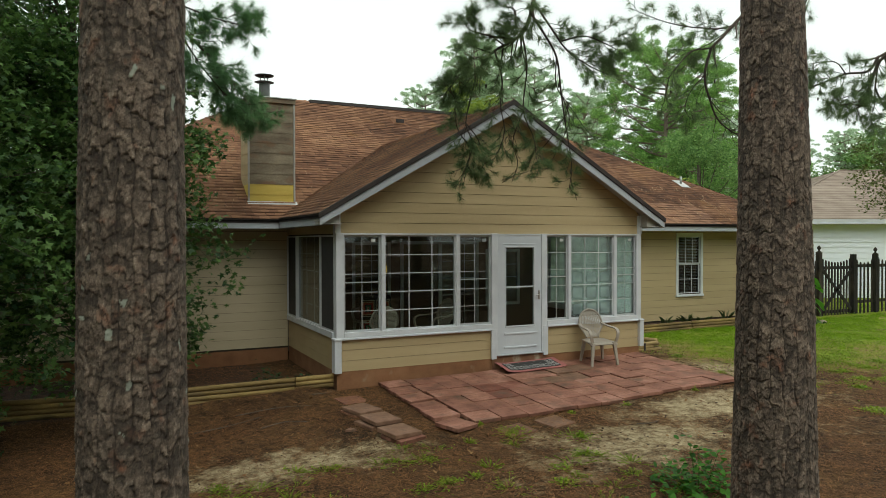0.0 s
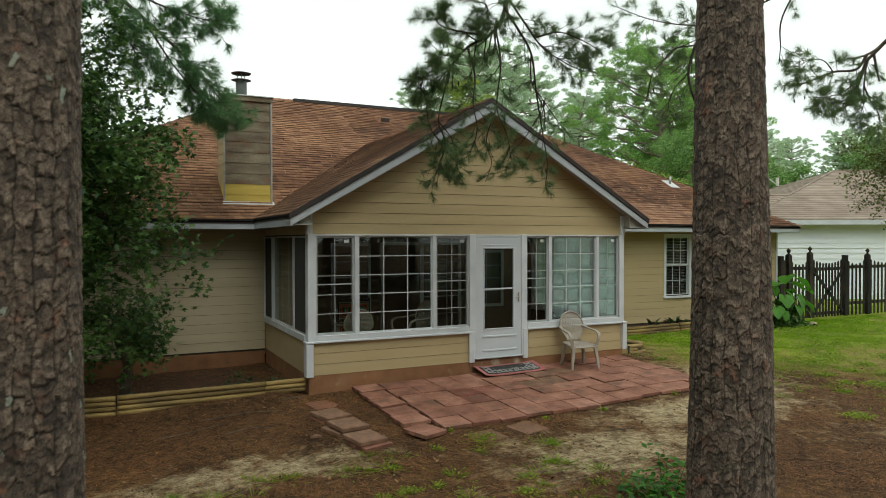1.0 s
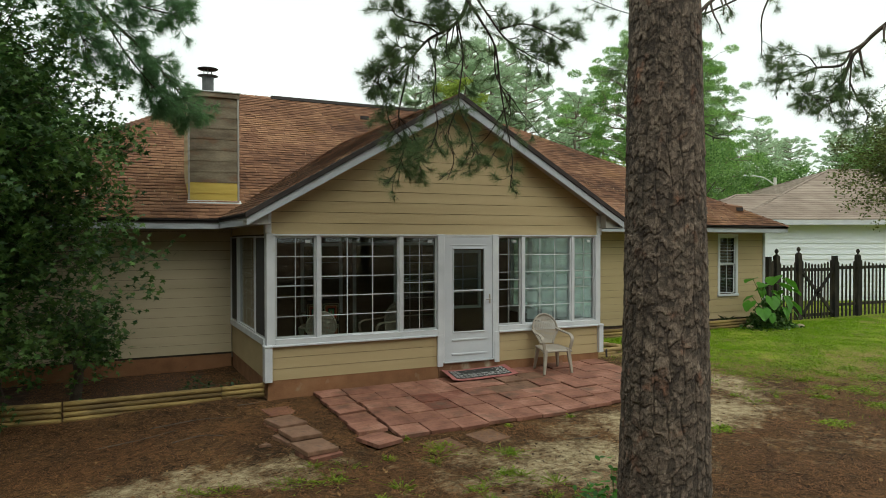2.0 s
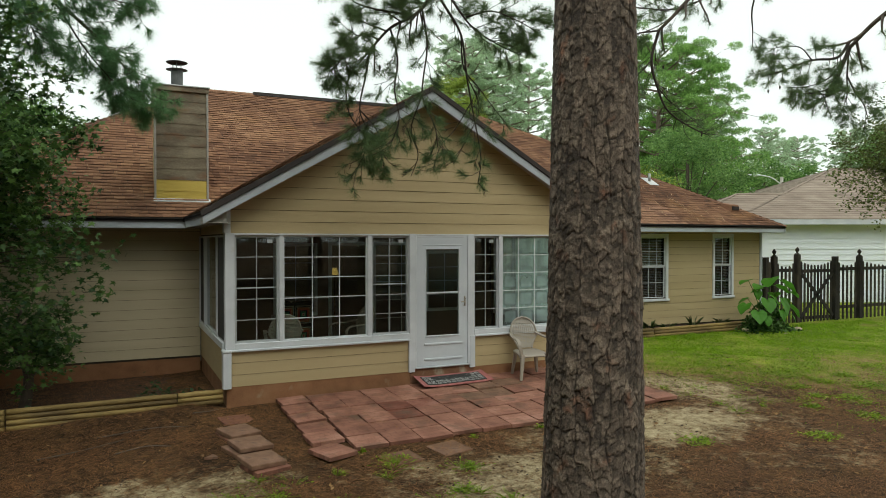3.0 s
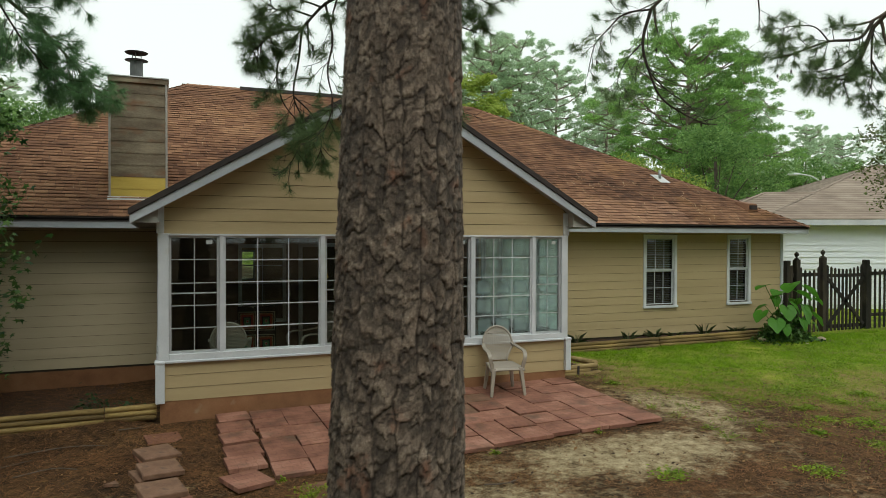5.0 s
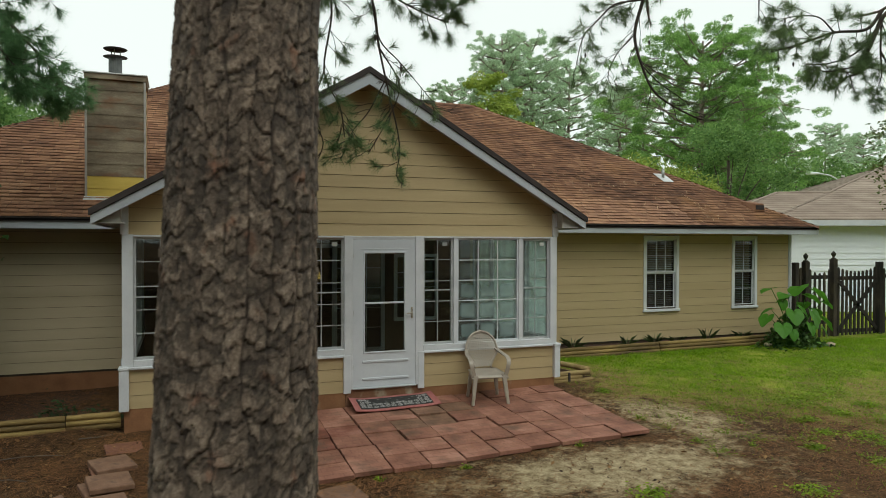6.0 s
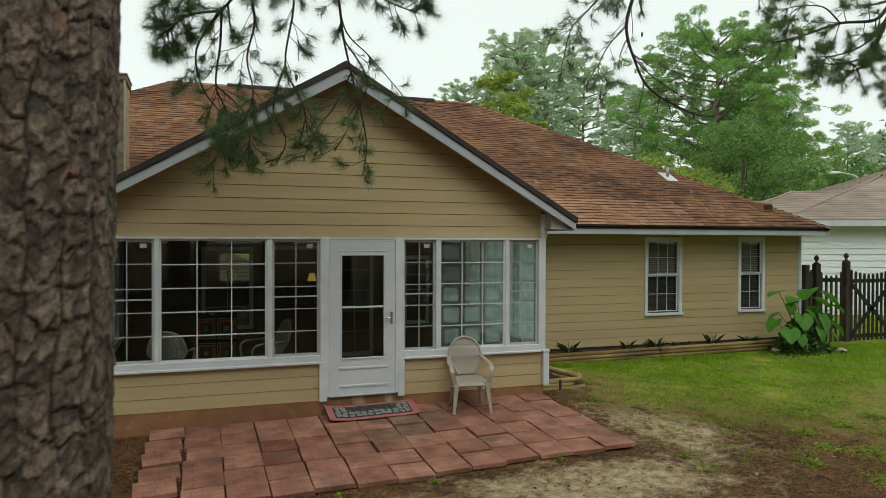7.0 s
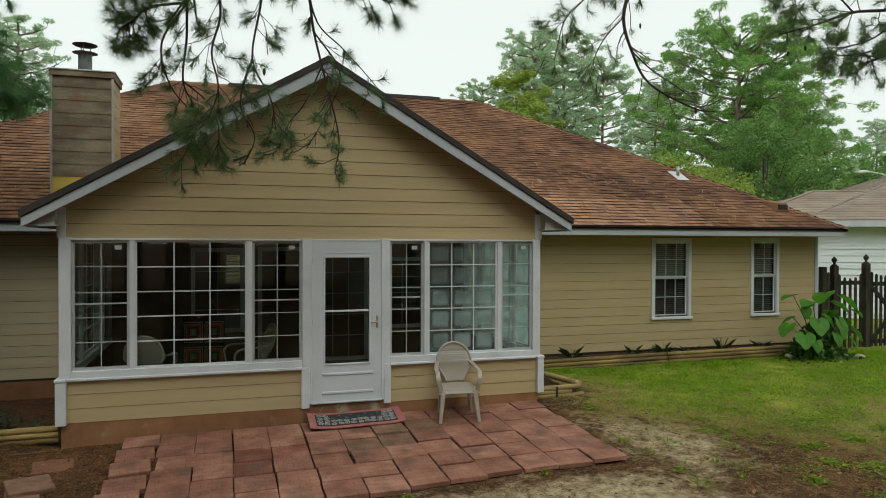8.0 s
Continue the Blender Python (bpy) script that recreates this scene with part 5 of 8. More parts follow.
# ---- door mat ----
def build_mat():
    mat_ = thing("door_mat", "red-bordered door mat with black centre and white scrolls, slightly curled", "door mat", at=(3.43, -0.255, patio_z(3.43, -0.255) + 0.046))
    red = surface("red_mat_border", [(0.0, (0.27, 0.080, 0.072)), (1.0, (0.44, 0.165, 0.150))], 8, 90, 0.95, 0.5)
    black = surface("black_mat_pile", [(0.0, (0.012, 0.014, 0.013)), (1.0, (0.040, 0.042, 0.040))], 20, 120, 0.95, 0.6)
    white = surface("white_mat_scroll", [(0.0, (0.30, 0.30, 0.29)), (1.0, (0.46, 0.46, 0.45))], 20, 120, 0.95, 0.5)
    curl = lambda x, y: 0.030 * max(0, (x - 0.30) / 0.3) ** 2 + 0.022 * max(0, (-x - 0.35) / 0.25) ** 2 + 0.006 * math.sin(5 * x) + 0.04 * y

    def sheet(name, w, d, lift, material):
        bm = bmesh.new()
        bmesh.ops.create_grid(bm, x_segments=24, y_segments=8, size=0.5)
        for v in bm.verts:
            v.co.x, v.co.y = v.co.x * w, v.co.y * d
            v.co.z = lift + curl(v.co.x, v.co.y)
        ex = bmesh.ops.extrude_face_region(bm, geom=list(bm.faces))
        for v in ex["geom"]:
            if isinstance(v, bmesh.types.BMVert):
                v.co.z += 0.009
        bmesh.ops.recalc_face_normals(bm, faces=bm.faces)
        return part(name, bm, material, mat_)

    sheet("border", 1.20, 0.46, 0.0, red)
    sheet("centre", 1.02, 0.33, 0.0055, black)
    rng = random.Random(4)
    bm = bmesh.new()
    for i in range(12):
        for j in range(4):
            cx, cy = -0.456 + 0.083 * i, -0.116 + 0.077 * j
            if abs(cx) < 0.36 and cy > -0.03:
                if (i + j) % 2:
                    continue
                r, turns, w = 0.016, 8, 0.0022
            else:
                r, turns, w = 0.039, 14, 0.0055
            pts = [(cx + r * (1 - k / (turns + 3)) * math.cos(0.75 * k + i * 1.7 + j * 2.1), cy + r * (1 - k / (turns + 3)) * math.sin(0.75 * k + i * 1.7 + j * 2.1)) for k in range(turns)]
            for (ax, ay), (bx, by) in zip(pts, pts[1:]):
                nx, ny = -(by - ay), bx - ax
                long = math.hypot(nx, ny) or 1
                nx, ny = nx / long * w, ny / long * w
                z = 0.0175
                bm.faces.new([bm.verts.new((qx, qy, z + curl(qx, qy))) for qx, qy in ((ax - nx, ay - ny), (bx - nx, by - ny), (bx + nx, by + ny), (ax + nx, ay + ny))])
    part("scroll_pattern", bm, white, mat_, "white scrolls woven into the pile", "stuff")
    mat_.rotation_euler = (0.13, 0, -0.01)


build_mat()


# ---- plastic garden chair ----
def build_chair(material, label, group):
    """A moulded garden chair: fan-shaped back pierced by a lattice, dished seat, splayed legs and looped arms."""
    c = thing("garden_chair", label, "chair", group)

    def leg(x, y, dx, dy, top):
        bm = bmesh.new()
        p0, p1 = Vector((x + dx, y + dy, 0)), Vector((x, y, top))
        w0, w1 = 0.020, 0.032
        hexa(bm, [(p0.x - w0, p0.y - w0, 0), (p0.x + w0, p0.y - w0, 0), (p0.x + w0, p0.y + w0, 0), (p0.x - w0, p0.y + w0, 0), (p1.x - w1, p1.y - w1, top), (p1.x + w1, p1.y - w1, top), (p1.x + w1, p1.y + w1, top), (p1.x - w1, p1.y + w1, top)])
        soften(bm, 0.008, 2)
        part("leg", bm, material, c)

    leg(-0.20, -0.20, -0.05, -0.05, 0.41)
    leg(0.20, -0.20, 0.05, -0.05, 0.41)
    leg(-0.17, 0.19, -0.05, 0.07, 0.41)
    leg(0.17, 0.19, 0.05, 0.07, 0.41)
    bm = bmesh.new()
    bmesh.ops.create_grid(bm, x_segments=14, y_segments=14, size=0.5)
    for v in bm.verts:
        u, w = v.co.x * 2, v.co.y * 2
        width = 0.235 - 0.025 * w
        v.co = Vector((u * width, w * 0.235, 0.415 - 0.016 * (1 - u * u) * (1 - w * w) - 0.03 * max(0, -w - 0.7) / 0.3 - 0.012 * u ** 4))
    ex = bmesh.ops.extrude_face_region(bm, geom=list(bm.faces))
    for v in ex["geom"]:
        if isinstance(v, bmesh.types.BMVert):
            v.co.z -= 0.022
    bmesh.ops.recalc_face_normals(bm, faces=bm.faces)
    part("seat", bm, material, c, smooth=True)

    def on_back(s, h):
        """s from -1 to 1 across, h metres above the seat."""
        t = h / 0.50
        if t < 0.42:
            half = 0.115 + 0.115 * (t / 0.42) ** 1.5
        else:
            half = 0.23 * max(0.0, 1 - ((t - 0.42) / 0.58) ** 2.4) ** 0.5
        return Vector((s * half, 0.215 + 0.16 * t + 0.035 * (1 - s * s) * 0.8, 0.42 + h))

    heights = [0.5 * 0.42 * k / 6 for k in range(6)] + [0.5 * (0.42 + 0.58 * math.sin(math.pi / 2 * k / 12)) for k in range(12)]
    rim = [on_back(-1, h) for h in heights] + [on_back(0, 0.5)] + [on_back(1, h) for h in heights[::-1]]
    bm = bmesh.new()
    tube(bm, rim, [0.016] * len(rim), 8)
    back_ = part("backrest", bm, material, c, smooth=True)

    def strip(name, pts, w, flat):
        bm = bmesh.new()
        prev = None
        for i, p in enumerate(pts):
            d = (pts[min(i + 1, len(pts) - 1)] - pts[max(0, i - 1)]).normalized()
            nrm = Vector((0, -0.95, 0.3))
            s = d.cross(nrm).normalized() * w
            row = [bm.verts.new(q) for q in (p - s + nrm * 0.004, p + s + nrm * 0.004, p + s - nrm * 0.004, p - s - nrm * 0.004)]
            if prev:
                for k in range(4):
                    bm.faces.new((prev[k], prev[(k + 1) % 4], row[(k + 1) % 4], row[k]))
            prev = row
        bmesh.ops.recalc_face_normals(bm, faces=bm.faces)
        part(name, bm, material, back_)

    for k in range(13):
        s = -0.92 + 1.84 * k / 12
        strip("back_rib", [on_back(s, 0.01 + 0.485 * j / 14 * math.sqrt(max(0.05, 1 - (0.62 * s) ** 2))) for j in range(15)], 0.0062, True)
    for k in range(22):
        h = 0.03 + 0.44 * k / 21
        strip("back_band", [on_back(-1 + 2 * j / 10, h) for j in range(11)], 0.0055 if 3 < k < 19 else 0.009, True)
    for sx in (-1, 1):
        path = smooth_path([(sx * 0.225, -0.22, 0.40), (sx * 0.262, -0.235, 0.56), (sx * 0.268, -0.15, 0.632), (sx * 0.262, 0.05, 0.640), (sx * 0.235, 0.24, 0.66), (sx * 0.215, 0.30, 0.68)], 5)
        bm = bmesh.new()
        prev = None
        for i, p in enumerate(path):
            d = (path[min(i + 1, len(path) - 1)] - path[max(0, i - 1)]).normalized()
            s = Vector((1, 0, 0)) * 0.027
            t = d.cross(Vector((1, 0, 0))).normalized() * 0.009
            row = [bm.verts.new(q) for q in (p - s - t, p + s - t, p + s + t, p - s + t)]
            if prev:
                for k in range(4):
                    bm.faces.new((prev[k], prev[(k + 1) % 4], row[(k + 1) % 4], row[k]))
            else:
                bm.faces.new(row[::-1])
            prev = row
        bm.faces.new(prev)
        bmesh.ops.recalc_face_normals(bm, faces=bm.faces)
        part("armrest", bm, material, c)
    return c


chair = build_chair(PLASTIC, "beige moulded plastic garden chair on the patio", "garden chairs")
chair.matrix_basis = pose(4.72, -0.46, patio_z(4.72, -0.46) + 0.004, 2.0, -1.0, -11)
for m, lab in ((pose(0.93, 0.52, 0.29, 0, 0, 172), "beige moulded plastic chair inside the porch"), (pose(2.12, 0.95, 0.29, 0, 0, -75), "beige moulded plastic chair inside the porch"), (pose(1.50, 2.72, 0.29, 0, 0, 174), "beige moulded plastic chair hung with a blanket")):
    o = copy_thing(chair, m)
    o["label"] = lab

# crocheted blanket over a chair back inside the porch
blanket = thing("crocheted_blanket", "black crocheted blanket with orange and green squares over a chair", "blanket", at=(1.52, 2.31, 0.0))
blanket.rotation_euler = (0, 0, radians(-6))
yarn = {"black": surface("black_yarn", [(0.0, (0.012, 0.012, 0.012)), (1.0, (0.035, 0.033, 0.033))], 30, 160, 0.95, 0.6)}
for nm, c in (("red", (0.42, 0.055, 0.03)), ("orange", (0.45, 0.15, 0.05)), ("green", (0.08, 0.22, 0.10)), ("pale", (0.40, 0.38, 0.28))):
    yarn[nm] = surface(nm + "_yarn", [(0.0, tuple(0.7 * q for q in c)), (1.0, c)], 30, 160, 0.95, 0.6)
part("backing", slab(-0.31, 0.31, 0.0, 0.02, 0.36, 1.19, 0.006), yarn["black"], blanket)
part("folded_edge", slab(-0.31, 0.31, 0.0, 0.10, 1.19, 1.215, 0.008), yarn["black"], blanket)
for i in range(2):
    for j in range(2):
        cx, cz = -0.152 + 0.304 * i, 0.975 - 0.385 * j
        for s, nm in ((0.140, "pale"), (0.128, "black"), (0.116, "orange"), (0.092, "red"), (0.066, "black"), (0.050, "green"), (0.022, "pale"), (0.012, "red")):
            part("knit_square", slab(cx - s, cx + s, -0.004 - 0.05 * (0.15 - s), 0.0, cz - 1.15 * s, cz + 1.15 * s, 0.002), yarn[nm], blanket)
        # a ring of small raised stitches round the orange rim
        bm = bmesh.new()
        for k in range(44):
            e, g = divmod(k, 11)
            u = -0.110 + 0.022 * g
            x, z = ((u, 1.15 * 0.104), (u, -1.15 * 0.104), (0.104, 1.15 * u), (-0.104, 1.15 * u))[e]
            box(bm, cx + x - 0.005, cx + x + 0.005, -0.010, -0.004, cz + z - 0.005, cz + z + 0.005)
        part("stitches", bm, yarn["pale"], blanket, "pale stitches", "stuff")


# ---- floor lamp in the room behind ----
lamp = thing("floor_lamp", "lit floor lamp with a yellow shade behind the porch", "lamp", at=(3.822, 7.62, 1.50))
bm = bmesh.new()
tube(bm, [(0, 0, 0.09), (0, 0, 0.0), (0, 0, -0.09)], [0.055, 0.085, 0.118], 20, False)
SHADE = surface("warm_lamp_shade", [(0.0, (0.55, 0.40, 0.16)), (1.0, (0.68, 0.52, 0.25))], 8, 60, 0.7, 0.1)
SHADE.node_tree.nodes["Principled BSDF"].inputs["Emission Color"].default_value = (1.0, 0.55, 0.14, 1)
SHADE.node_tree.nodes["Principled BSDF"].inputs["Emission Strength"].default_value = 0.55
part("shade", bm, SHADE, lamp, "lit yellow shade", smooth=True)
bm = bmesh.new()
tube(bm, [(0, 0, 0.09), (0, 0, -1.18)], [0.010, 0.010], 8)
part("stem", bm, BRASS, lamp)
bm = bmesh.new()
tube(bm, [(0, 0, -1.20), (0, 0, -1.175), (0, 0, -1.15)], [0.14, 0.13, 0.02], 20)
part("base", bm, BRASS, lamp)
glow = bpy.data.materials.new("lit_lamp_bulb")
glow.use_nodes = True
glow.node_tree.nodes["Principled BSDF"].inputs["Emission Color"].default_value = (1.0, 0.72, 0.22, 1)
glow.node_tree.nodes["Principled BSDF"].inputs["Emission Strength"].default_value = 3.0
bm = bmesh.new()
bmesh.ops.create_uvsphere(bm, u_segments=12, v_segments=8, radius=0.045)
for v in bm.verts:
    v.co.z -= 0.02
part("bulb", bm, glow, lamp, smooth=True)


# ---- timber edging ----
def timber(a, b, r, group, label, tops=True):
    """One half-flattened round landscape timber with slightly irregular girth."""
    a, b = Vector(a), Vector(b)
    rng = random.Random(hash((round(a.x, 2), round(b.x, 2), round(a.z, 2))) & 0xffff)
    d = b - a
    n = max(6, int(d.length / 0.25))
    bm = bmesh.new()
    pts = [a + d * (i / n) + Vector((0, 0, rng.gauss(0, 0.0025))) for i in range(n + 1)]
    tube(bm, pts, [r * rng.uniform(0.94, 1.05) for _ in pts], 12)
    t = part("landscape_timber", bm, TIMBER_PALE if "corner" in group else TIMBER, None, smooth=True)
    for f in t.data.polygons:
        if len(f.vertices) > 4:
            f.use_smooth = False
    return tagged(t, label, "timber", group)


for k in range(4):
    z = -0.035 + 0.069 * k
    if k:
        timber((-0.62, 0.07, z + 0.004), (-0.02, 0.09, z + 0.006), 0.037, "left bed edging", "yellowish landscape timber edging a planting bed")
    timber((-2.62, 0.05, z - 0.006), (-0.63, 0.07, z), 0.037, "left bed edging", "yellowish landscape timber edging a planting bed")
    timber((-5.2, 0.55, z - 0.05), (-2.64, 0.06, z - 0.012), 0.037, "left bed edging", "yellowish landscape timber edging a planting bed")
for k in range(3):
    z = 0.060 + 0.070 * k
    timber((7.15, 2.42 + 0.02 * k, z), (9.95, 2.44 + 0.02 * k, z + 0.025), 0.040, "right bed edging", "yellowish landscape timber along the house wall")
    timber((9.97, 2.44 + 0.02 * k, z + 0.025), (13.1, 2.46 + 0.02 * k, z + 0.045), 0.040, "right bed edging", "yellowish landscape timber along the house wall")
for z, x1 in ((0.055, 7.05), (0.115, 6.85), (0.175, 7.0)):
    timber((6.17, 0.42 + 0.2 * (z - 0.055), z), (x1, 0.46 + 0.2 * (z - 0.055), z), 0.045, "corner timbers", "short pale landscape timber stacked at the porch corner")
timber((7.02, 0.52, 0.215), (6.66, 2.36, 0.19), 0.045, "corner timbers", "pale landscape timber running back to the wall")
tagged(part("bracket", slab(6.56, 6.60, 0.385, 0.40, 0.03, 0.21, 0.004), RIDGE_DARK), "black metal stake against the stacked timbers", "stake")

# planting-bed soil
BED = surface("dark_bed_mulch", [(0.0, (0.014, 0.008, 0.005)), (0.5, (0.050, 0.023, 0.012)), (1.0, (0.13, 0.058, 0.028))], 6, 70, 0.95, 0.9, depth=0.03)


def bed(name, x0, x1, y0, y1, z, label):
    bm = bmesh.new()
    nx, ny = int((x1 - x0) / 0.12), int((y1 - y0) / 0.12)
    rows = [[bm.verts.new((x0 + (x1 - x0) * i / nx, y0 + (y1 - y0) * j / ny, z(i / nx, j / ny) + 0.02 * noise.noise(Vector((i * 0.7, j * 0.7, 3))))) for i in range(nx + 1)] for j in range(ny + 1)]
    for j in range(ny):
        for i in range(nx):
            bm.faces.new((rows[j][i], rows[j][i + 1], rows[j + 1][i + 1], rows[j + 1][i]))
    o = part(name, bm, BED, None, label, "structure", True)
    o["category"] = "soil"
    return o


bed("bed_soil_1", -5.0, 0.02, 0.10, YFL + 0.02, lambda u, v: -0.13 + 0.07 * u, "dark mulch of pine straw in the planting bed")
bed("bed_soil_2", 6.10, 13.2, 2.46, YF + 0.02, lambda u, v: 0.165 + 0.03 * u + 0.02 * v, "dark mulch along the wall")
bed("bed_soil_3", 6.10, 6.95, 0.46, 2.46, lambda u, v: 0.10 + 0.01 * v, "dark mulch at the porch corner")


# ---- fence ----
def build_fence():
    y = 2.95
    fence = thing("fence", "weathered dark wooden picket fence with scalloped top and finial posts", "fence")
    base = lambda x: float(ground_height(x, y)) - 0.05

    def post(x, h, finial, w=0.065):
        p = part("post", slab(x - w, x + w, y - w, y + w, base(x), h, 0.006), FENCE_WOOD, fence)
        if finial:
            bm = bmesh.new()
            tube(bm, [(x, y, h - 0.01), (x, y, h + 0.02), (x, y, h + 0.035), (x, y, h + 0.06), (x, y, h + 0.10), (x, y, h + 0.14), (x, y, h + 0.165), (x, y, h + 0.20)], [0.062, 0.062, 0.028, 0.024, 0.050, 0.056, 0.036, 0.006], 12)
            part("finial", bm, FENCE_WOOD, p, "turned acorn finial", smooth=True)
        return p

    def picket(x, h, under, w=0.033):
        bm = bmesh.new()
        b = base(x) + 0.06
        prism(bm, [(x - w, y - 0.01, b), (x + w, y - 0.01, b), (x + w, y - 0.01, h - 0.05), (x + w * 0.4, y - 0.01, h), (x - w * 0.4, y - 0.01, h), (x - w, y - 0.01, h - 0.05)], (0, 0.02, 0))
        return part("picket", bm, FENCE_WOOD, under)

    def rail(x0, x1, z, under):
        return part("rail", slab(x0, x1, y + 0.012, y + 0.05, z - 0.045, z + 0.045, 0.004), FENCE_WOOD, under)

    def run(x0, x1, under, top, sag, n):
        for k in range(n):
            s = (k + 0.5) / n
            picket(x0 + (x1 - x0) * s, top - sag * (1 - (2 * s - 1) ** 2), under)

    post(14.24, 1.86, False, 0.06)
    post(14.56, 1.88, True)
    post(15.46, 1.93, True)
    post(17.02, 1.86, False)
    post(18.08, 1.86, True)
    post(20.4, 1.86, True)
    post(22.7, 1.86, True)
    for a, b, n in ((14.30, 14.50, 1), (14.63, 15.39, 5), (17.10, 18.0, 5), (18.16, 20.32, 12), (20.48, 22.62, 12)):
        rail(a - 0.05, b + 0.05, 0.42, fence)
        rail(a - 0.05, b + 0.05, 1.50, fence)
        run(a, b, fence, 1.74, 0.14 if n > 1 else 0, n)
    gate = part("gate", slab(15.54, 16.94, y + 0.012, y + 0.05, 1.42, 1.51, 0.004), FENCE_WOOD, fence, "picket gate with crossed braces")
    part("rail", slab(15.54, 16.94, y + 0.012, y + 0.05, 0.13, 0.22, 0.004), FENCE_WOOD, gate)
    run(15.56, 16.92, gate, 1.76, 0.13, 10)
    for a, b in (((15.58, 0.2), (16.90, 1.42)), ((15.58, 1.42), (16.90, 0.2))):
        d = Vector((b[0] - a[0], 0, b[1] - a[1])).normalized()
        nn = Vector((-d.z, 0, d.x)) * 0.045
        bm = bmesh.new()
        p, q = Vector((a[0], y - 0.038, a[1])), Vector((b[0], y - 0.038, b[1]))
        prism(bm, [p - nn, q - nn, q + nn, p + nn], (0, 0.024, 0))
        part("brace", bm, FENCE_WOOD, gate)


build_fence()


# ---- neighbouring house ----
def build_neighbour():
    n = thing("house", "neighbouring white-sided house with a tan shingle roof", "house", at=(19.5, 8.0, 0.0))
    n.rotation_euler = (0, 0, radians(-26))
    wall = part("wall", slab(-2.1, 14, 0.03, 9.0, -0.5, 3.0), WHITE_SIDING, n, "white lap-sided wall")
    z = 0.2
    while z < 2.9:
        bm = bmesh.new()
        hexa(bm, [(-2.1, -0.002, z), (14, -0.002, z), (14, 0.03, z), (-2.1, 0.03, z), (-2.1, 0.022, z + 0.2), (14, 0.022, z + 0.2), (14, 0.03, z + 0.2), (-2.1, 0.03, z + 0.2)])
        part("siding_board", bm, WHITE_SIDING, wall)
        z += 0.2
    part("fascia", slab(-2.65, 14.4, -0.42, -0.38, 2.88, 3.08, 0.004), TRIM, n)
    part("soffit", slab(-2.65, 14.4, -0.38, 0.0, 2.88, 2.90), TRIM, n)
    roof_ = part("roof", slab(-2.4, 14.3, -0.36, 9.3, 3.0, 3.02), TAN_SHINGLE, n, "tan shingle hip roof")
    rngn = np.random.default_rng(9)

    def plane(o, u, v, nrm, length, span, tab=0.9, course=0.28):
        o, u, v, nrm = (np.array(q, float) for q in (o, u, v, nrm))
        vs, fs, k = [], [], 0
        while k * course < length:
            d0, d1 = k * course, min((k + 1.1) * course, length)
            a, b = span(d0 + course / 2)
            x = a - rngn.random() * tab
            while x < b:
                x0, x1 = max(x, a), min(x + tab, b)
                x += tab
                if x1 - x0 < 0.02:
                    continue
                th = 0.014 + rngn.uniform(0, 0.006)
                i = len(vs)
                vs += [o + u * x0 + v * d0 - nrm * 0.02, o + u * x1 + v * d0 - nrm * 0.02, o + u * x0 + v * d0 + nrm * th, o + u * x1 + v * d0 + nrm * th, o + u * x1 + v * d1, o + u * x0 + v * d1]
                fs += [(i, i + 1, i + 3, i + 2), (i + 2, i + 3, i + 4, i + 5)]
            k += 1
        soup("shingles", vs, fs, TAN_SHINGLE, roof_, "", "stuff")

    s = 0.33
    h = math.hypot(1, s)
    c_, s_ = 1 / h, s / h
    # a low hipped end, and the taller roof that rises behind it
    plane((-2.65, -0.42, 3.08), (1, 0, 0), (0, c_, s_), (0, -s_, c_), 3.3 * h, lambda d: (d * c_, 16.9))
    plane((-2.65, 6.18, 3.08), (1, 0, 0), (0, -c_, s_), (0, s_, c_), 3.3 * h, lambda d: (d * c_, 16.9))
    plane((-2.65, -0.42, 3.08), (0, 1, 0), (c_, 0, s_), (-s_, 0, c_), 3.3 * h, lambda d: (d * c_, 6.6 - d * c_))
    s2 = 0.335
    h2 = math.hypot(1, s2)
    plane((-0.76, -0.43, 3.09), (1, 0, 0), (0, 1 / h2, s2 / h2), (0, -s2 / h2, 1 / h2), 7.6 * h2, lambda d: (d / h2, 15.2))
    plane((-0.76, -0.43, 3.09), (0, 1, 0), (1 / h2, 0, s2 / h2), (-s2 / h2, 0, 1 / h2), 7.6 * h2, lambda d: (d / h2, 15.2 - d / h2))
    for a, b in (((-2.65, -0.42, 3.09), (0.65, 2.88, 4.18)), ((0.65, 2.88, 4.18), (2.6, 2.88, 4.19)), ((2.60, 2.93, 4.22), (6.84, 7.17, 5.65)), ((6.84, 7.17, 5.65), (14.4, 7.17, 5.65))):
        bm = bmesh.new()
        tube(bm, [a, b], [0.04, 0.04], 8)
        part("hip_cap", bm, TAN_SHINGLE, roof_)
    plane((-0.76, 14.77, 3.09), (1, 0, 0), (0, -1 / h2, s2 / h2), (0, s2 / h2, 1 / h2), 7.6 * h2, lambda d: (d / h2, 15.2))


build_neighbour()

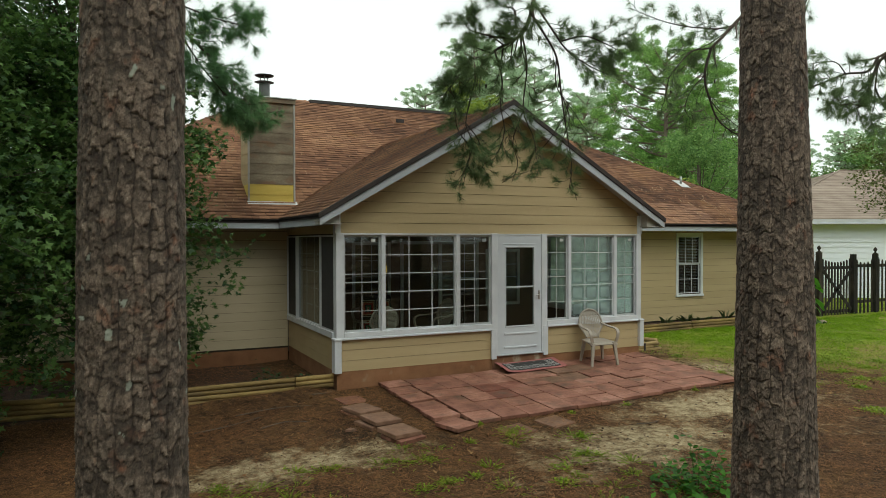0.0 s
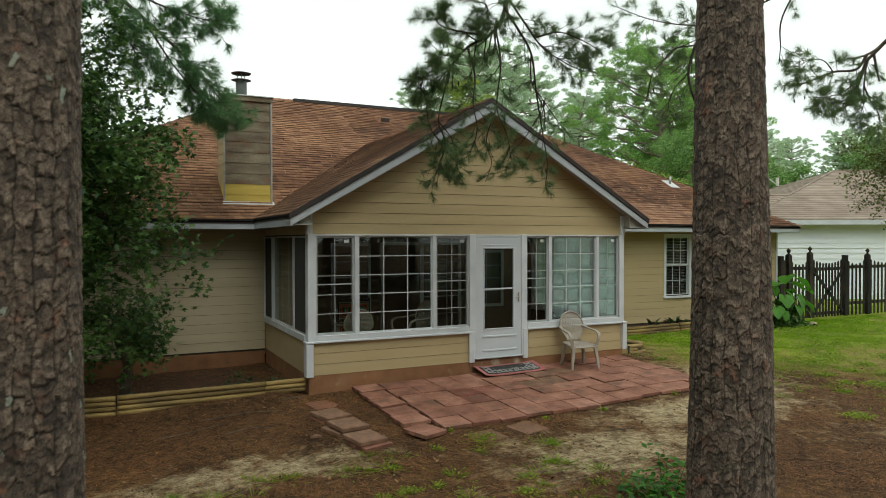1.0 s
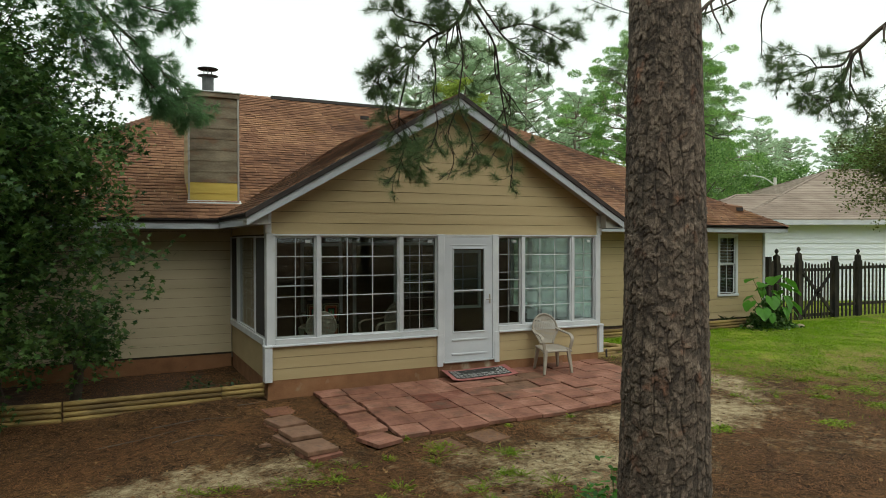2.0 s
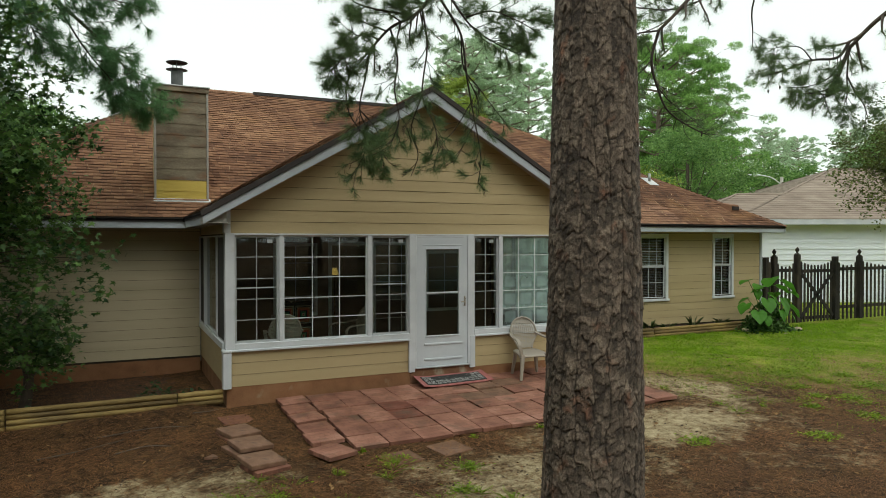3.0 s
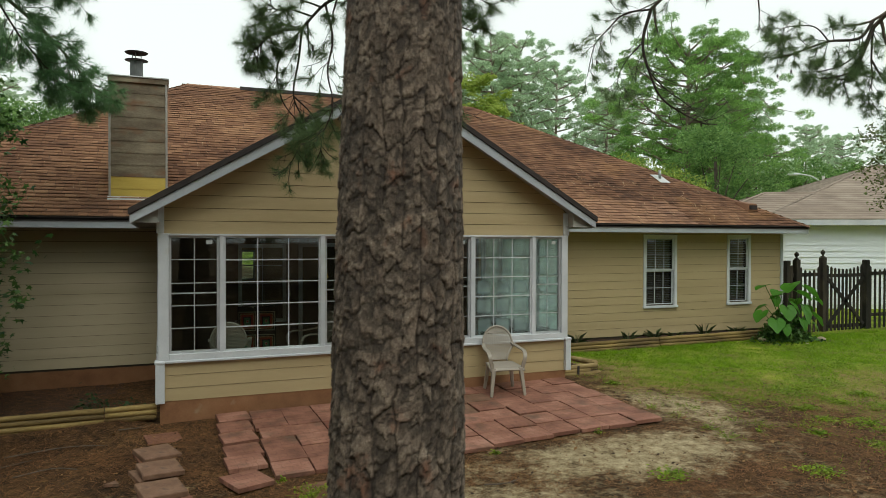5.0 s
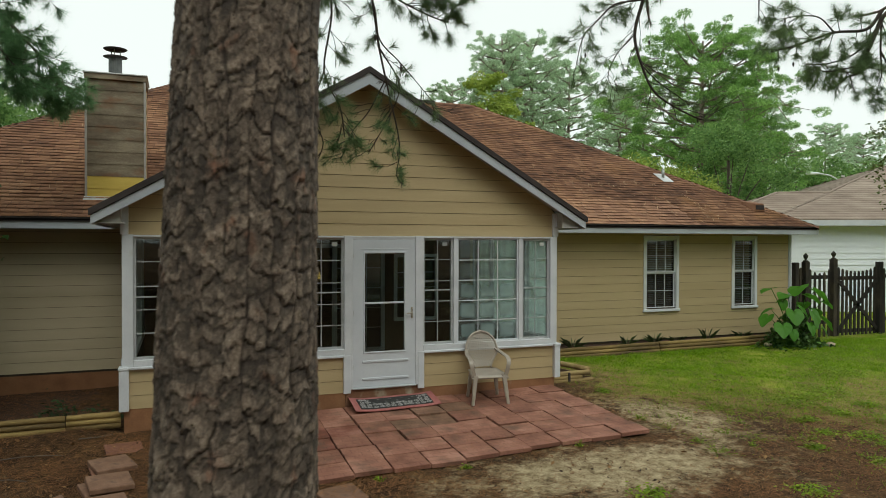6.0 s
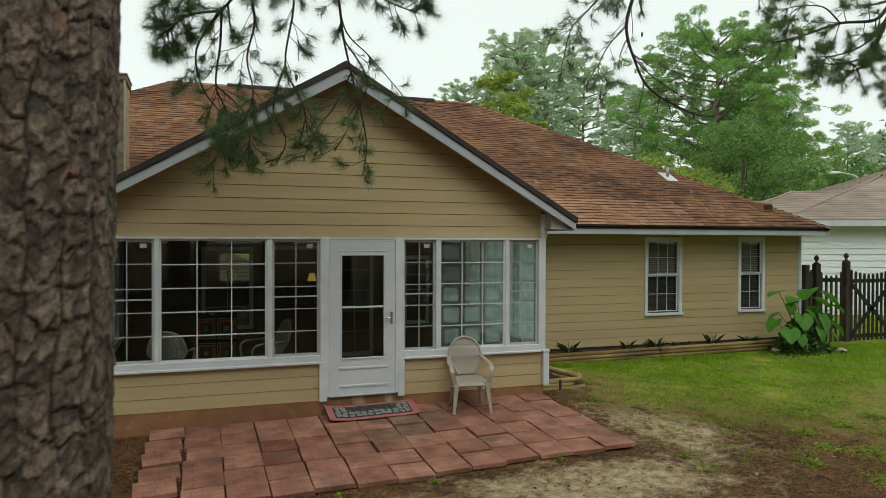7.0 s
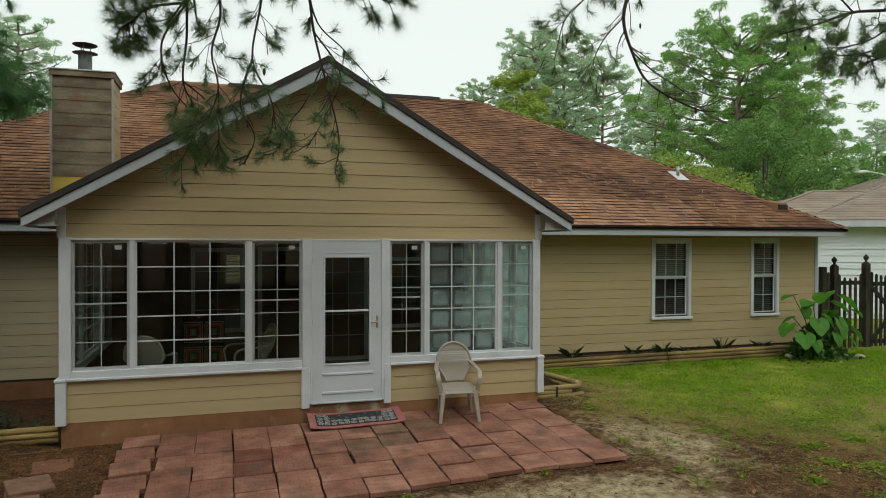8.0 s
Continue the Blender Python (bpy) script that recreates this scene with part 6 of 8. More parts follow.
# ---- street lamp ----
street = thing("street_lamp", "pale street lamp with a curved arm above the far trees", "street lamp", at=(61.9, 40.7, -0.8))
street.scale = (1.18, 1.18, 1.18)
POLE = surface("weathered_lamp_pole", [(0.0, (0.28, 0.26, 0.22)), (1.0, (0.42, 0.40, 0.35))], 2, 20, 0.8, 0.2)
bm = bmesh.new()
tube(bm, [(0, 0, -0.5), (0, 0, 8.3)], [0.17, 0.13], 12)
part("pole", bm, POLE, street, smooth=True)
bm = bmesh.new()
tube(bm, smooth_path([(0, 0, 7.6), (-0.7, 0.5, 8.25), (-1.5, 1.1, 8.5)], 6), [0.06] * 13, 8)
part("arm", bm, FLASHING, street, smooth=True)
bm = bmesh.new()
bmesh.ops.create_uvsphere(bm, u_segments=14, v_segments=8, radius=1)
for v in bm.verts:
    q = v.co.copy()
    v.co = Vector((-1.85 + q.x * 0.45, 1.36 + q.x * -0.33 + q.y * 0.16, 8.50 + q.z * 0.13))
part("lantern", bm, TRIM, street, "pale lamp head", smooth=True)


# ---- foliage helpers ----
def unit(v):
    return v / np.maximum(np.linalg.norm(v, axis=-1, keepdims=True), 1e-9)


def perp(v, rng):
    r = rng.normal(size=v.shape)
    return unit(r - v * np.sum(r * v, -1, keepdims=True))


def needle_tufts(name, centres, axes, material, parent, rng, per=55, length=0.17, width=0.0045, spread=(12, 85), sag=0.25, kind="stuff", label=""):
    """Bottle-brush tufts of long needles, each a slim blade."""
    c = np.repeat(np.asarray(centres, float), per, 0)
    a = unit(np.repeat(np.asarray(axes, float), per, 0))
    n = len(c)
    th = np.radians(rng.uniform(spread[0], spread[1], n))[:, None]
    p = perp(a, rng)
    d = a * np.cos(th) + p * np.sin(th)
    d[:, 2] -= sag * rng.random(n)
    d = unit(d)
    base = c - a * (rng.random((n, 1)) * 0.09)
    ln = length * rng.uniform(0.65, 1.1, (n, 1))
    s = perp(d, rng) * width * 0.5
    v = np.stack([base - s, base + s, base + d * ln], 1).reshape(-1, 3)
    f = np.arange(3 * n).reshape(n, 3)
    return soup(name, v, f, material, parent, label, kind)


STAR = np.array([(math.sin(a) * r, math.cos(a) * r) for a, r in ((math.pi, 0.42), (math.pi * 0.78, 0.70), (math.pi * 0.62, 0.30), (math.pi * 0.42, 0.92), (math.pi * 0.25, 0.36), (0.0, 1.0), (-math.pi * 0.25, 0.36), (-math.pi * 0.42, 0.92), (-math.pi * 0.62, 0.30), (-math.pi * 0.78, 0.70))])
OVAL = np.array([(0, -0.5), (0.24, -0.2), (0.26, 0.1), (0, 0.5), (-0.26, 0.1), (-0.24, -0.2)])
RHOMB = np.array([(0, -0.5), (0.30, 0.02), (0, 0.5), (-0.30, -0.02)])


def leaves(name, places, size, shape, material, parent, rng, up=0.6, kind="stuff", label="", jitter=0.3):
    """Many small flat leaves of one outline, each turned its own way."""
    p = np.asarray(places, float)
    n = len(p)
    nrm = rng.normal(size=(n, 3))
    nrm[:, 2] = np.abs(nrm[:, 2]) + up
    nrm = unit(nrm)
    u = perp(nrm, rng)
    w = np.cross(nrm, u)
    s = (size * rng.uniform(1 - jitter, 1 + jitter, n))[:, None, None]
    k = len(shape)
    v = p[:, None, :] + (u[:, None, :] * shape[None, :, :1] + w[:, None, :] * shape[None, :, 1:]) * s
    cup = (np.sum(shape ** 2, 1) * -0.22)[None, :, None] * s * nrm[:, None, :]
    v = v + cup
    return soup(name, v.reshape(-1, 3), np.arange(n * k).reshape(n, k), material, parent, label, kind)


# ---- pine trunks with plated bark ----
def round_noise(a, z, across, tall, seed):
    """Smooth value noise round a trunk: across cells in a turn, cells tall metres high; between -1 and 1."""
    rng = np.random.default_rng(seed)
    lat = rng.uniform(-1, 1, (512, across))
    u, v = a / (2 * math.pi) * across, z / tall + 100
    i, j = np.floor(u).astype(int), np.floor(v).astype(int)
    fu, fv = u - i, v - j
    fu, fv = fu * fu * (3 - 2 * fu), fv * fv * (3 - 2 * fv)
    g = lambda p, q: lat[q % 512, p % across]
    return (g(i, j) * (1 - fu) + g(i + 1, j) * fu) * (1 - fv) + (g(i, j + 1) * (1 - fu) + g(i + 1, j + 1) * fu) * fv


def plates(a, z, ncol, tall, girth, seed):
    """Blocky plates in wavering upright columns, cut across at uneven heights.
    Gives the distance to the nearest crack in metres, two random numbers a plate, and the height within the plate from 0 to 1."""
    rng = np.random.default_rng(seed)
    shift, stretch = rng.uniform(0, 50, ncol), rng.uniform(0.75, 1.35, ncol)
    r1, r2, cut = rng.random((ncol, 1024)), rng.random((ncol, 1024)), rng.uniform(-0.36, 0.36, (ncol, 1024))
    u = a / (2 * math.pi) * ncol
    c = np.floor(u).astype(int)
    fa = u - c
    c = c % ncol
    v = z / (tall * stretch[c]) + shift[c] + 60 + (fa - 0.5) * 0.5 * np.sin(shift[c] * 9)
    k = np.floor(v).astype(int)
    fz = v - k
    lo, hi = cut[c, k % 1024] * 0.5, 1 + cut[c, (k + 1) % 1024] * 0.5
    k = np.where(fz < lo, k - 1, np.where(fz > hi, k + 1, k))
    low, top = k + cut[c, k % 1024] * 0.5, k + 1 + cut[c, (k + 1) % 1024] * 0.5
    h = (v - low) / np.maximum(top - low, 0.05)
    wide = girth / ncol
    da = np.minimum(fa, 1 - fa) * wide
    dz = np.minimum(v - low, top - v) * tall * stretch[c]
    return np.minimum(da, dz * 1.15), r1[c, k % 1024], r2[c, k % 1024], h


def bark_trunk(parent, centre, radius, zs, segments, seed, label, lichen=0.0):
    """centre(z) and radius(z) shape the trunk; blocky plates of layered scales stand proud between dark furrows."""
    zs = np.asarray(zs)
    ang = np.linspace(0, 2 * math.pi, segments, endpoint=False)
    A, Z = np.meshgrid(ang, zs)
    girth = 1.45
    wide = round_noise(A, Z, 9, 0.22, seed)
    fine = round_noise(A, Z, 34, 0.055, seed + 1)
    tiny = round_noise(A, Z, 90, 0.020, seed + 2)
    speck = round_noise(A, Z, 128, 0.011, seed + 3)
    # the cracks waver, and small scales break away from their plates' edges
    wa, wz = 0.10 * wide + 0.026 * fine + 0.016 * tiny, 0.015 * fine + 0.008 * tiny
    d1, p1, p2, h1 = plates(A + wa, Z + wz, 20, 0.108, girth, seed + 11)
    d2, q1, q2, h2 = plates(A + 0.7 * wa + 0.02 * fine + 0.4, Z + 1.4 * wz, 43, 0.044, girth, seed + 12)
    d3, k1, k2, h3 = plates(A + 0.5 * wa + 0.03 * tiny + 1.1, Z + wz, 79, 0.021, girth, seed + 13)
    soft = lambda d, w: np.clip(d / w, 0, 1) ** 2 * (3 - 2 * np.clip(d / w, 0, 1))
    open1 = 0.0052 * np.clip(0.62 + 0.9 * wide + 0.6 * fine, 0.10, 1.6)
    e1 = soft(d1 + 0.0012 * tiny, open1)
    e2, e3 = soft(d2 + 0.001 * tiny, 0.0030), soft(d3, 0.0024)
    shown2, shown3 = q2 > 0.12, k2 > 0.35
    rad = radius(Z)
    rel = rad / 0.24
    relief = (e1 - 1) * 0.0065 + (p1 - 0.5) * 0.005 * e1 + (1 - h1) * 0.0022 * e1
    relief = relief + np.where(shown2, ((q1 - 0.5) * 0.0042 + (1 - h2) * 0.0034) * e1 - (1 - e2) * 0.0012, 0)
    relief = relief + np.where(shown3, (k1 - 0.5) * 0.0026 + (1 - h3) * 0.0018, 0) + 0.0012 * tiny + 0.0005 * speck
    rad = rad + rel * (relief - 0.0045 + 0.004 * np.sin(3 * A + Z * 2.0))
    cx, cy = centre(Z)
    V = np.stack([cx + rad * np.cos(A), cy + rad * np.sin(A), Z], -1).reshape(-1, 3)
    rows = len(zs)
    i = np.arange(rows * segments).reshape(rows, segments)
    j = np.roll(i, -1, 1)
    F = np.stack([i[:-1].ravel(), j[:-1].ravel(), j[1:].ravel(), i[1:].ravel()], 1)
    ob = soup("trunk", V, F, BARK, parent, label)
    spots = (q2 > 1 - lichen) & (d2 > 0.004) & (p2 > 0.45)
    tone = 0.20 * p1 + 0.36 * np.where(shown2, q1, p2) + 0.26 * np.where(shown3, k1, q2) + 0.09 * (1 + tiny) + 0.05 * speck
    tone = 0.42 + (tone - 0.5) * 2.0
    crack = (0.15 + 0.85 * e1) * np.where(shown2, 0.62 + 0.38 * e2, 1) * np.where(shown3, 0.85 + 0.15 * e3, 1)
    # shade under the lip of each scale and plate, put into the colour
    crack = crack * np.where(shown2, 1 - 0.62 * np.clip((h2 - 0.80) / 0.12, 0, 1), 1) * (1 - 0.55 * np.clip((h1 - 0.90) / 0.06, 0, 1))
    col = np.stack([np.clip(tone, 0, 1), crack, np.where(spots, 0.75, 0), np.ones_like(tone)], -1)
    at = ob.data.color_attributes.new("plate", "FLOAT_COLOR", "POINT")
    at.data.foreach_set("color", col.astype(np.float32).ravel())
    return ob


def limb_tube(bm, path, r0, r1, sides=7):
    pts = smooth_path(path, 5)
    n = len(pts)
    tube(bm, pts, [r0 + (r1 - r0) * i / (n - 1) for i in range(n)], sides)
    return pts


class Pine:
    """Collects the limbs, twigs and needle tufts of one pine."""

    def __init__(self, name, label, at, seed):
        self.root = thing("pine_tree", label, "tree", "pines in the yard")
        self.rng = np.random.default_rng(seed)
        self.centres, self.axes = [], []

    def limb(self, path, r0, r1, twigs, reach, droop=0.5, per_twig=3, bare=0.0, start=0.0, label="", spray=1.0):
        rng = self.rng
        bm = bmesh.new()
        pts = limb_tube(bm, path, r0, r1)
        n = len(pts)
        for _ in range(twigs):
            t = start + (1 - start) * rng.random() ** 0.8
            i = min(n - 2, int(t * (n - 1)))
            p = pts[i].lerp(pts[i + 1], rng.random())
            d = (pts[i + 1] - pts[i]).normalized()
            out = Vector(rng.normal(size=3))
            out = (out - d * out.dot(d)).normalized() * spray
            ln = reach * rng.uniform(0.45, 1.15)
            go = (d * 0.75 + out).normalized()
            q = [p]
            bend = Vector((0, 0, -droop))
            for s in range(4):
                f = (s + 1) / 4
                go = (go + bend * 0.22 * (1 if s < 2 else -0.9) + Vector(rng.normal(size=3)) * 0.14).normalized()
                q.append(q[-1] + go * ln / 4)
            tube(bm, q, [max(0.0034, r1 * 0.9 * (1 - 0.15 * k)) for k in range(5)], 5, False)
            for k in range(per_twig):
                f = 1 - 0.60 * k / max(1, per_twig)
                j = min(3, int(f * 4 - 0.001))
                c = q[j].lerp(q[j + 1], f * 4 - j)
                ax = (q[j + 1] - q[j]).normalized()
                if k:
                    side = Vector(rng.normal(size=3)).normalized()
                    ax = (ax + side * 0.9).normalized()
                    e = c + ax * 0.10 * rng.uniform(0.5, 1.4)
                    tube(bm, [c, e], [0.003, 0.0025], 4, False)
                    c = e
                if rng.random() >= bare:
                    self.centres.append(tuple(c))
                    self.axes.append(tuple(ax))
        if rng.random() >= bare:
            self.centres.append(tuple(pts[-1]))
            self.axes.append(tuple((pts[-1] - pts[-2]).normalized()))
        part("limb", bm, TWIG if r0 < 0.05 else LIMB, self.root, label)
        return pts

    def cones(self, places):
        for x, y, z in places:
            bm = bmesh.new()
            tube(bm, [(x, y, z + 0.035), (x, y, z + 0.022), (x, y, z), (x, y, z - 0.024), (x, y, z - 0.04)], [0.006, 0.013, 0.016, 0.010, 0.003], 8)
            part("cone", bm, TWIG, self.root, "small dark pine cone")

    def finish(self, material, **kw):
        needle_tufts("needles", self.centres, self.axes, material, self.root, self.rng, **kw)


def crown_top(pine, x, y, z0, z1, n, seed):
    """The upper crown: limbs all round with tufted ends."""
    rng = random.Random(seed)
    for k in range(n):
        t = k / n
        z = z0 + (z1 - z0) * t
        a = 2.4 * k + rng.uniform(-0.3, 0.3)
        ln = (1 - 0.65 * t) * rng.uniform(2.0, 3.1)
        c, s = math.cos(a), math.sin(a)
        pine.limb([(x, y, z), (x + c * ln * 0.4, y + s * ln * 0.4, z + 0.35), (x + c * ln * 0.8, y + s * ln * 0.8, z + 0.30), (x + c * ln, y + s * ln, z + 0.1)], 0.055 * (1.1 - t), 0.012, 9, 0.75, 0.25, 3, start=0.35)


fine_then_coarse = list(np.arange(-0.5, 0.4, 0.02)) + list(np.arange(0.4, 4.3, 0.0068)) + list(np.arange(4.35, 5.6, 0.04)) + list(np.arange(5.65, 15.2, 0.11))

# the pine the camera passes close to
near_pine = Pine("pine", "tall pine with grey-brown plated bark close to the patio", (0.845, -7.164, 0), 21)
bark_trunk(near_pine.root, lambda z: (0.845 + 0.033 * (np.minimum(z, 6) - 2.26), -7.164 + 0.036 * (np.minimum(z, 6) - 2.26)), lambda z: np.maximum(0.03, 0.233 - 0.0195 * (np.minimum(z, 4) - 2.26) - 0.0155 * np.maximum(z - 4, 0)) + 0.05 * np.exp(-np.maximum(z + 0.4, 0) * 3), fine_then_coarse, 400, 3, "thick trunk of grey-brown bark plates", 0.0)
near_pine.limb([(0.97, -7.03, 8.4), (1.5, -4.8, 7.7), (2.1, -2.9, 6.6), (2.29, -2.05, 5.7)], 0.06, 0.030, 6, 0.6, start=0.5)
spray = [
    ([(2.29, -2.05, 5.70), (2.22, -2.0, 5.37), (2.05, -1.95, 5.15), (1.74, -1.9, 4.96), (1.49, -1.85, 4.67)], 0.030, 0.014, 10, 0.50, 0.5, 4, 0.05),
    ([(2.05, -1.95, 5.15), (1.58, -2.05, 5.11), (1.21, -2.15, 5.12), (1.10, -2.2, 5.20)], 0.016, 0.006, 10, 0.36, 0.2, 4, 0.0),
    ([(1.49, -1.85, 4.67), (1.17, -1.95, 4.56), (1.02, -2.0, 4.40), (0.92, -2.05, 4.30)], 0.014, 0.006, 11, 0.30, 0.4, 4, 0.0),
    ([(1.60, -1.9, 4.80), (1.30, -2.2, 4.75), (1.15, -2.4, 4.66), (1.02, -2.5, 4.68)], 0.012, 0.005, 9, 0.32, 0.3, 4, 0.0),
    ([(1.49, -1.85, 4.67), (1.48, -1.7, 4.36), (1.44, -1.6, 3.97), (1.55, -1.6, 3.67), (1.45, -1.6, 3.38)], 0.014, 0.005, 13, 0.40, 0.8, 3, 0.25),
    ([(1.74, -1.9, 4.96), (1.80, -2.0, 4.55), (1.72, -2.1, 4.15), (1.78, -2.1, 3.80), (1.66, -2.1, 3.45)], 0.014, 0.005, 12, 0.42, 0.8, 3, 0.25),
    ([(2.13, -2.0, 5.24), (2.18, -2.05, 4.75), (2.09, -2.1, 4.12), (2.26, -2.1, 3.75), (2.31, -2.1, 3.44)], 0.014, 0.005, 12, 0.40, 0.8, 3, 0.35),
    ([(2.22, -2.1, 5.49), (2.37, -2.15, 5.26), (2.58, -2.2, 4.90), (2.66, -2.2, 4.40), (2.78, -2.15, 3.95), (2.92, -2.1, 3.40), (2.88, -2.1, 3.05)], 0.020, 0.005, 13, 0.36, 0.8, 3, 0.45),
    ([(2.58, -2.2, 4.90), (2.72, -2.0, 4.55), (2.98, -1.9, 4.35), (3.25, -1.85, 4.10), (3.45, -1.9, 3.85)], 0.010, 0.004, 9, 0.34, 0.6, 2, 0.5),
    ([(2.22, -2.2, 5.60), (2.44, -2.3, 5.24), (2.71, -2.3, 4.97), (3.10, -2.3, 4.80), (3.40, -2.3, 4.72)], 0.016, 0.006, 15, 0.44, 0.4, 4, 0.05),
    ([(2.60, -2.3, 5.10), (2.85, -2.5, 5.15), (3.15, -2.6, 5.05), (3.45, -2.6, 4.95)], 0.012, 0.005, 10, 0.40, 0.4, 4, 0.05),
    ([(1.90, -2.2, 5.30), (1.70, -2.5, 5.35), (1.45, -2.7, 5.30)], 0.012, 0.005, 8, 0.40, 0.3, 4, 0.0),
    ([(1.49, -1.85, 4.67), (1.25, -1.7, 4.30), (1.32, -1.55, 3.92), (1.56, -1.5, 3.58), (1.42, -1.5, 3.18)], 0.012, 0.004, 10, 0.36, 0.9, 3, 0.30),
    ([(1.44, -1.6, 3.97), (1.70, -1.5, 3.75), (1.78, -1.5, 3.42), (1.64, -1.5, 3.12)], 0.009, 0.004, 7, 0.32, 0.9, 3, 0.30),
    ([(2.66, -2.2, 4.40), (2.95, -2.0, 4.05), (2.80, -1.9, 3.62), (2.62, -1.9, 3.30)], 0.009, 0.004, 9, 0.30, 0.8, 2, 0.85),
    ([(2.09, -2.1, 4.12), (1.98, -2.0, 3.70), (2.12, -1.9, 3.40), (2.02, -1.9, 3.12)], 0.009, 0.004, 8, 0.28, 0.8, 2, 0.85),
    ([(2.75, -2.2, 4.10), (2.60, -2.0, 3.75), (2.45, -1.9, 3.55), (2.35, -1.9, 3.30)], 0.008, 0.004, 7, 0.30, 0.7, 2, 0.45),
]
for path, r0, r1, n, reach, droop, per, bare in spray:
    near_pine.limb(path, r0, r1, int(n * 1.75), reach * 0.9, droop, per + 1, bare)
crown_top(near_pine, 0.97, -7.03, 8.6, 14.6, 15, 4)
near_pine.cones([(2.62, -2.2, 4.5), (2.9, -2.1, 3.3), (3.0, -1.9, 4.28), (1.6, -1.9, 4.45), (2.2, -2.1, 4.0)])
near_pine.finish(NEEDLE, per=84, length=0.145, width=0.0026)

# the pine beside the start of the walk
start_pine = Pine("pine", "tall pine with plated bark and pale lichen spots", (-3.05, -6.72, 0), 31)
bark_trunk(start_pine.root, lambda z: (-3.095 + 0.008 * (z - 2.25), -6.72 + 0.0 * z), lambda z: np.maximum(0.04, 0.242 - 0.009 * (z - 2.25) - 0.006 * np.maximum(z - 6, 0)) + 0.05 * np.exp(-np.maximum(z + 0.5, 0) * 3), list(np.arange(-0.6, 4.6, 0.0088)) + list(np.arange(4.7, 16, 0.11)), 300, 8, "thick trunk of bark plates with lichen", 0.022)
crown_top(start_pine, -3.0, -6.72, 9.0, 15.5, 14, 6)
start_pine.finish(NEEDLE, per=46, length=0.165)

# the pine whose limbs reach in over the lawn
lawn_pine = Pine("pine", "pine with long bare-tipped limbs hanging over the lawn", (12.3, -5.6, 0), 41)
bark_trunk(lawn_pine.root, lambda z: (12.3 + 0.0 * z, -5.6 + 0.0 * z), lambda z: np.maximum(0.04, 0.26 - 0.014 * z), np.arange(-0.3, 16, 0.11), 60, 12, "trunk of plated bark")
lawn_pine.limb([(12.3, -5.6, 8.6), (10.2, -3.2, 8.0), (8.0, -1.5, 6.9), (7.05, -0.85, 5.90)], 0.06, 0.026, 6, 0.6, start=0.6)
lawn_pine.limb([(12.3, -5.6, 8.0), (12.1, -3.4, 7.4), (11.75, -1.8, 6.6), (11.53, -1.2, 6.05)], 0.06, 0.035, 6, 0.7, start=0.5)
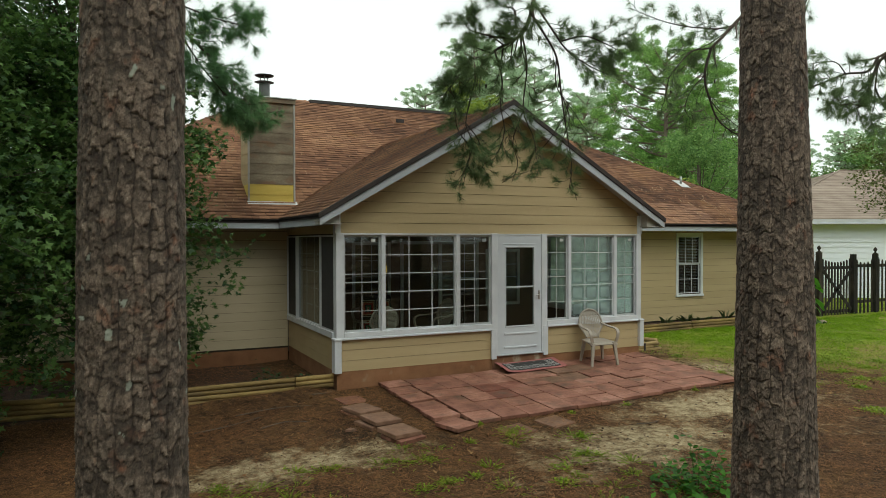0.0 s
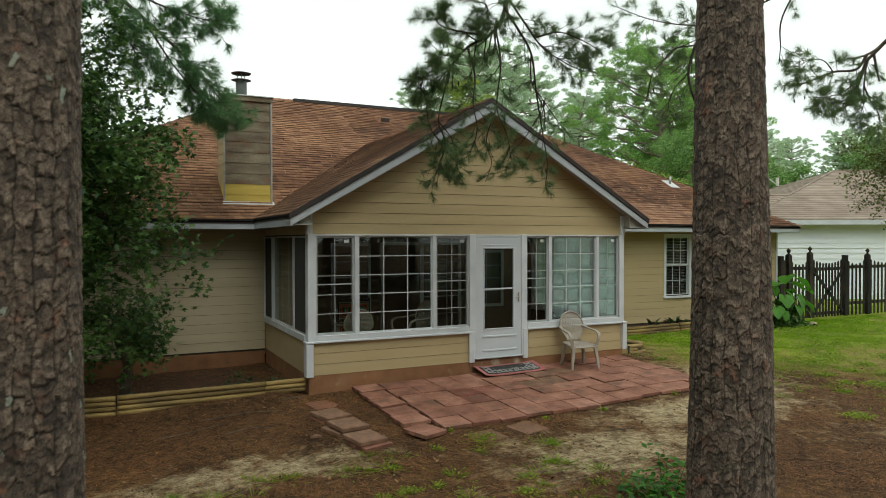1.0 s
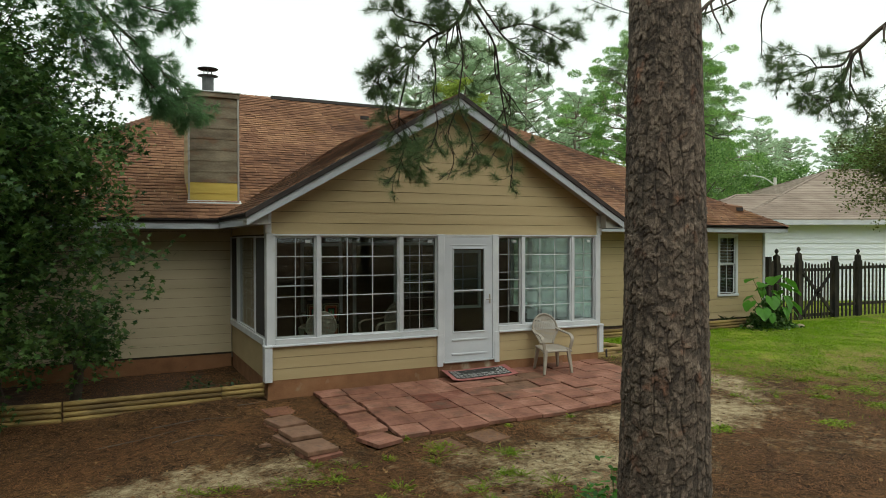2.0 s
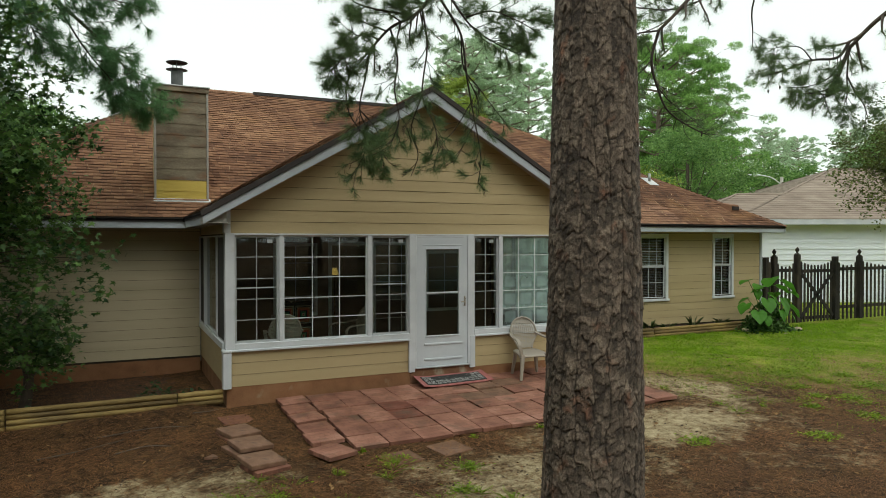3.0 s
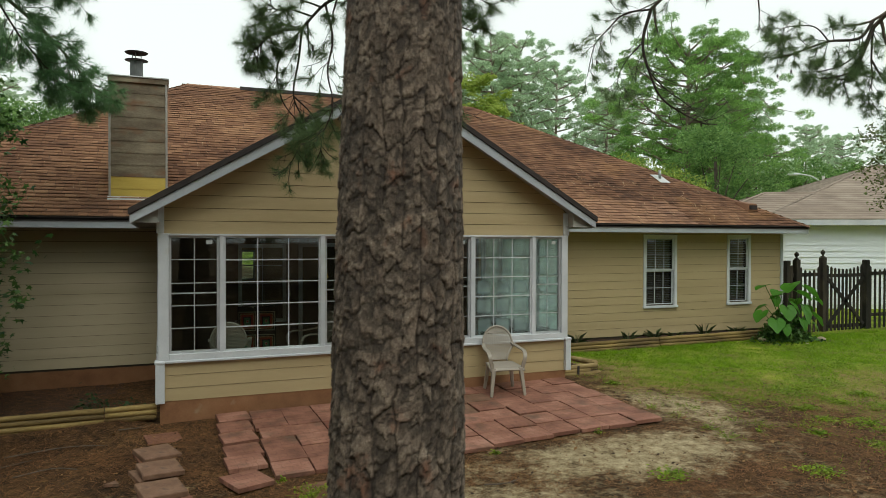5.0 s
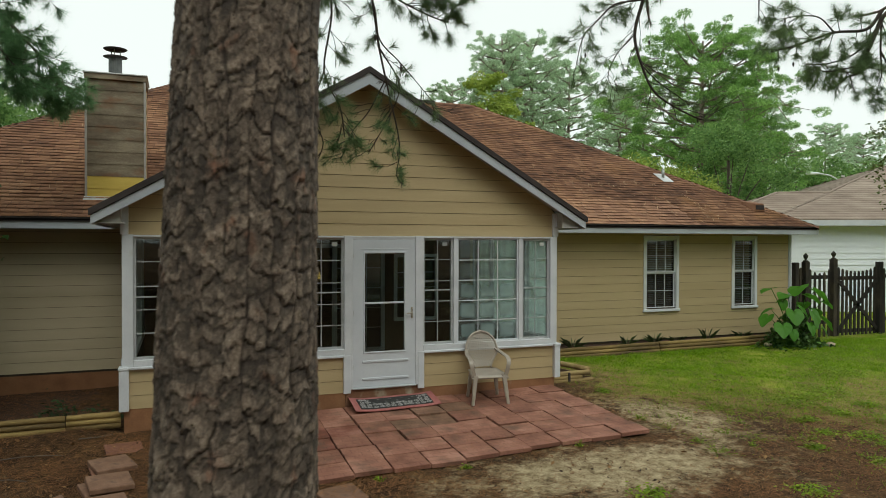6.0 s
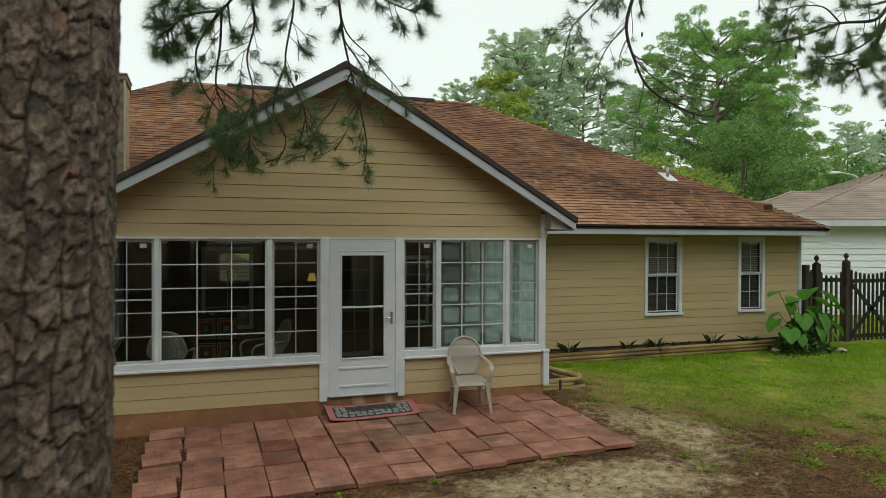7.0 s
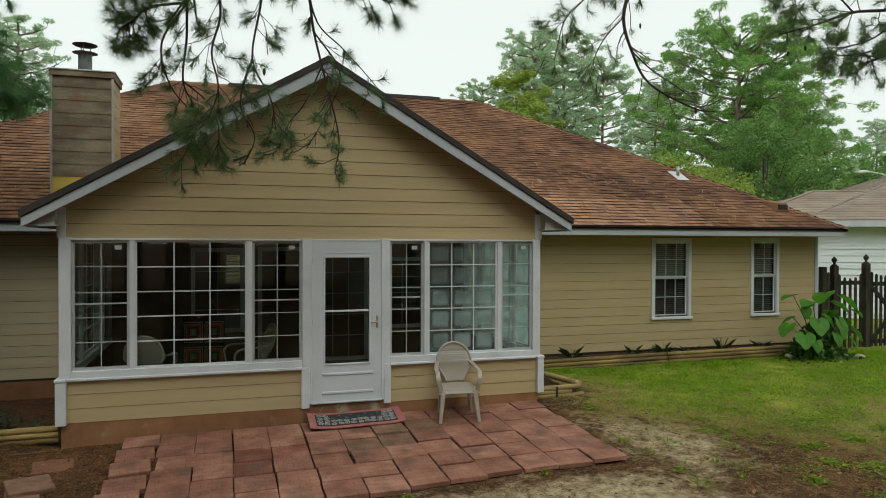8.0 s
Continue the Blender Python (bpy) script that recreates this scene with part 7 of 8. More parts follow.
for path, r0, r1, n, reach, droop, per, bare in [
    ([(7.05, -0.85, 5.90), (6.94, -0.8, 5.39), (7.07, -0.8, 4.95), (7.35, -0.8, 4.53), (8.07, -0.8, 4.24), (8.42, -0.8, 4.22)], 0.028, 0.008, 18, 0.50, 0.7, 2, 0.88),
    ([(7.05, -0.85, 5.90), (6.60, -0.8, 5.79), (6.30, -0.8, 5.52), (6.06, -0.8, 5.25), (5.93, -0.8, 4.77)], 0.016, 0.005, 13, 0.40, 0.6, 3, 0.35),
    ([(6.94, -0.8, 5.39), (6.70, -0.7, 5.10), (6.55, -0.7, 4.75), (6.75, -0.7, 4.50)], 0.010, 0.004, 11, 0.36, 0.6, 3, 0.35),
    ([(7.07, -0.8, 4.95), (7.45, -0.7, 4.75), (7.85, -0.7, 4.55), (8.15, -0.7, 4.38)], 0.012, 0.005, 9, 0.38, 0.7, 2, 0.8),
    ([(8.8, -1.9, 7.3), (8.7, -1.4, 6.5), (8.9, -1.2, 6.0), (9.0, -1.1, 5.75)], 0.02, 0.006, 4, 0.40, 0.5, 3, 0.2),
    ([(11.53, -1.2, 6.05), (11.18, -1.2, 5.41), (11.06, -1.2, 5.13), (10.60, -1.2, 4.95)], 0.040, 0.012, 12, 0.40, 0.3, 4, 0.05),
    ([(11.53, -1.2, 6.17), (11.18, -1.2, 5.82), (10.46, -1.2, 5.69), (9.76, -1.2, 5.44), (9.15, -1.2, 5.25)], 0.032, 0.009, 18, 0.42, 0.3, 4, 0.05),
    ([(10.46, -1.2, 5.69), (10.0, -1.3, 5.85), (9.5, -1.3, 5.80), (9.25, -1.3, 5.72)], 0.014, 0.005, 13, 0.45, 0.3, 4, 0.0),
    ([(11.18, -1.2, 5.41), (10.75, -1.3, 5.15), (10.2, -1.3, 5.02), (9.9, -1.3, 5.05)], 0.016, 0.006, 13, 0.38, 0.4, 4, 0.0),
    ([(11.53, -1.2, 6.1), (11.9, -0.9, 5.6), (12.2, -0.7, 5.3), (12.2, -0.6, 5.0)], 0.02, 0.006, 16, 0.5, 0.5, 4, 0.05),
    ([(8.8, -1.6, 7.0), (7.72, -0.8, 6.43), (6.83, -0.8, 6.26), (6.00, -0.8, 6.25), (5.14, -0.8, 6.38)], 0.020, 0.005, 26, 0.42, 0.4, 3, 0.05),
    ([(7.72, -0.8, 6.43), (7.2, -0.7, 6.05), (6.75, -0.6, 5.85), (6.40, -0.6, 5.70)], 0.012, 0.005, 13, 0.36, 0.5, 3, 0.15),
    ([(11.53, -1.2, 6.0), (11.0, -1.2, 5.45), (10.4, -1.2, 5.2), (9.85, -1.2, 5.12)], 0.018, 0.006, 15, 0.40, 0.4, 4, 0.05),
    ([(11.9, -0.9, 5.6), (12.6, -0.6, 5.4), (13.2, -0.4, 5.2), (13.5, -0.3, 4.9)], 0.02, 0.006, 16, 0.5, 0.5, 4, 0.05),
]:
    lawn_pine.limb(path, r0, r1, int(n * 1.3), reach, droop, per + 1, bare)
crown_top(lawn_pine, 12.3, -5.6, 9.2, 15.4, 12, 7)
lawn_pine.cones([(9.3, -1.2, 5.0), (9.6, -1.2, 5.1), (8.1, -0.8, 4.2), (7.2, -0.8, 5.3), (6.1, -0.8, 5.0), (9.9, -1.2, 5.0)])
lawn_pine.finish(NEEDLE, per=64, length=0.165, width=0.0030)

# the pine beside the chimney, with dense bright needles
side_pine = Pine("pine", "pine with dense bright drooping needles beside the chimney", (-5.9, 1.2, 0), 51)
bark_trunk(side_pine.root, lambda z: (-5.9 + 0.0 * z, 1.2 + 0.0 * z), lambda z: np.maximum(0.04, 0.24 - 0.014 * z), np.arange(-0.5, 15, 0.11), 60, 14, "trunk of plated bark")
for path, r0, r1, n, reach, droop, per, bare in [
    ([(-5.9, 1.2, 7.6), (-4.0, 1.6, 7.2), (-2.7, 1.8, 6.3), (-1.75, 1.9, 5.55), (-1.22, 1.9, 5.0), (-0.80, 1.9, 4.45)], 0.05, 0.008, 44, 0.55, 0.8, 4, 0.0),
    ([(-2.9, 1.8, 6.5), (-2.2, 1.6, 6.15), (-1.6, 1.5, 5.95), (-1.0, 1.5, 5.85)], 0.02, 0.006, 20, 0.5, 0.5, 4, 0.0),
    ([(-2.2, 1.8, 5.9), (-1.8, 1.6, 5.2), (-1.5, 1.5, 4.8), (-1.25, 1.5, 4.5)], 0.016, 0.006, 18, 0.5, 0.8, 4, 0.0),
    ([(-3.6, 1.7, 7.0), (-3.0, 1.2, 6.3), (-2.6, 0.9, 5.6), (-2.3, 0.8, 5.0)], 0.02, 0.006, 24, 0.55, 0.8, 4, 0.0),
    ([(-5.9, 1.2, 6.2), (-4.6, 1.0, 5.8), (-3.6, 1.0, 5.1), (-2.9, 1.1, 4.4)], 0.03, 0.007, 26, 0.55, 0.7, 4, 0.0),
]:
    side_pine.limb(path, r0, r1, int(n * 2.4), reach, droop, per, bare, 0.15)
crown_top(side_pine, -5.9, 1.2, 9.4, 14.5, 7, 9)
side_pine.finish(NEEDLE_LEFT, per=60, length=0.19, sag=0.9)


# ---- broadleaf trees in the yard ----
def branchy_tree(name, label, base, height, crown, leaf, size, shape, material, seed, twigs, per, group="", lean=0.0):
    """A tapered trunk, forked limbs, and leaves along drooping twigs inside an uneven crown.
    crown: centre and half-axes."""
    rng = np.random.default_rng(seed)
    root = thing(name, label, "tree", group)
    cx, cy, cz, rx, ry, rz = crown
    bm = bmesh.new()
    trunk = smooth_path([base, (base[0] + 0.08, base[1] - 0.05, base[2] + height * 0.4), (base[0] - 0.1, base[1] + 0.05, base[2] + height * 0.75), (base[0], base[1], base[2] + height)], 6)
    tube(bm, trunk, [0.085 - 0.07 * i / (len(trunk) - 1) for i in range(len(trunk))], 10)
    part("trunk", bm, LIMB, root, smooth=True)
    bm = bmesh.new()
    spots = []
    for k in range(twigs):
        while True:
            q = rng.uniform(-1, 1, 3)
            if 0.30 < np.linalg.norm(q) < 1:
                break
        lump = 0.80 + 0.28 * math.sin(5 * math.atan2(q[1], q[0]) + 3.5 * q[2] * 2) + 0.10 * rng.normal()
        taper = 1 - 0.42 * max(0.0, q[2]) - 0.25 * max(0.0, -q[2] - 0.5)
        p = Vector((cx + lean * max(0.0, q[2]) + q[0] * rx * lump * taper, cy + q[1] * ry * lump, cz + q[2] * rz * min(lump, 1.0)))
        i = int(np.clip((p.z - base[2]) / height * 0.75 * len(trunk), 1, len(trunk) - 1))
        s = trunk[i]
        if k % 3 == 0:
            mid = s.lerp(p, 0.5) + Vector((0, 0, 0.15))
            tube(bm, [s, mid, p], [0.016, 0.009, 0.004], 5, False)
        d = (p - s).normalized()
        d = (d + Vector(rng.normal(size=3)) * 0.5 + Vector((0, 0, -0.35))).normalized()
        e = p + d * rng.uniform(0.25, 0.55)
        tube(bm, [p, e], [0.004, 0.002], 4, False)
        for _ in range(per):
            f = rng.random()
            spots.append(np.array(p.lerp(e, f)) + rng.normal(size=3) * 0.09)
    part("branchwork", bm, LIMB, root, "", "stuff")
    leaves(leaf, spots, size, shape, material, root, rng, 0.5, "stuff")
    return root


branchy_tree("sweetgum_tree", "leafy young sweetgum with star-shaped green leaves beside the house", (-3.5, 0.9, -0.2), 7.2, (-3.45, 0.45, 3.45, 1.85, 1.3, 3.4), "leaves", 0.062, STAR, GUM_LEAF, 61, 940, 34, lean=-0.7)
branchy_tree("sweetgum_tree", "low leafy sweetgum sapling in the shade", (-4.9, -0.6, -0.3), 5.0, (-5.15, -0.9, 2.3, 1.9, 1.6, 2.6), "leaves", 0.060, STAR, GUM_LEAF, 62, 760, 34)
branchy_tree("sweetgum_tree", "small shady sweetgum seedling in the planting bed", (-2.55, 1.0, -0.15), 1.5, (-2.5, 0.95, 0.85, 0.55, 0.5, 0.55), "leaves", 0.060, STAR, GUM_LEAF, 64, 60, 22)
branchy_tree("crepe_myrtle", "crepe myrtle with small olive-green leaves over the fence", (18.0, 1.0, 0.0), 5.0, (17.7, 1.3, 4.5, 2.6, 1.2, 1.9), "leaves", 0.078, OVAL, CREPE_LEAF, 63, 520, 28)


# ---- far trees ----
def far_pine(seed, height, spread, label="tall pine far behind the houses", dense=1.0, size=0.24, material=None, low=0.30, limbs=46, puff=0.62, girth=0.26):
    """A tall pine: a domed open crown of separate tiers, each limb ending in dense puffs of needles that stand up and outwards."""
    rng = np.random.default_rng(seed)
    root = thing("pine_tree", label, "tree", "far trees")
    bm = bmesh.new()
    lean = rng.normal(0, 0.25, 2)
    tube(bm, [(0, 0, -0.5), (lean[0] * 0.5, lean[1] * 0.5, height * 0.5), (lean[0], lean[1], height * 0.95)], [girth, girth * 0.72, 0.05], 9)
    part("trunk", bm, FAR_BARK, root, smooth=True)
    bm = bmesh.new()
    spots, ways = [], []
    for k in range(limbs):
        t = (k + rng.random()) / limbs
        z = height * (low + (0.93 - low) * t)
        a = 2.4 * k + rng.uniform(-0.5, 0.5)
        ln = spread * math.sqrt(max(0.05, 1 - ((t - 0.30) / 0.76) ** 2)) * rng.uniform(0.62, 1.05)
        rise = ln * (0.10 + 0.42 * t) * rng.uniform(0.6, 1.3)
        p0 = Vector((lean[0] * z / height, lean[1] * z / height, z))
        p1 = p0 + Vector((math.cos(a) * ln, math.sin(a) * ln, rise))
        mid = p0.lerp(p1, 0.5) + Vector((0, 0, -0.06 * ln))
        tube(bm, [p0, mid, p1], [0.075, 0.05, 0.016], 5, False)
        for c in range(4 + int(ln * 1.5)):
            f = 0.42 + 0.62 * rng.random() ** 0.8
            base = p0.lerp(mid, f * 2) if f < 0.5 else mid.lerp(p1, f * 2 - 1)
            off = Vector(rng.normal(size=3) * (0.24 * ln, 0.24 * ln, 0.13 * ln)) * (0.4 + 0.5 * f)
            q = base + off + Vector((0, 0, 0.15))
            tube(bm, [base, q], [0.022, 0.012], 4, False)
            r = puff * rng.uniform(0.6, 1.15)
            m = int(190 * r * r / 0.30 * dense)
            e = unit(rng.normal(size=(m, 3)) * (1, 1, 0.8) + (0, 0, 0.30))
            spots.append(np.array(q) + e * (r, r, r * 0.60) * rng.uniform(0.45, 1.0, (m, 1)))
            ways.append(e)
    part("branchwork", bm, FAR_BARK, root, "", "stuff")
    c, d = np.concatenate(spots), np.concatenate(ways)
    d = unit(d + rng.normal(size=d.shape) * 0.75)
    n = len(c)
    s = perp(d, rng) * size * 0.17
    ln = d * size * rng.uniform(0.7, 1.2, (n, 1))
    v = np.stack([c - ln * 0.4 - s, c - ln * 0.4 + s, c + ln * 0.6], 1).reshape(-1, 3)
    soup("needles", v, np.arange(3 * n).reshape(n, 3), material or FAR_PINE, root, "", "stuff")
    return root


def far_broadleaf(seed, height, spread, material=FAR_BROAD, label="leafy broadleaf tree far behind the houses", per=160, size=0.17):
    rng = np.random.default_rng(seed)
    root = thing("tree", label, "tree", "far trees")
    bm = bmesh.new()
    tube(bm, [(0, 0, -0.5), (0.1, 0, height * 0.35), (0, 0.1, height * 0.85)], [0.25, 0.18, 0.04], 9)
    part("trunk", bm, LIMB, root, smooth=True)
    spots = []
    bm = bmesh.new()
    for k in range(130):
        q = unit(rng.normal(size=3)) * rng.uniform(0.45, 1.0) ** 0.6
        lump = 1 + 0.20 * math.sin(4 * math.atan2(q[1], q[0]) + 6 * q[2] + seed)
        c = np.array([q[0] * spread * lump, q[1] * spread * lump, height * 0.58 + q[2] * height * 0.42])
        if k % 6 == 0:
            tube(bm, [(0, 0, height * 0.35), tuple(c * 0.5 + np.array([0, 0, height * 0.2])), tuple(c)], [0.05, 0.03, 0.010], 5, False)
        r = spread * rng.uniform(0.14, 0.27)
        spots.append(c + unit(rng.normal(size=(per, 3))) * rng.random((per, 1)) ** 0.4 * (r, r, r * 0.75))
    part("branchwork", bm, LIMB, root, "", "stuff")
    leaves("leaves", np.concatenate(spots), size, RHOMB * (0.9, 1.0), material, root, rng, 0.3)
    return root


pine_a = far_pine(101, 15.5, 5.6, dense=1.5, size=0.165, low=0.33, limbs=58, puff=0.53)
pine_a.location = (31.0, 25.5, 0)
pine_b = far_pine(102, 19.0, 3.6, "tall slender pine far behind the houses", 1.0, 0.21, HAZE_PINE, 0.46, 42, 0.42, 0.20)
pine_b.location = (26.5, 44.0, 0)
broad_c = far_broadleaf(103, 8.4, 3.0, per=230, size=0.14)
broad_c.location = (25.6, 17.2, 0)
bush = far_broadleaf(104, 5.6, 2.6, FAR_LIGHT, "yellow-green leafy shrub behind the roof", 190, 0.13)
bush.location = (22.0, 19.5, 0)
bush.scale = (1.2, 1.2, 1.2)
small_leaf = far_broadleaf(106, 13.6, 2.3, FAR_LIGHT, "slim yellow-green tree behind the roof ridge", 80, 0.24)
small_leaf.location = (20.9, 35.0, 0)
small_leaf.scale = (1.3, 1.3, 1.04)


def place(ob, x, y, turn, size=1.0, z=0.0):
    o = copy_thing(ob, pose(x, y, z, 0, 0, turn))
    o.scale = (size, size, size)
    return o


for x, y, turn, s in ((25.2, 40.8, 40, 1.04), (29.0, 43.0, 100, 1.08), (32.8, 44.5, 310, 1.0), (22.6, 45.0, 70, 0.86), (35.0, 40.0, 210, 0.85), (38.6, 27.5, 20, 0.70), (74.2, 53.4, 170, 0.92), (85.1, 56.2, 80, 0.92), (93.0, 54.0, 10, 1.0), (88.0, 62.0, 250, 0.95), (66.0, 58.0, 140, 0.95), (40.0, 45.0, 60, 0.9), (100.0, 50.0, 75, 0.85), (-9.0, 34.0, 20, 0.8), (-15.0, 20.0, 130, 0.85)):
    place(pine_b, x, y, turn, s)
for x, y, turn, s in ((36.5, 28.5, 200, 0.80),):
    place(pine_a, x, y, turn, s)
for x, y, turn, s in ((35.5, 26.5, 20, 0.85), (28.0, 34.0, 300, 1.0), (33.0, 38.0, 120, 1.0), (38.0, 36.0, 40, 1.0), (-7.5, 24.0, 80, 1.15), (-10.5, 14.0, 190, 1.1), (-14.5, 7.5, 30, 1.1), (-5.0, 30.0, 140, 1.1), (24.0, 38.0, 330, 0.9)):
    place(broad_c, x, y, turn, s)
for x, y, turn, s in ((22.0, 16.1, 170, 1.0), (24.1, 12.1, 90, 0.62), (18.5, 24.0, 250, 0.9), (28.5, 21.0, 30, 0.75), (56.4, 40.0, 200, 1.18)):
    place(bush, x, y, turn, s)
far_wood = far_broadleaf(107, 12.5, 4.4, FAR_BROAD, "leafy tree beyond the neighbouring roof", 75, 0.33)
far_wood.location = (71.9, 51.1, 0)
for x, y, turn, s in ((80.0, 52.0, 55, 1.0), (76.0, 56.0, 220, 0.95), (84.9, 50.8, 155, 0.95), (97.0, 52.0, 5, 1.5), (90.0, 47.0, 145, 1.3), (66.0, 50.0, 310, 0.95)):
    place(far_wood, x, y, turn, s)
# trees added out of view: they close the yard, darken reflections and cut light
unseen_tree = far_broadleaf(105, 9.5, 3.9, FAR_BROAD, "leafy broadleaf tree at the edge of the yard", 40, 0.38)
unseen_tree.location = (-27.5, -22, 0)
for k in range(16):
    place(unseen_tree, -24 + 3.6 * k, -27 - 2.5 * ((k * 7) % 3), 47 * k, 1.3 if k % 3 else 1.7)
for k in range(6):
    place(unseen_tree, -20 - 1.5 * (k % 2), -24 + 4.6 * k, 61 * k, 1.1)
    # nearer unseen row, added to shade the ground on the left
    place(unseen_tree, -10.5 - 1.2 * (k % 2), -12.5 + 3.0 * k, 37 * k, 0.85)
for k in range(4):
    place(unseen_tree, 29 + 2 * (k % 2), -26 + 4.8 * k, 83 * k, 1.2)


# ---- low plants ----
def heart_leaf(parent, foot, tip, size, turn, pitch, seed):
    """One big heart-shaped leaf on its own bowed stalk."""
    rng = random.Random(seed)
    bm = bmesh.new()
    path = smooth_path([foot, tuple(Vector(foot).lerp(Vector(tip), 0.55) + Vector((0, 0, 0.10))), tip], 5)
    tube(bm, path, [0.014 - 0.007 * i / (len(path) - 1) for i in range(len(path))], 6)
    part("stalk", bm, EAR_LEAF, parent, smooth=True)
    bm = bmesh.new()
    rim = []
    for k in range(25):
        a = 2 * math.pi * k / 24
        r = 0.52 * (1 - 0.62 * math.exp(-((a - math.pi) / 0.30) ** 2)) * (1 + 0.34 * math.exp(-((a) / 0.35) ** 2) + 0.34 * math.exp(-((a - 2 * math.pi) / 0.35) ** 2))
        rim.append((r * math.cos(a) + 0.22, 0.98 * r * math.sin(a)))
    rings = []
    for f in (0.0, 0.35, 0.7, 1.0):
        row = []
        for k in range(24):
            x, y = rim[k][0] * f, rim[k][1] * f
            z = 0.10 * abs(y) - 0.28 * x * x + 0.018 * f * math.sin(6 * k * 2 * math.pi / 24 + seed)
            row.append(bm.verts.new((x * size, y * size, z * size)))
            if f == 0:
                row = row * 24
                break
        rings.append(row)
    for a, b in zip(rings, rings[1:]):
        for k in range(24):
            q = [a[k], b[k], b[(k + 1) % 24], a[(k + 1) % 24]]
            q = list(dict.fromkeys(q))
            if len(q) > 2:
                bm.faces.new(q)
    blade = part("leaf", bm, EAR_LEAF, parent, "broad heart-shaped green leaf", smooth=True)
    blade.matrix_basis = Matrix.Translation(tip) @ pose(0, 0, 0, 0, 0, turn) @ pose(0, 0, 0, rng.uniform(-14, 14), pitch, 0)


ear = thing("elephant_ear_plant", "elephant ear plant with broad green leaves at the house corner", "plant", at=(13.20, 2.12, 0.06))
ear.scale = (0.92, 0.92, 0.95)
ear_leaves = (
    (-0.70, -0.05, 1.42, 0.52, 185, 4), (-0.12, 0.05, 1.26, 0.46, 200, 6), (0.34, 0.05, 1.44, 0.66, 205, 16), (0.40, -0.10, 1.24, 0.56, 335, 20),
    (0.80, 0.0, 1.34, 0.68, 325, 34), (1.00, -0.05, 1.06, 0.48, 345, 20), (-0.28, 0.0, 1.10, 0.34, 260, 66), (-0.22, -0.28, 0.88, 0.56, 245, 44),
    (0.32, -0.34, 0.86, 0.62, 280, 58), (0.82, -0.20, 0.68, 0.58, 330, 40), (-0.90, -0.15, 0.78, 0.50, 190, 32), (-0.66, -0.35, 0.58, 0.54, 230, 36),
    (0.06, -0.20, 0.96, 0.46, 300, 40), (0.60, -0.40, 0.46, 0.38, 300, 50), (-0.42, -0.42, 0.44, 0.38, 250, 52), (0.15, 0.20, 1.16, 0.48, 120, 14),
    (0.62, 0.18, 1.02, 0.46, 30, 18), (-0.48, 0.16, 0.90, 0.42, 150, 20), (0.10, -0.46, 0.58, 0.42, 270, 56), (0.92, 0.10, 0.86, 0.42, 5, 28))
for k, (x, y, z, s, turn, pitch) in enumerate(ear_leaves):
    heart_leaf(ear, (0.1 * math.cos(k * 2.1), 0.1 * math.sin(k * 2.1), 0.0), (0.95 * x, y, 0.95 * z), 0.72 * s, turn, pitch, k)
rng8 = np.random.default_rng(8)
q = rng8.normal(size=(2000, 3)) * (0.34, 0.24, 0.0)
q[:, 2] = np.minimum(np.abs(rng8.normal(size=2000)), 1.6) * 0.46 * np.exp(-(q[:, 0] ** 2 + q[:, 1] ** 2) / 0.25) + 0.03
leaves("undergrowth", q, 0.10, OVAL, GUM_LEAF, ear, rng8, 0.4, label="dark leafy undergrowth round the stalks")


def blade_clump(parent_name, label, x, y, z, n, h, spread, material, seed, width=0.008):
    rng = np.random.default_rng(seed)
    a = rng.uniform(0, 2 * math.pi, n)
    out = np.stack([np.cos(a), np.sin(a), 0 * a], 1)
    base = np.array([x, y, z]) + out * rng.random((n, 1)) * 0.07
    ln = h * rng.uniform(0.25, 1.15, (n, 1))
    sp = spread * rng.uniform(0.0, 1.2, (n, 1))
    mid = base + out * sp * 0.35 + np.array([0, 0, 1]) * ln * 0.68
    tip = base + out * sp * 1.0 + np.array([0, 0, 1]) * ln * 0.95
    s = np.stack([-np.sin(a), np.cos(a), 0 * a], 1) * width * 0.5
    v = np.stack([base - s, base + s, mid + s, tip, mid - s], 1).reshape(-1, 3)
    ob = soup(parent_name, v, np.arange(5 * n).reshape(n, 5), material)
    return tagged(ob, label, "plant", "border tufts" if "tuft" in label else "")


WEED_DARK = leafy("grey_green_blades", (0.07, 0.12, 0.045), (0.24, 0.33, 0.14), 0.4)
for k, x in enumerate((8.05, 9.35, 10.05, 10.62, 11.45, 12.45)):
    blade_clump("border_grass", "dark grassy tuft planted along the house wall", x, 2.72, 0.18, 26, (0.24, 0.21, 0.28, 0.17, 0.27, 0.18)[k], 0.25, WEED_DARK, 200 + k, 0.0028)
blade_clump("border_grass", "dark grassy tuft planted by the porch corner", 6.35, 1.5, 0.1, 60, 0.28, 0.18, SHADE_LEAF, 220)


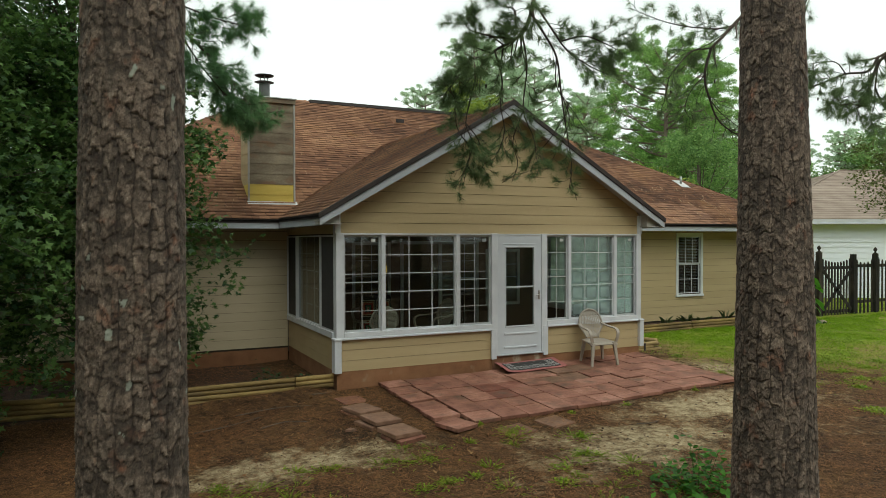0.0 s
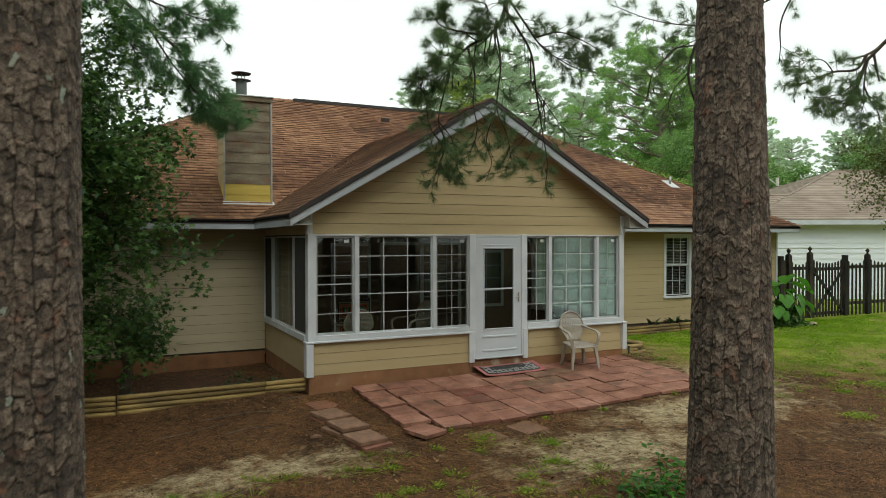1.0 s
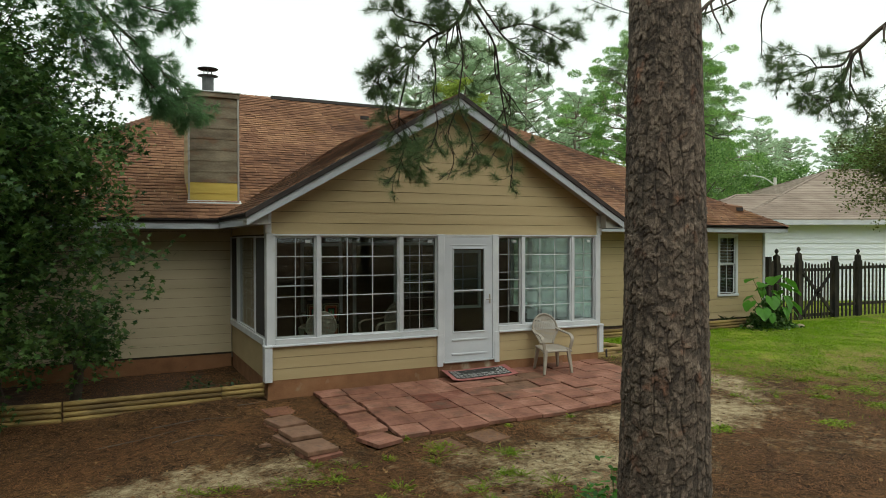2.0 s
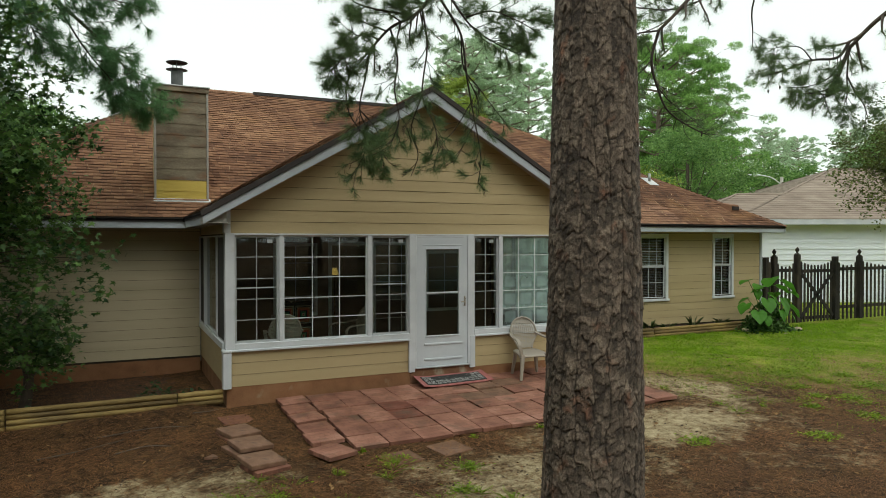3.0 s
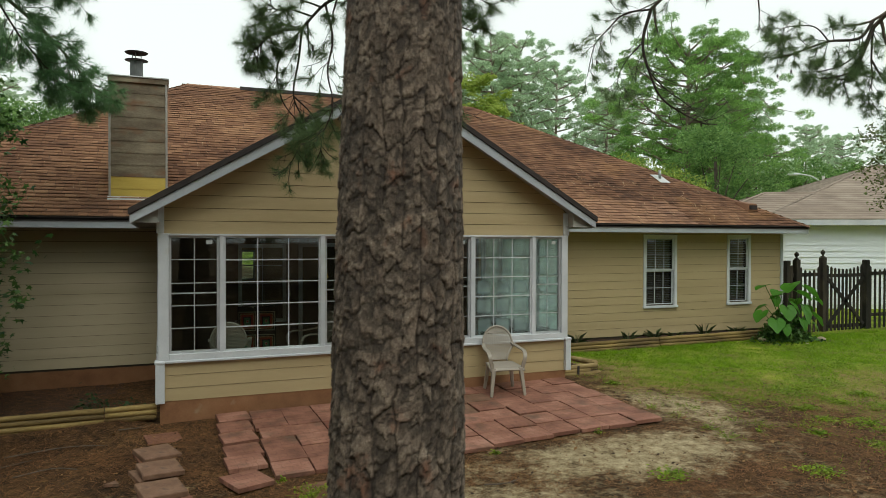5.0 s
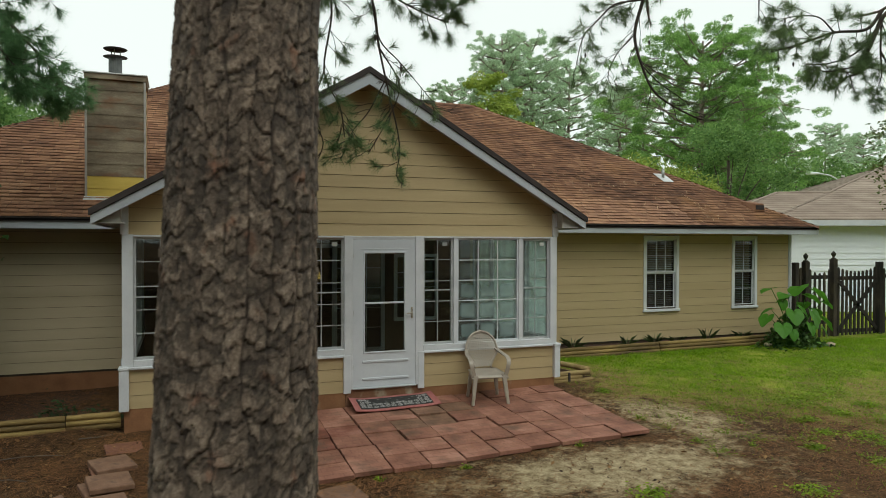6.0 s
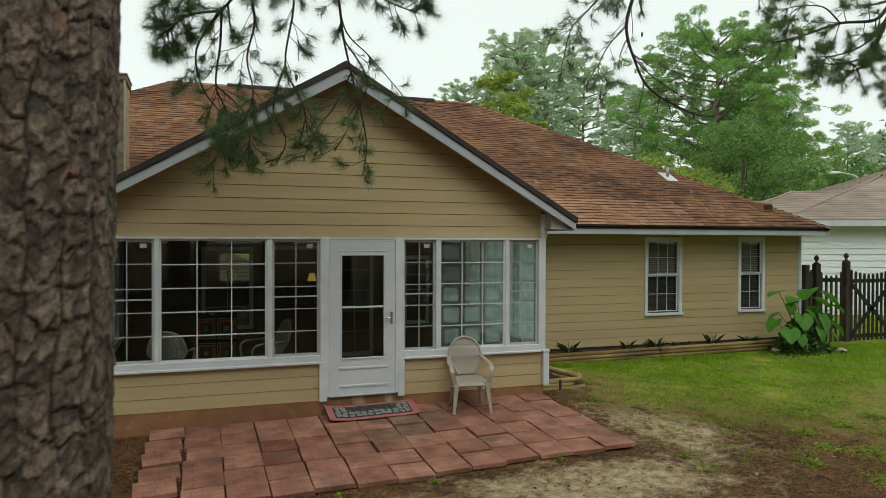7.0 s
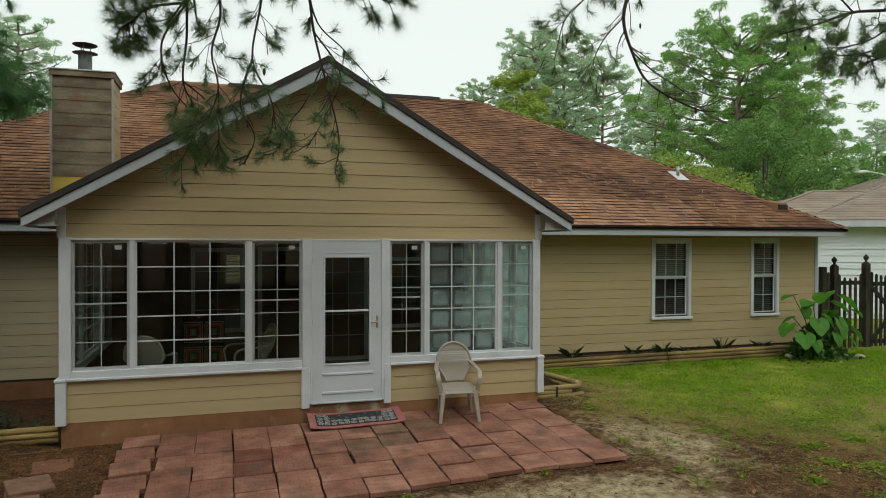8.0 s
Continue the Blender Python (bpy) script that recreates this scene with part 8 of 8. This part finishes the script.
def weed(x, y, r, h, n, material, size, seed, label, z=None):
    rng = np.random.default_rng(seed)
    q = rng.normal(size=(n, 2)) * r * 0.5
    hz = np.abs(rng.normal(size=n)) * h * 0.5 * np.exp(-np.sum(q ** 2, 1) / (r * r)) + 0.012
    p = np.stack([x + q[:, 0], y + q[:, 1], (ground_height(x + q[:, 0], y + q[:, 1]) if z is None else z) + hz], 1)
    root = thing("weed_clump", label, "weeds", "weeds")
    leaves("leaves", p, size, OVAL, material, root, rng, 1.6)
    bm = bmesh.new()
    for i in range(0, n, max(1, n // 24)):
        tube(bm, [(x + q[i, 0] * 0.3, y + q[i, 1] * 0.3, p[i, 2] - hz[i] - 0.01), tuple(p[i])], [0.003, 0.002], 4, False)
    part("stem_growth", bm, material, root, "", "stuff")
    return root


weed(1.95, -5.45, 0.42, 0.50, 420, EAR_LEAF, 0.075, 301, "dark green leafy weeds at the foot of a pine")
weed(-0.85, 1.05, 0.34, 0.30, 220, SHADE_LEAF, 0.06, 302, "low dark plant in the planting bed", -0.075)
weed(-0.35, 0.75, 0.26, 0.26, 150, SHADE_LEAF, 0.06, 303, "low dark plant in the planting bed", -0.065)
rngw = random.Random(17)
for k, (x, y, r) in enumerate(((8.95, -1.75, 0.42), (9.5, -1.6, 0.40), (10.1, -1.45, 0.36), (9.7, -2.9, 0.34), (8.6, -3.3, 0.30), (4.9, -3.9, 0.20), (10.8, -2.6, 0.40), (10.3, -3.0, 0.28), (7.9, -4.1, 0.22), (11.6, -0.4, 0.5), (12.4, 0.9, 0.5), (6.75, -0.35, 0.14), (9.0, -4.6, 0.34), (6.4, -4.4, 0.22), (8.2, -3.0, 0.16), (7.6, -3.4, 0.14), (9.2, -2.4, 0.2), (8.5, -2.5, 0.16), (11.2, -1.9, 0.3), (9.4, -3.7, 0.25), (10.0, -2.2, 0.2))):
    weed(x, y, r, 0.05, int(900 * r) + 60, WEED_LEAF, 0.036, 320 + k, "low bright green weeds in thin turf")
for k in range(72):
    x, y = rngw.uniform(-2.4, 2.2), rngw.uniform(-5.4, -2.8)
    weed(x, y, rngw.uniform(0.10, 0.26), 0.05, rngw.randrange(20, 70), WEED_LEAF, 0.028, 360 + k, "small bright green weeds on bare soil")
for k in range(70):
    y = rngw.uniform(-5.6, -1.0)
    x = 7.2 + 0.52 * max(0.0, -0.6 - y) + rngw.gauss(0.3, 1.1)
    weed(x, y, rngw.uniform(0.08, 0.24), 0.05, rngw.randrange(16, 64), WEED_LEAF, 0.026, 460 + k, "small bright green weeds in thin turf")
for x, y in ((1.16, -2.52), (2.55, -2.62), (3.5, -2.62), (5.0, -2.45)):
    weed(x, y, 0.06, 0.07, 26, WEED_LEAF, 0.03, int(x * 77), "tiny weeds at the paver edge")


# ---- loose stones, sticks and litter ----
def pebble(x, y, z, s, seed, label, material=STONE, flat=0.6):
    rng = random.Random(seed)
    bm = bmesh.new()
    bmesh.ops.create_icosphere(bm, subdivisions=2, radius=1)
    for v in bm.verts:
        k = 1 + 0.22 * noise.noise(v.co * 1.6 + Vector((seed, 0, 0)))
        v.co = Vector((v.co.x * s * k, v.co.y * s * 0.75 * k, v.co.z * s * flat * k))
    o = tagged(part("rock", bm, material, smooth=True), label, "rock")
    o.location = (x, y, z)
    o.rotation_euler = (0, 0, seed)


pebble(13.95, 1.75, 0.10, 0.11, 3, "pale tan rock on the lawn")
pebble(12.55, 2.12, 0.12, 0.09, 5, "brown rock beside the timber edging")
pebble(13.2, 1.5, 0.06, 0.05, 6, "small brown rock in the grass")
for k, (a, b, c) in enumerate((((-1.6, -0.55), (-1.0, -0.5), (-0.55, -0.62)), ((-1.4, -1.25), (-1.05, -1.15), (-0.8, -1.3)), ((-2.2, -1.0), (-1.7, -0.9), (-1.3, -0.75)), ((3.0, -3.4), (3.2, -3.45), (3.4, -3.4)), ((-0.45, -0.25), (-0.25, -0.2), (-0.1, -0.1)))):
    bm = bmesh.new()
    path = smooth_path([(x, y, float(ground_height(x, y)) + 0.018) for x, y in (a, b, c)], 5)
    tube(bm, path, [0.009 - 0.004 * i / (len(path) - 1) for i in range(len(path))], 6)
    tagged(part("fallen_stick", bm, LIMB, smooth=True), "thin fallen stick on the pine straw", "stick", "fallen sticks")
rngl = np.random.default_rng(12)
n = 420
x, y = rngl.uniform(-4, 9, n), rngl.uniform(-6.5, -0.1, n)
keep = ~((x > 0.6) & (y > -2.5) & (x < 6.2)) | (rngl.random(n) < 0.12)
x, y = x[keep], y[keep]
z = np.where((x > 0.6) & (y > -2.5) & (x < 6.2), patio_z(x, y) + 0.012, ground_height(x, y) + 0.022)
litter = leaves("fallen_leaves", np.stack([x, y, z], 1), 0.055, OVAL, leafy("dry_leaves", (0.16, 0.07, 0.025), (0.42, 0.26, 0.11), 0.1, 0.8), None, rngl, 3.0, "stuff", "scattered dry leaves on soil and patio")
litter["category"] = "leaves"
n = 9000
x, y = rngl.uniform(-4.5, 11, n), rngl.uniform(-6.8, 0.2, n)
keep = ~((x > 0.70) & (y > -2.42) & (x < 6.15)) & ~((y > -0.02) & (x > -0.1)) & (rngl.random(n) < 0.35 + 0.65 * (wavy(x, y, 1.9, 6) > 0))
x, y = x[keep], y[keep]
chips = leaves("bark_chips", np.stack([x, y, ground_height(x, y) + 0.014], 1), 0.034, RHOMB, surface("dark_bark_chips", [(0.0, (0.012, 0.008, 0.005)), (0.55, (0.045, 0.024, 0.012)), (1.0, (0.20, 0.11, 0.05))], 3, 30, 0.9, 0.2, random=0.35), None, rngl, 2.0, "stuff", "dark crumbs of bark and old cones on the soil", 0.55)
chips["category"] = "bark chips"


def lying_needles(name, x, y, z, rng, material, label, length=0.14, width=0.003, slope=None):
    n = len(x)
    a = rng.uniform(0, 2 * math.pi, n)
    d = np.stack([np.cos(a), np.sin(a), rng.normal(0, 0.10, n)], 1)
    if slope is not None:
        d[:, 2] += slope * np.sin(a)
    p = np.stack([x, y, z], 1)
    ln = length * rng.uniform(0.5, 1.1, (n, 1))
    s = np.stack([-np.sin(a), np.cos(a), 0 * a], 1) * width / 2
    bend = s / width * rng.normal(0, 0.05, (n, 1)) * 2
    v = np.stack([p - d * ln / 2 - s, p - d * ln / 2 + s, p + bend * 0.2 + s, p + d * ln / 2, p + bend * 0.2 - s], 1).reshape(-1, 3)
    ob = soup(name, v, np.arange(5 * n).reshape(n, 5), material, None, label, "stuff")
    ob["category"] = "pine straw"
    return ob


n = 185000
x, y = rngl.uniform(-4.5, 9.5, n), rngl.uniform(-6.8, 0.2, n)
sandy, turf = cover_at(x, y)
patch = 0.5 + 0.5 * wavy(x, y, 2.2, 4)
ok = (rngl.random(n) < (0.25 + 0.9 * patch) * (1 - 0.85 * np.clip(sandy * 1.3, 0, 1)) * (1 - 0.8 * turf)) & ~((x > 0.70) & (y > -2.42) & (x < 6.15)) & ~((y > -0.02) & (x > -0.1))
x, y = x[ok], y[ok]
lying_needles("pine_straw", x, y, ground_height(x, y) + rngl.uniform(0.004, 0.03, len(x)), rngl, STRAW, "loose russet pine straw on the ground", 0.13, 0.0040)
n = 12000
x, y = rngl.uniform(-3.2, -0.05, n), rngl.uniform(0.16, 3.1, n)
lying_needles("pine_straw", x, y, -0.13 + 0.07 * (x + 5.0) / 5.02 + rngl.uniform(0.005, 0.03, n), rngl, STRAW, "pine straw on the planting bed", 0.12, 0.0034)
n = 2200
x, y = rngl.uniform(0.8, 6.0, n), -2.35 + 2.3 * rngl.random(n)
keep = wavy(x, y, 1.7, 1) > 0.05
x, y = x[keep], y[keep]
lying_needles("pine_straw", x, y, patio_z(x, y) + 0.009, rngl, STRAW, "a few pine needles on the patio pavers")
# needles caught on the roof, in small drifts
x, y = np.concatenate([rngl.normal(c, 0.35, 26) for c in (7.6, 8.2, 9.0, 9.7, 10.6, 11.4, 12.3)]), np.concatenate([rngl.normal(c, 0.45, 26) for c in (3.6, 3.3, 3.9, 3.2, 3.7, 3.3, 3.4)])
keep = (y > 2.6) & (x > 7.2)
x, y = x[keep], y[keep]
PALE_STRAW = leafy("pale_dry_straw", (0.36, 0.21, 0.11), (0.62, 0.43, 0.26), 0.1, 0.8)
bx, by = rngl.uniform(7.3, 13.0, 48), rngl.uniform(2.75, 5.0, 48)
spread_x, spread_y = np.repeat(bx, 8) + rngl.normal(0, 0.022, 384), np.repeat(by, 8) + rngl.normal(0, 0.06, 384)
keep = spread_x < RX1 - 0.2 - (spread_y - EAVE_Y)
x, y = np.concatenate([x, spread_x[keep]]), np.concatenate([y, spread_y[keep]])
lying_needles("pine_straw", x, y, EAVE_Z + PITCH * (y - EAVE_Y) + 0.022, rngl, PALE_STRAW, "pale pine needles caught on the roof shingles", 0.24, 0.008, PITCH)
x, y = rngl.uniform(-2.6, 2.2, 220), rngl.uniform(2.7, 5.8, 220)
keep = (y > EAVE_Y + 0.3 + np.clip(x, 0, 9)) & ~((x > -0.9) & (x < 0.3) & (y > 2.9))
x, y = x[keep], y[keep]
lying_needles("pine_straw", x, y, EAVE_Z + PITCH * (y - EAVE_Y) + 0.022, rngl, PALE_STRAW, "pale pine needles caught on the roof shingles", 0.20, 0.007, PITCH)

# lawn grass: short blades, thinner towards the bare soil
n = 480000
x, y = rngl.uniform(6.4, 17.5, n), rngl.uniform(-5.5, 2.5, n)
n2 = 60000
x, y = np.concatenate([x, rngl.uniform(14, 24, n2)]), np.concatenate([y, rngl.uniform(-4, 9, n2)])
sandy, turf = cover_at(x, y)
thick = np.clip(0.55 + 0.45 * wavy(x, y, 1.1, 2) + 0.45 * wavy(x, y, 6, 1) + 0.35 * wavy(x, y, 17, 3), 0.03, 1)
thick = thick * (1 - 0.75 * np.clip((-0.3 - y) * 0.35, 0, 1) * np.clip(0.6 + wavy(x, y, 1.6, 7), 0, 1))
ok = (rngl.random(len(x)) < turf ** 1.5 * thick) & ~((x < 14.1) & (y > 2.38)) & ~((x < 7.1) & (y > 0.38) & (y < 2.5))
x, y = x[ok], y[ok]
m = len(x)
a = rngl.uniform(0, 2 * math.pi, m)
h = (0.020 + 0.040 * rngl.random(m) ** 1.6 * (0.4 + 0.6 * thick[ok])) * (1 + 0.5 * (y > 1.8))
base = np.stack([x, y, ground_height(x, y) - 0.004], 1)
tip = base + np.stack([np.cos(a) * h * 0.8, np.sin(a) * h * 0.8, h], 1)
s = np.stack([-np.sin(a), np.cos(a), 0 * a], 1) * 0.0038
lawn = soup("lawn_grass", np.stack([base - s, base + s, tip], 1).reshape(-1, 3), np.arange(3 * m).reshape(m, 3), GRASS_BLADE, None, "short patchy green lawn grass", "stuff")
lawn["category"] = "grass"
n = 90000
x, y = rngl.uniform(6.2, 16, n), rngl.uniform(-6.5, 1.6, n)
sandy, turf = cover_at(x, y)
ok = rngl.random(n) < np.clip(turf * (1.25 - turf) * 1.6 * (0.5 + 0.5 * wavy(x, y, 1.1, 5)) + 0.8 * turf * np.clip((-0.3 - y) * 0.35, 0, 1) * np.clip(0.6 + wavy(x, y, 1.6, 7), 0, 1), 0, 1)
x, y = x[ok], y[ok]
lying_needles("dry_grass", x, y, ground_height(x, y) + rngl.uniform(0.004, 0.03, len(x)), rngl, DRY_GRASS, "dry tan grass where the lawn thins", 0.09, 0.004)

# the shingles nearest to the walk, each a piece of its own
for qd in SHINGLES_APART:
    bm = bmesh.new()
    v = [bm.verts.new(c) for c in qd]
    bm.faces.new((v[0], v[1], v[3], v[2]))
    bm.faces.new((v[2], v[3], v[4], v[5]))
    part("shingle", bm, SHINGLE, roof)
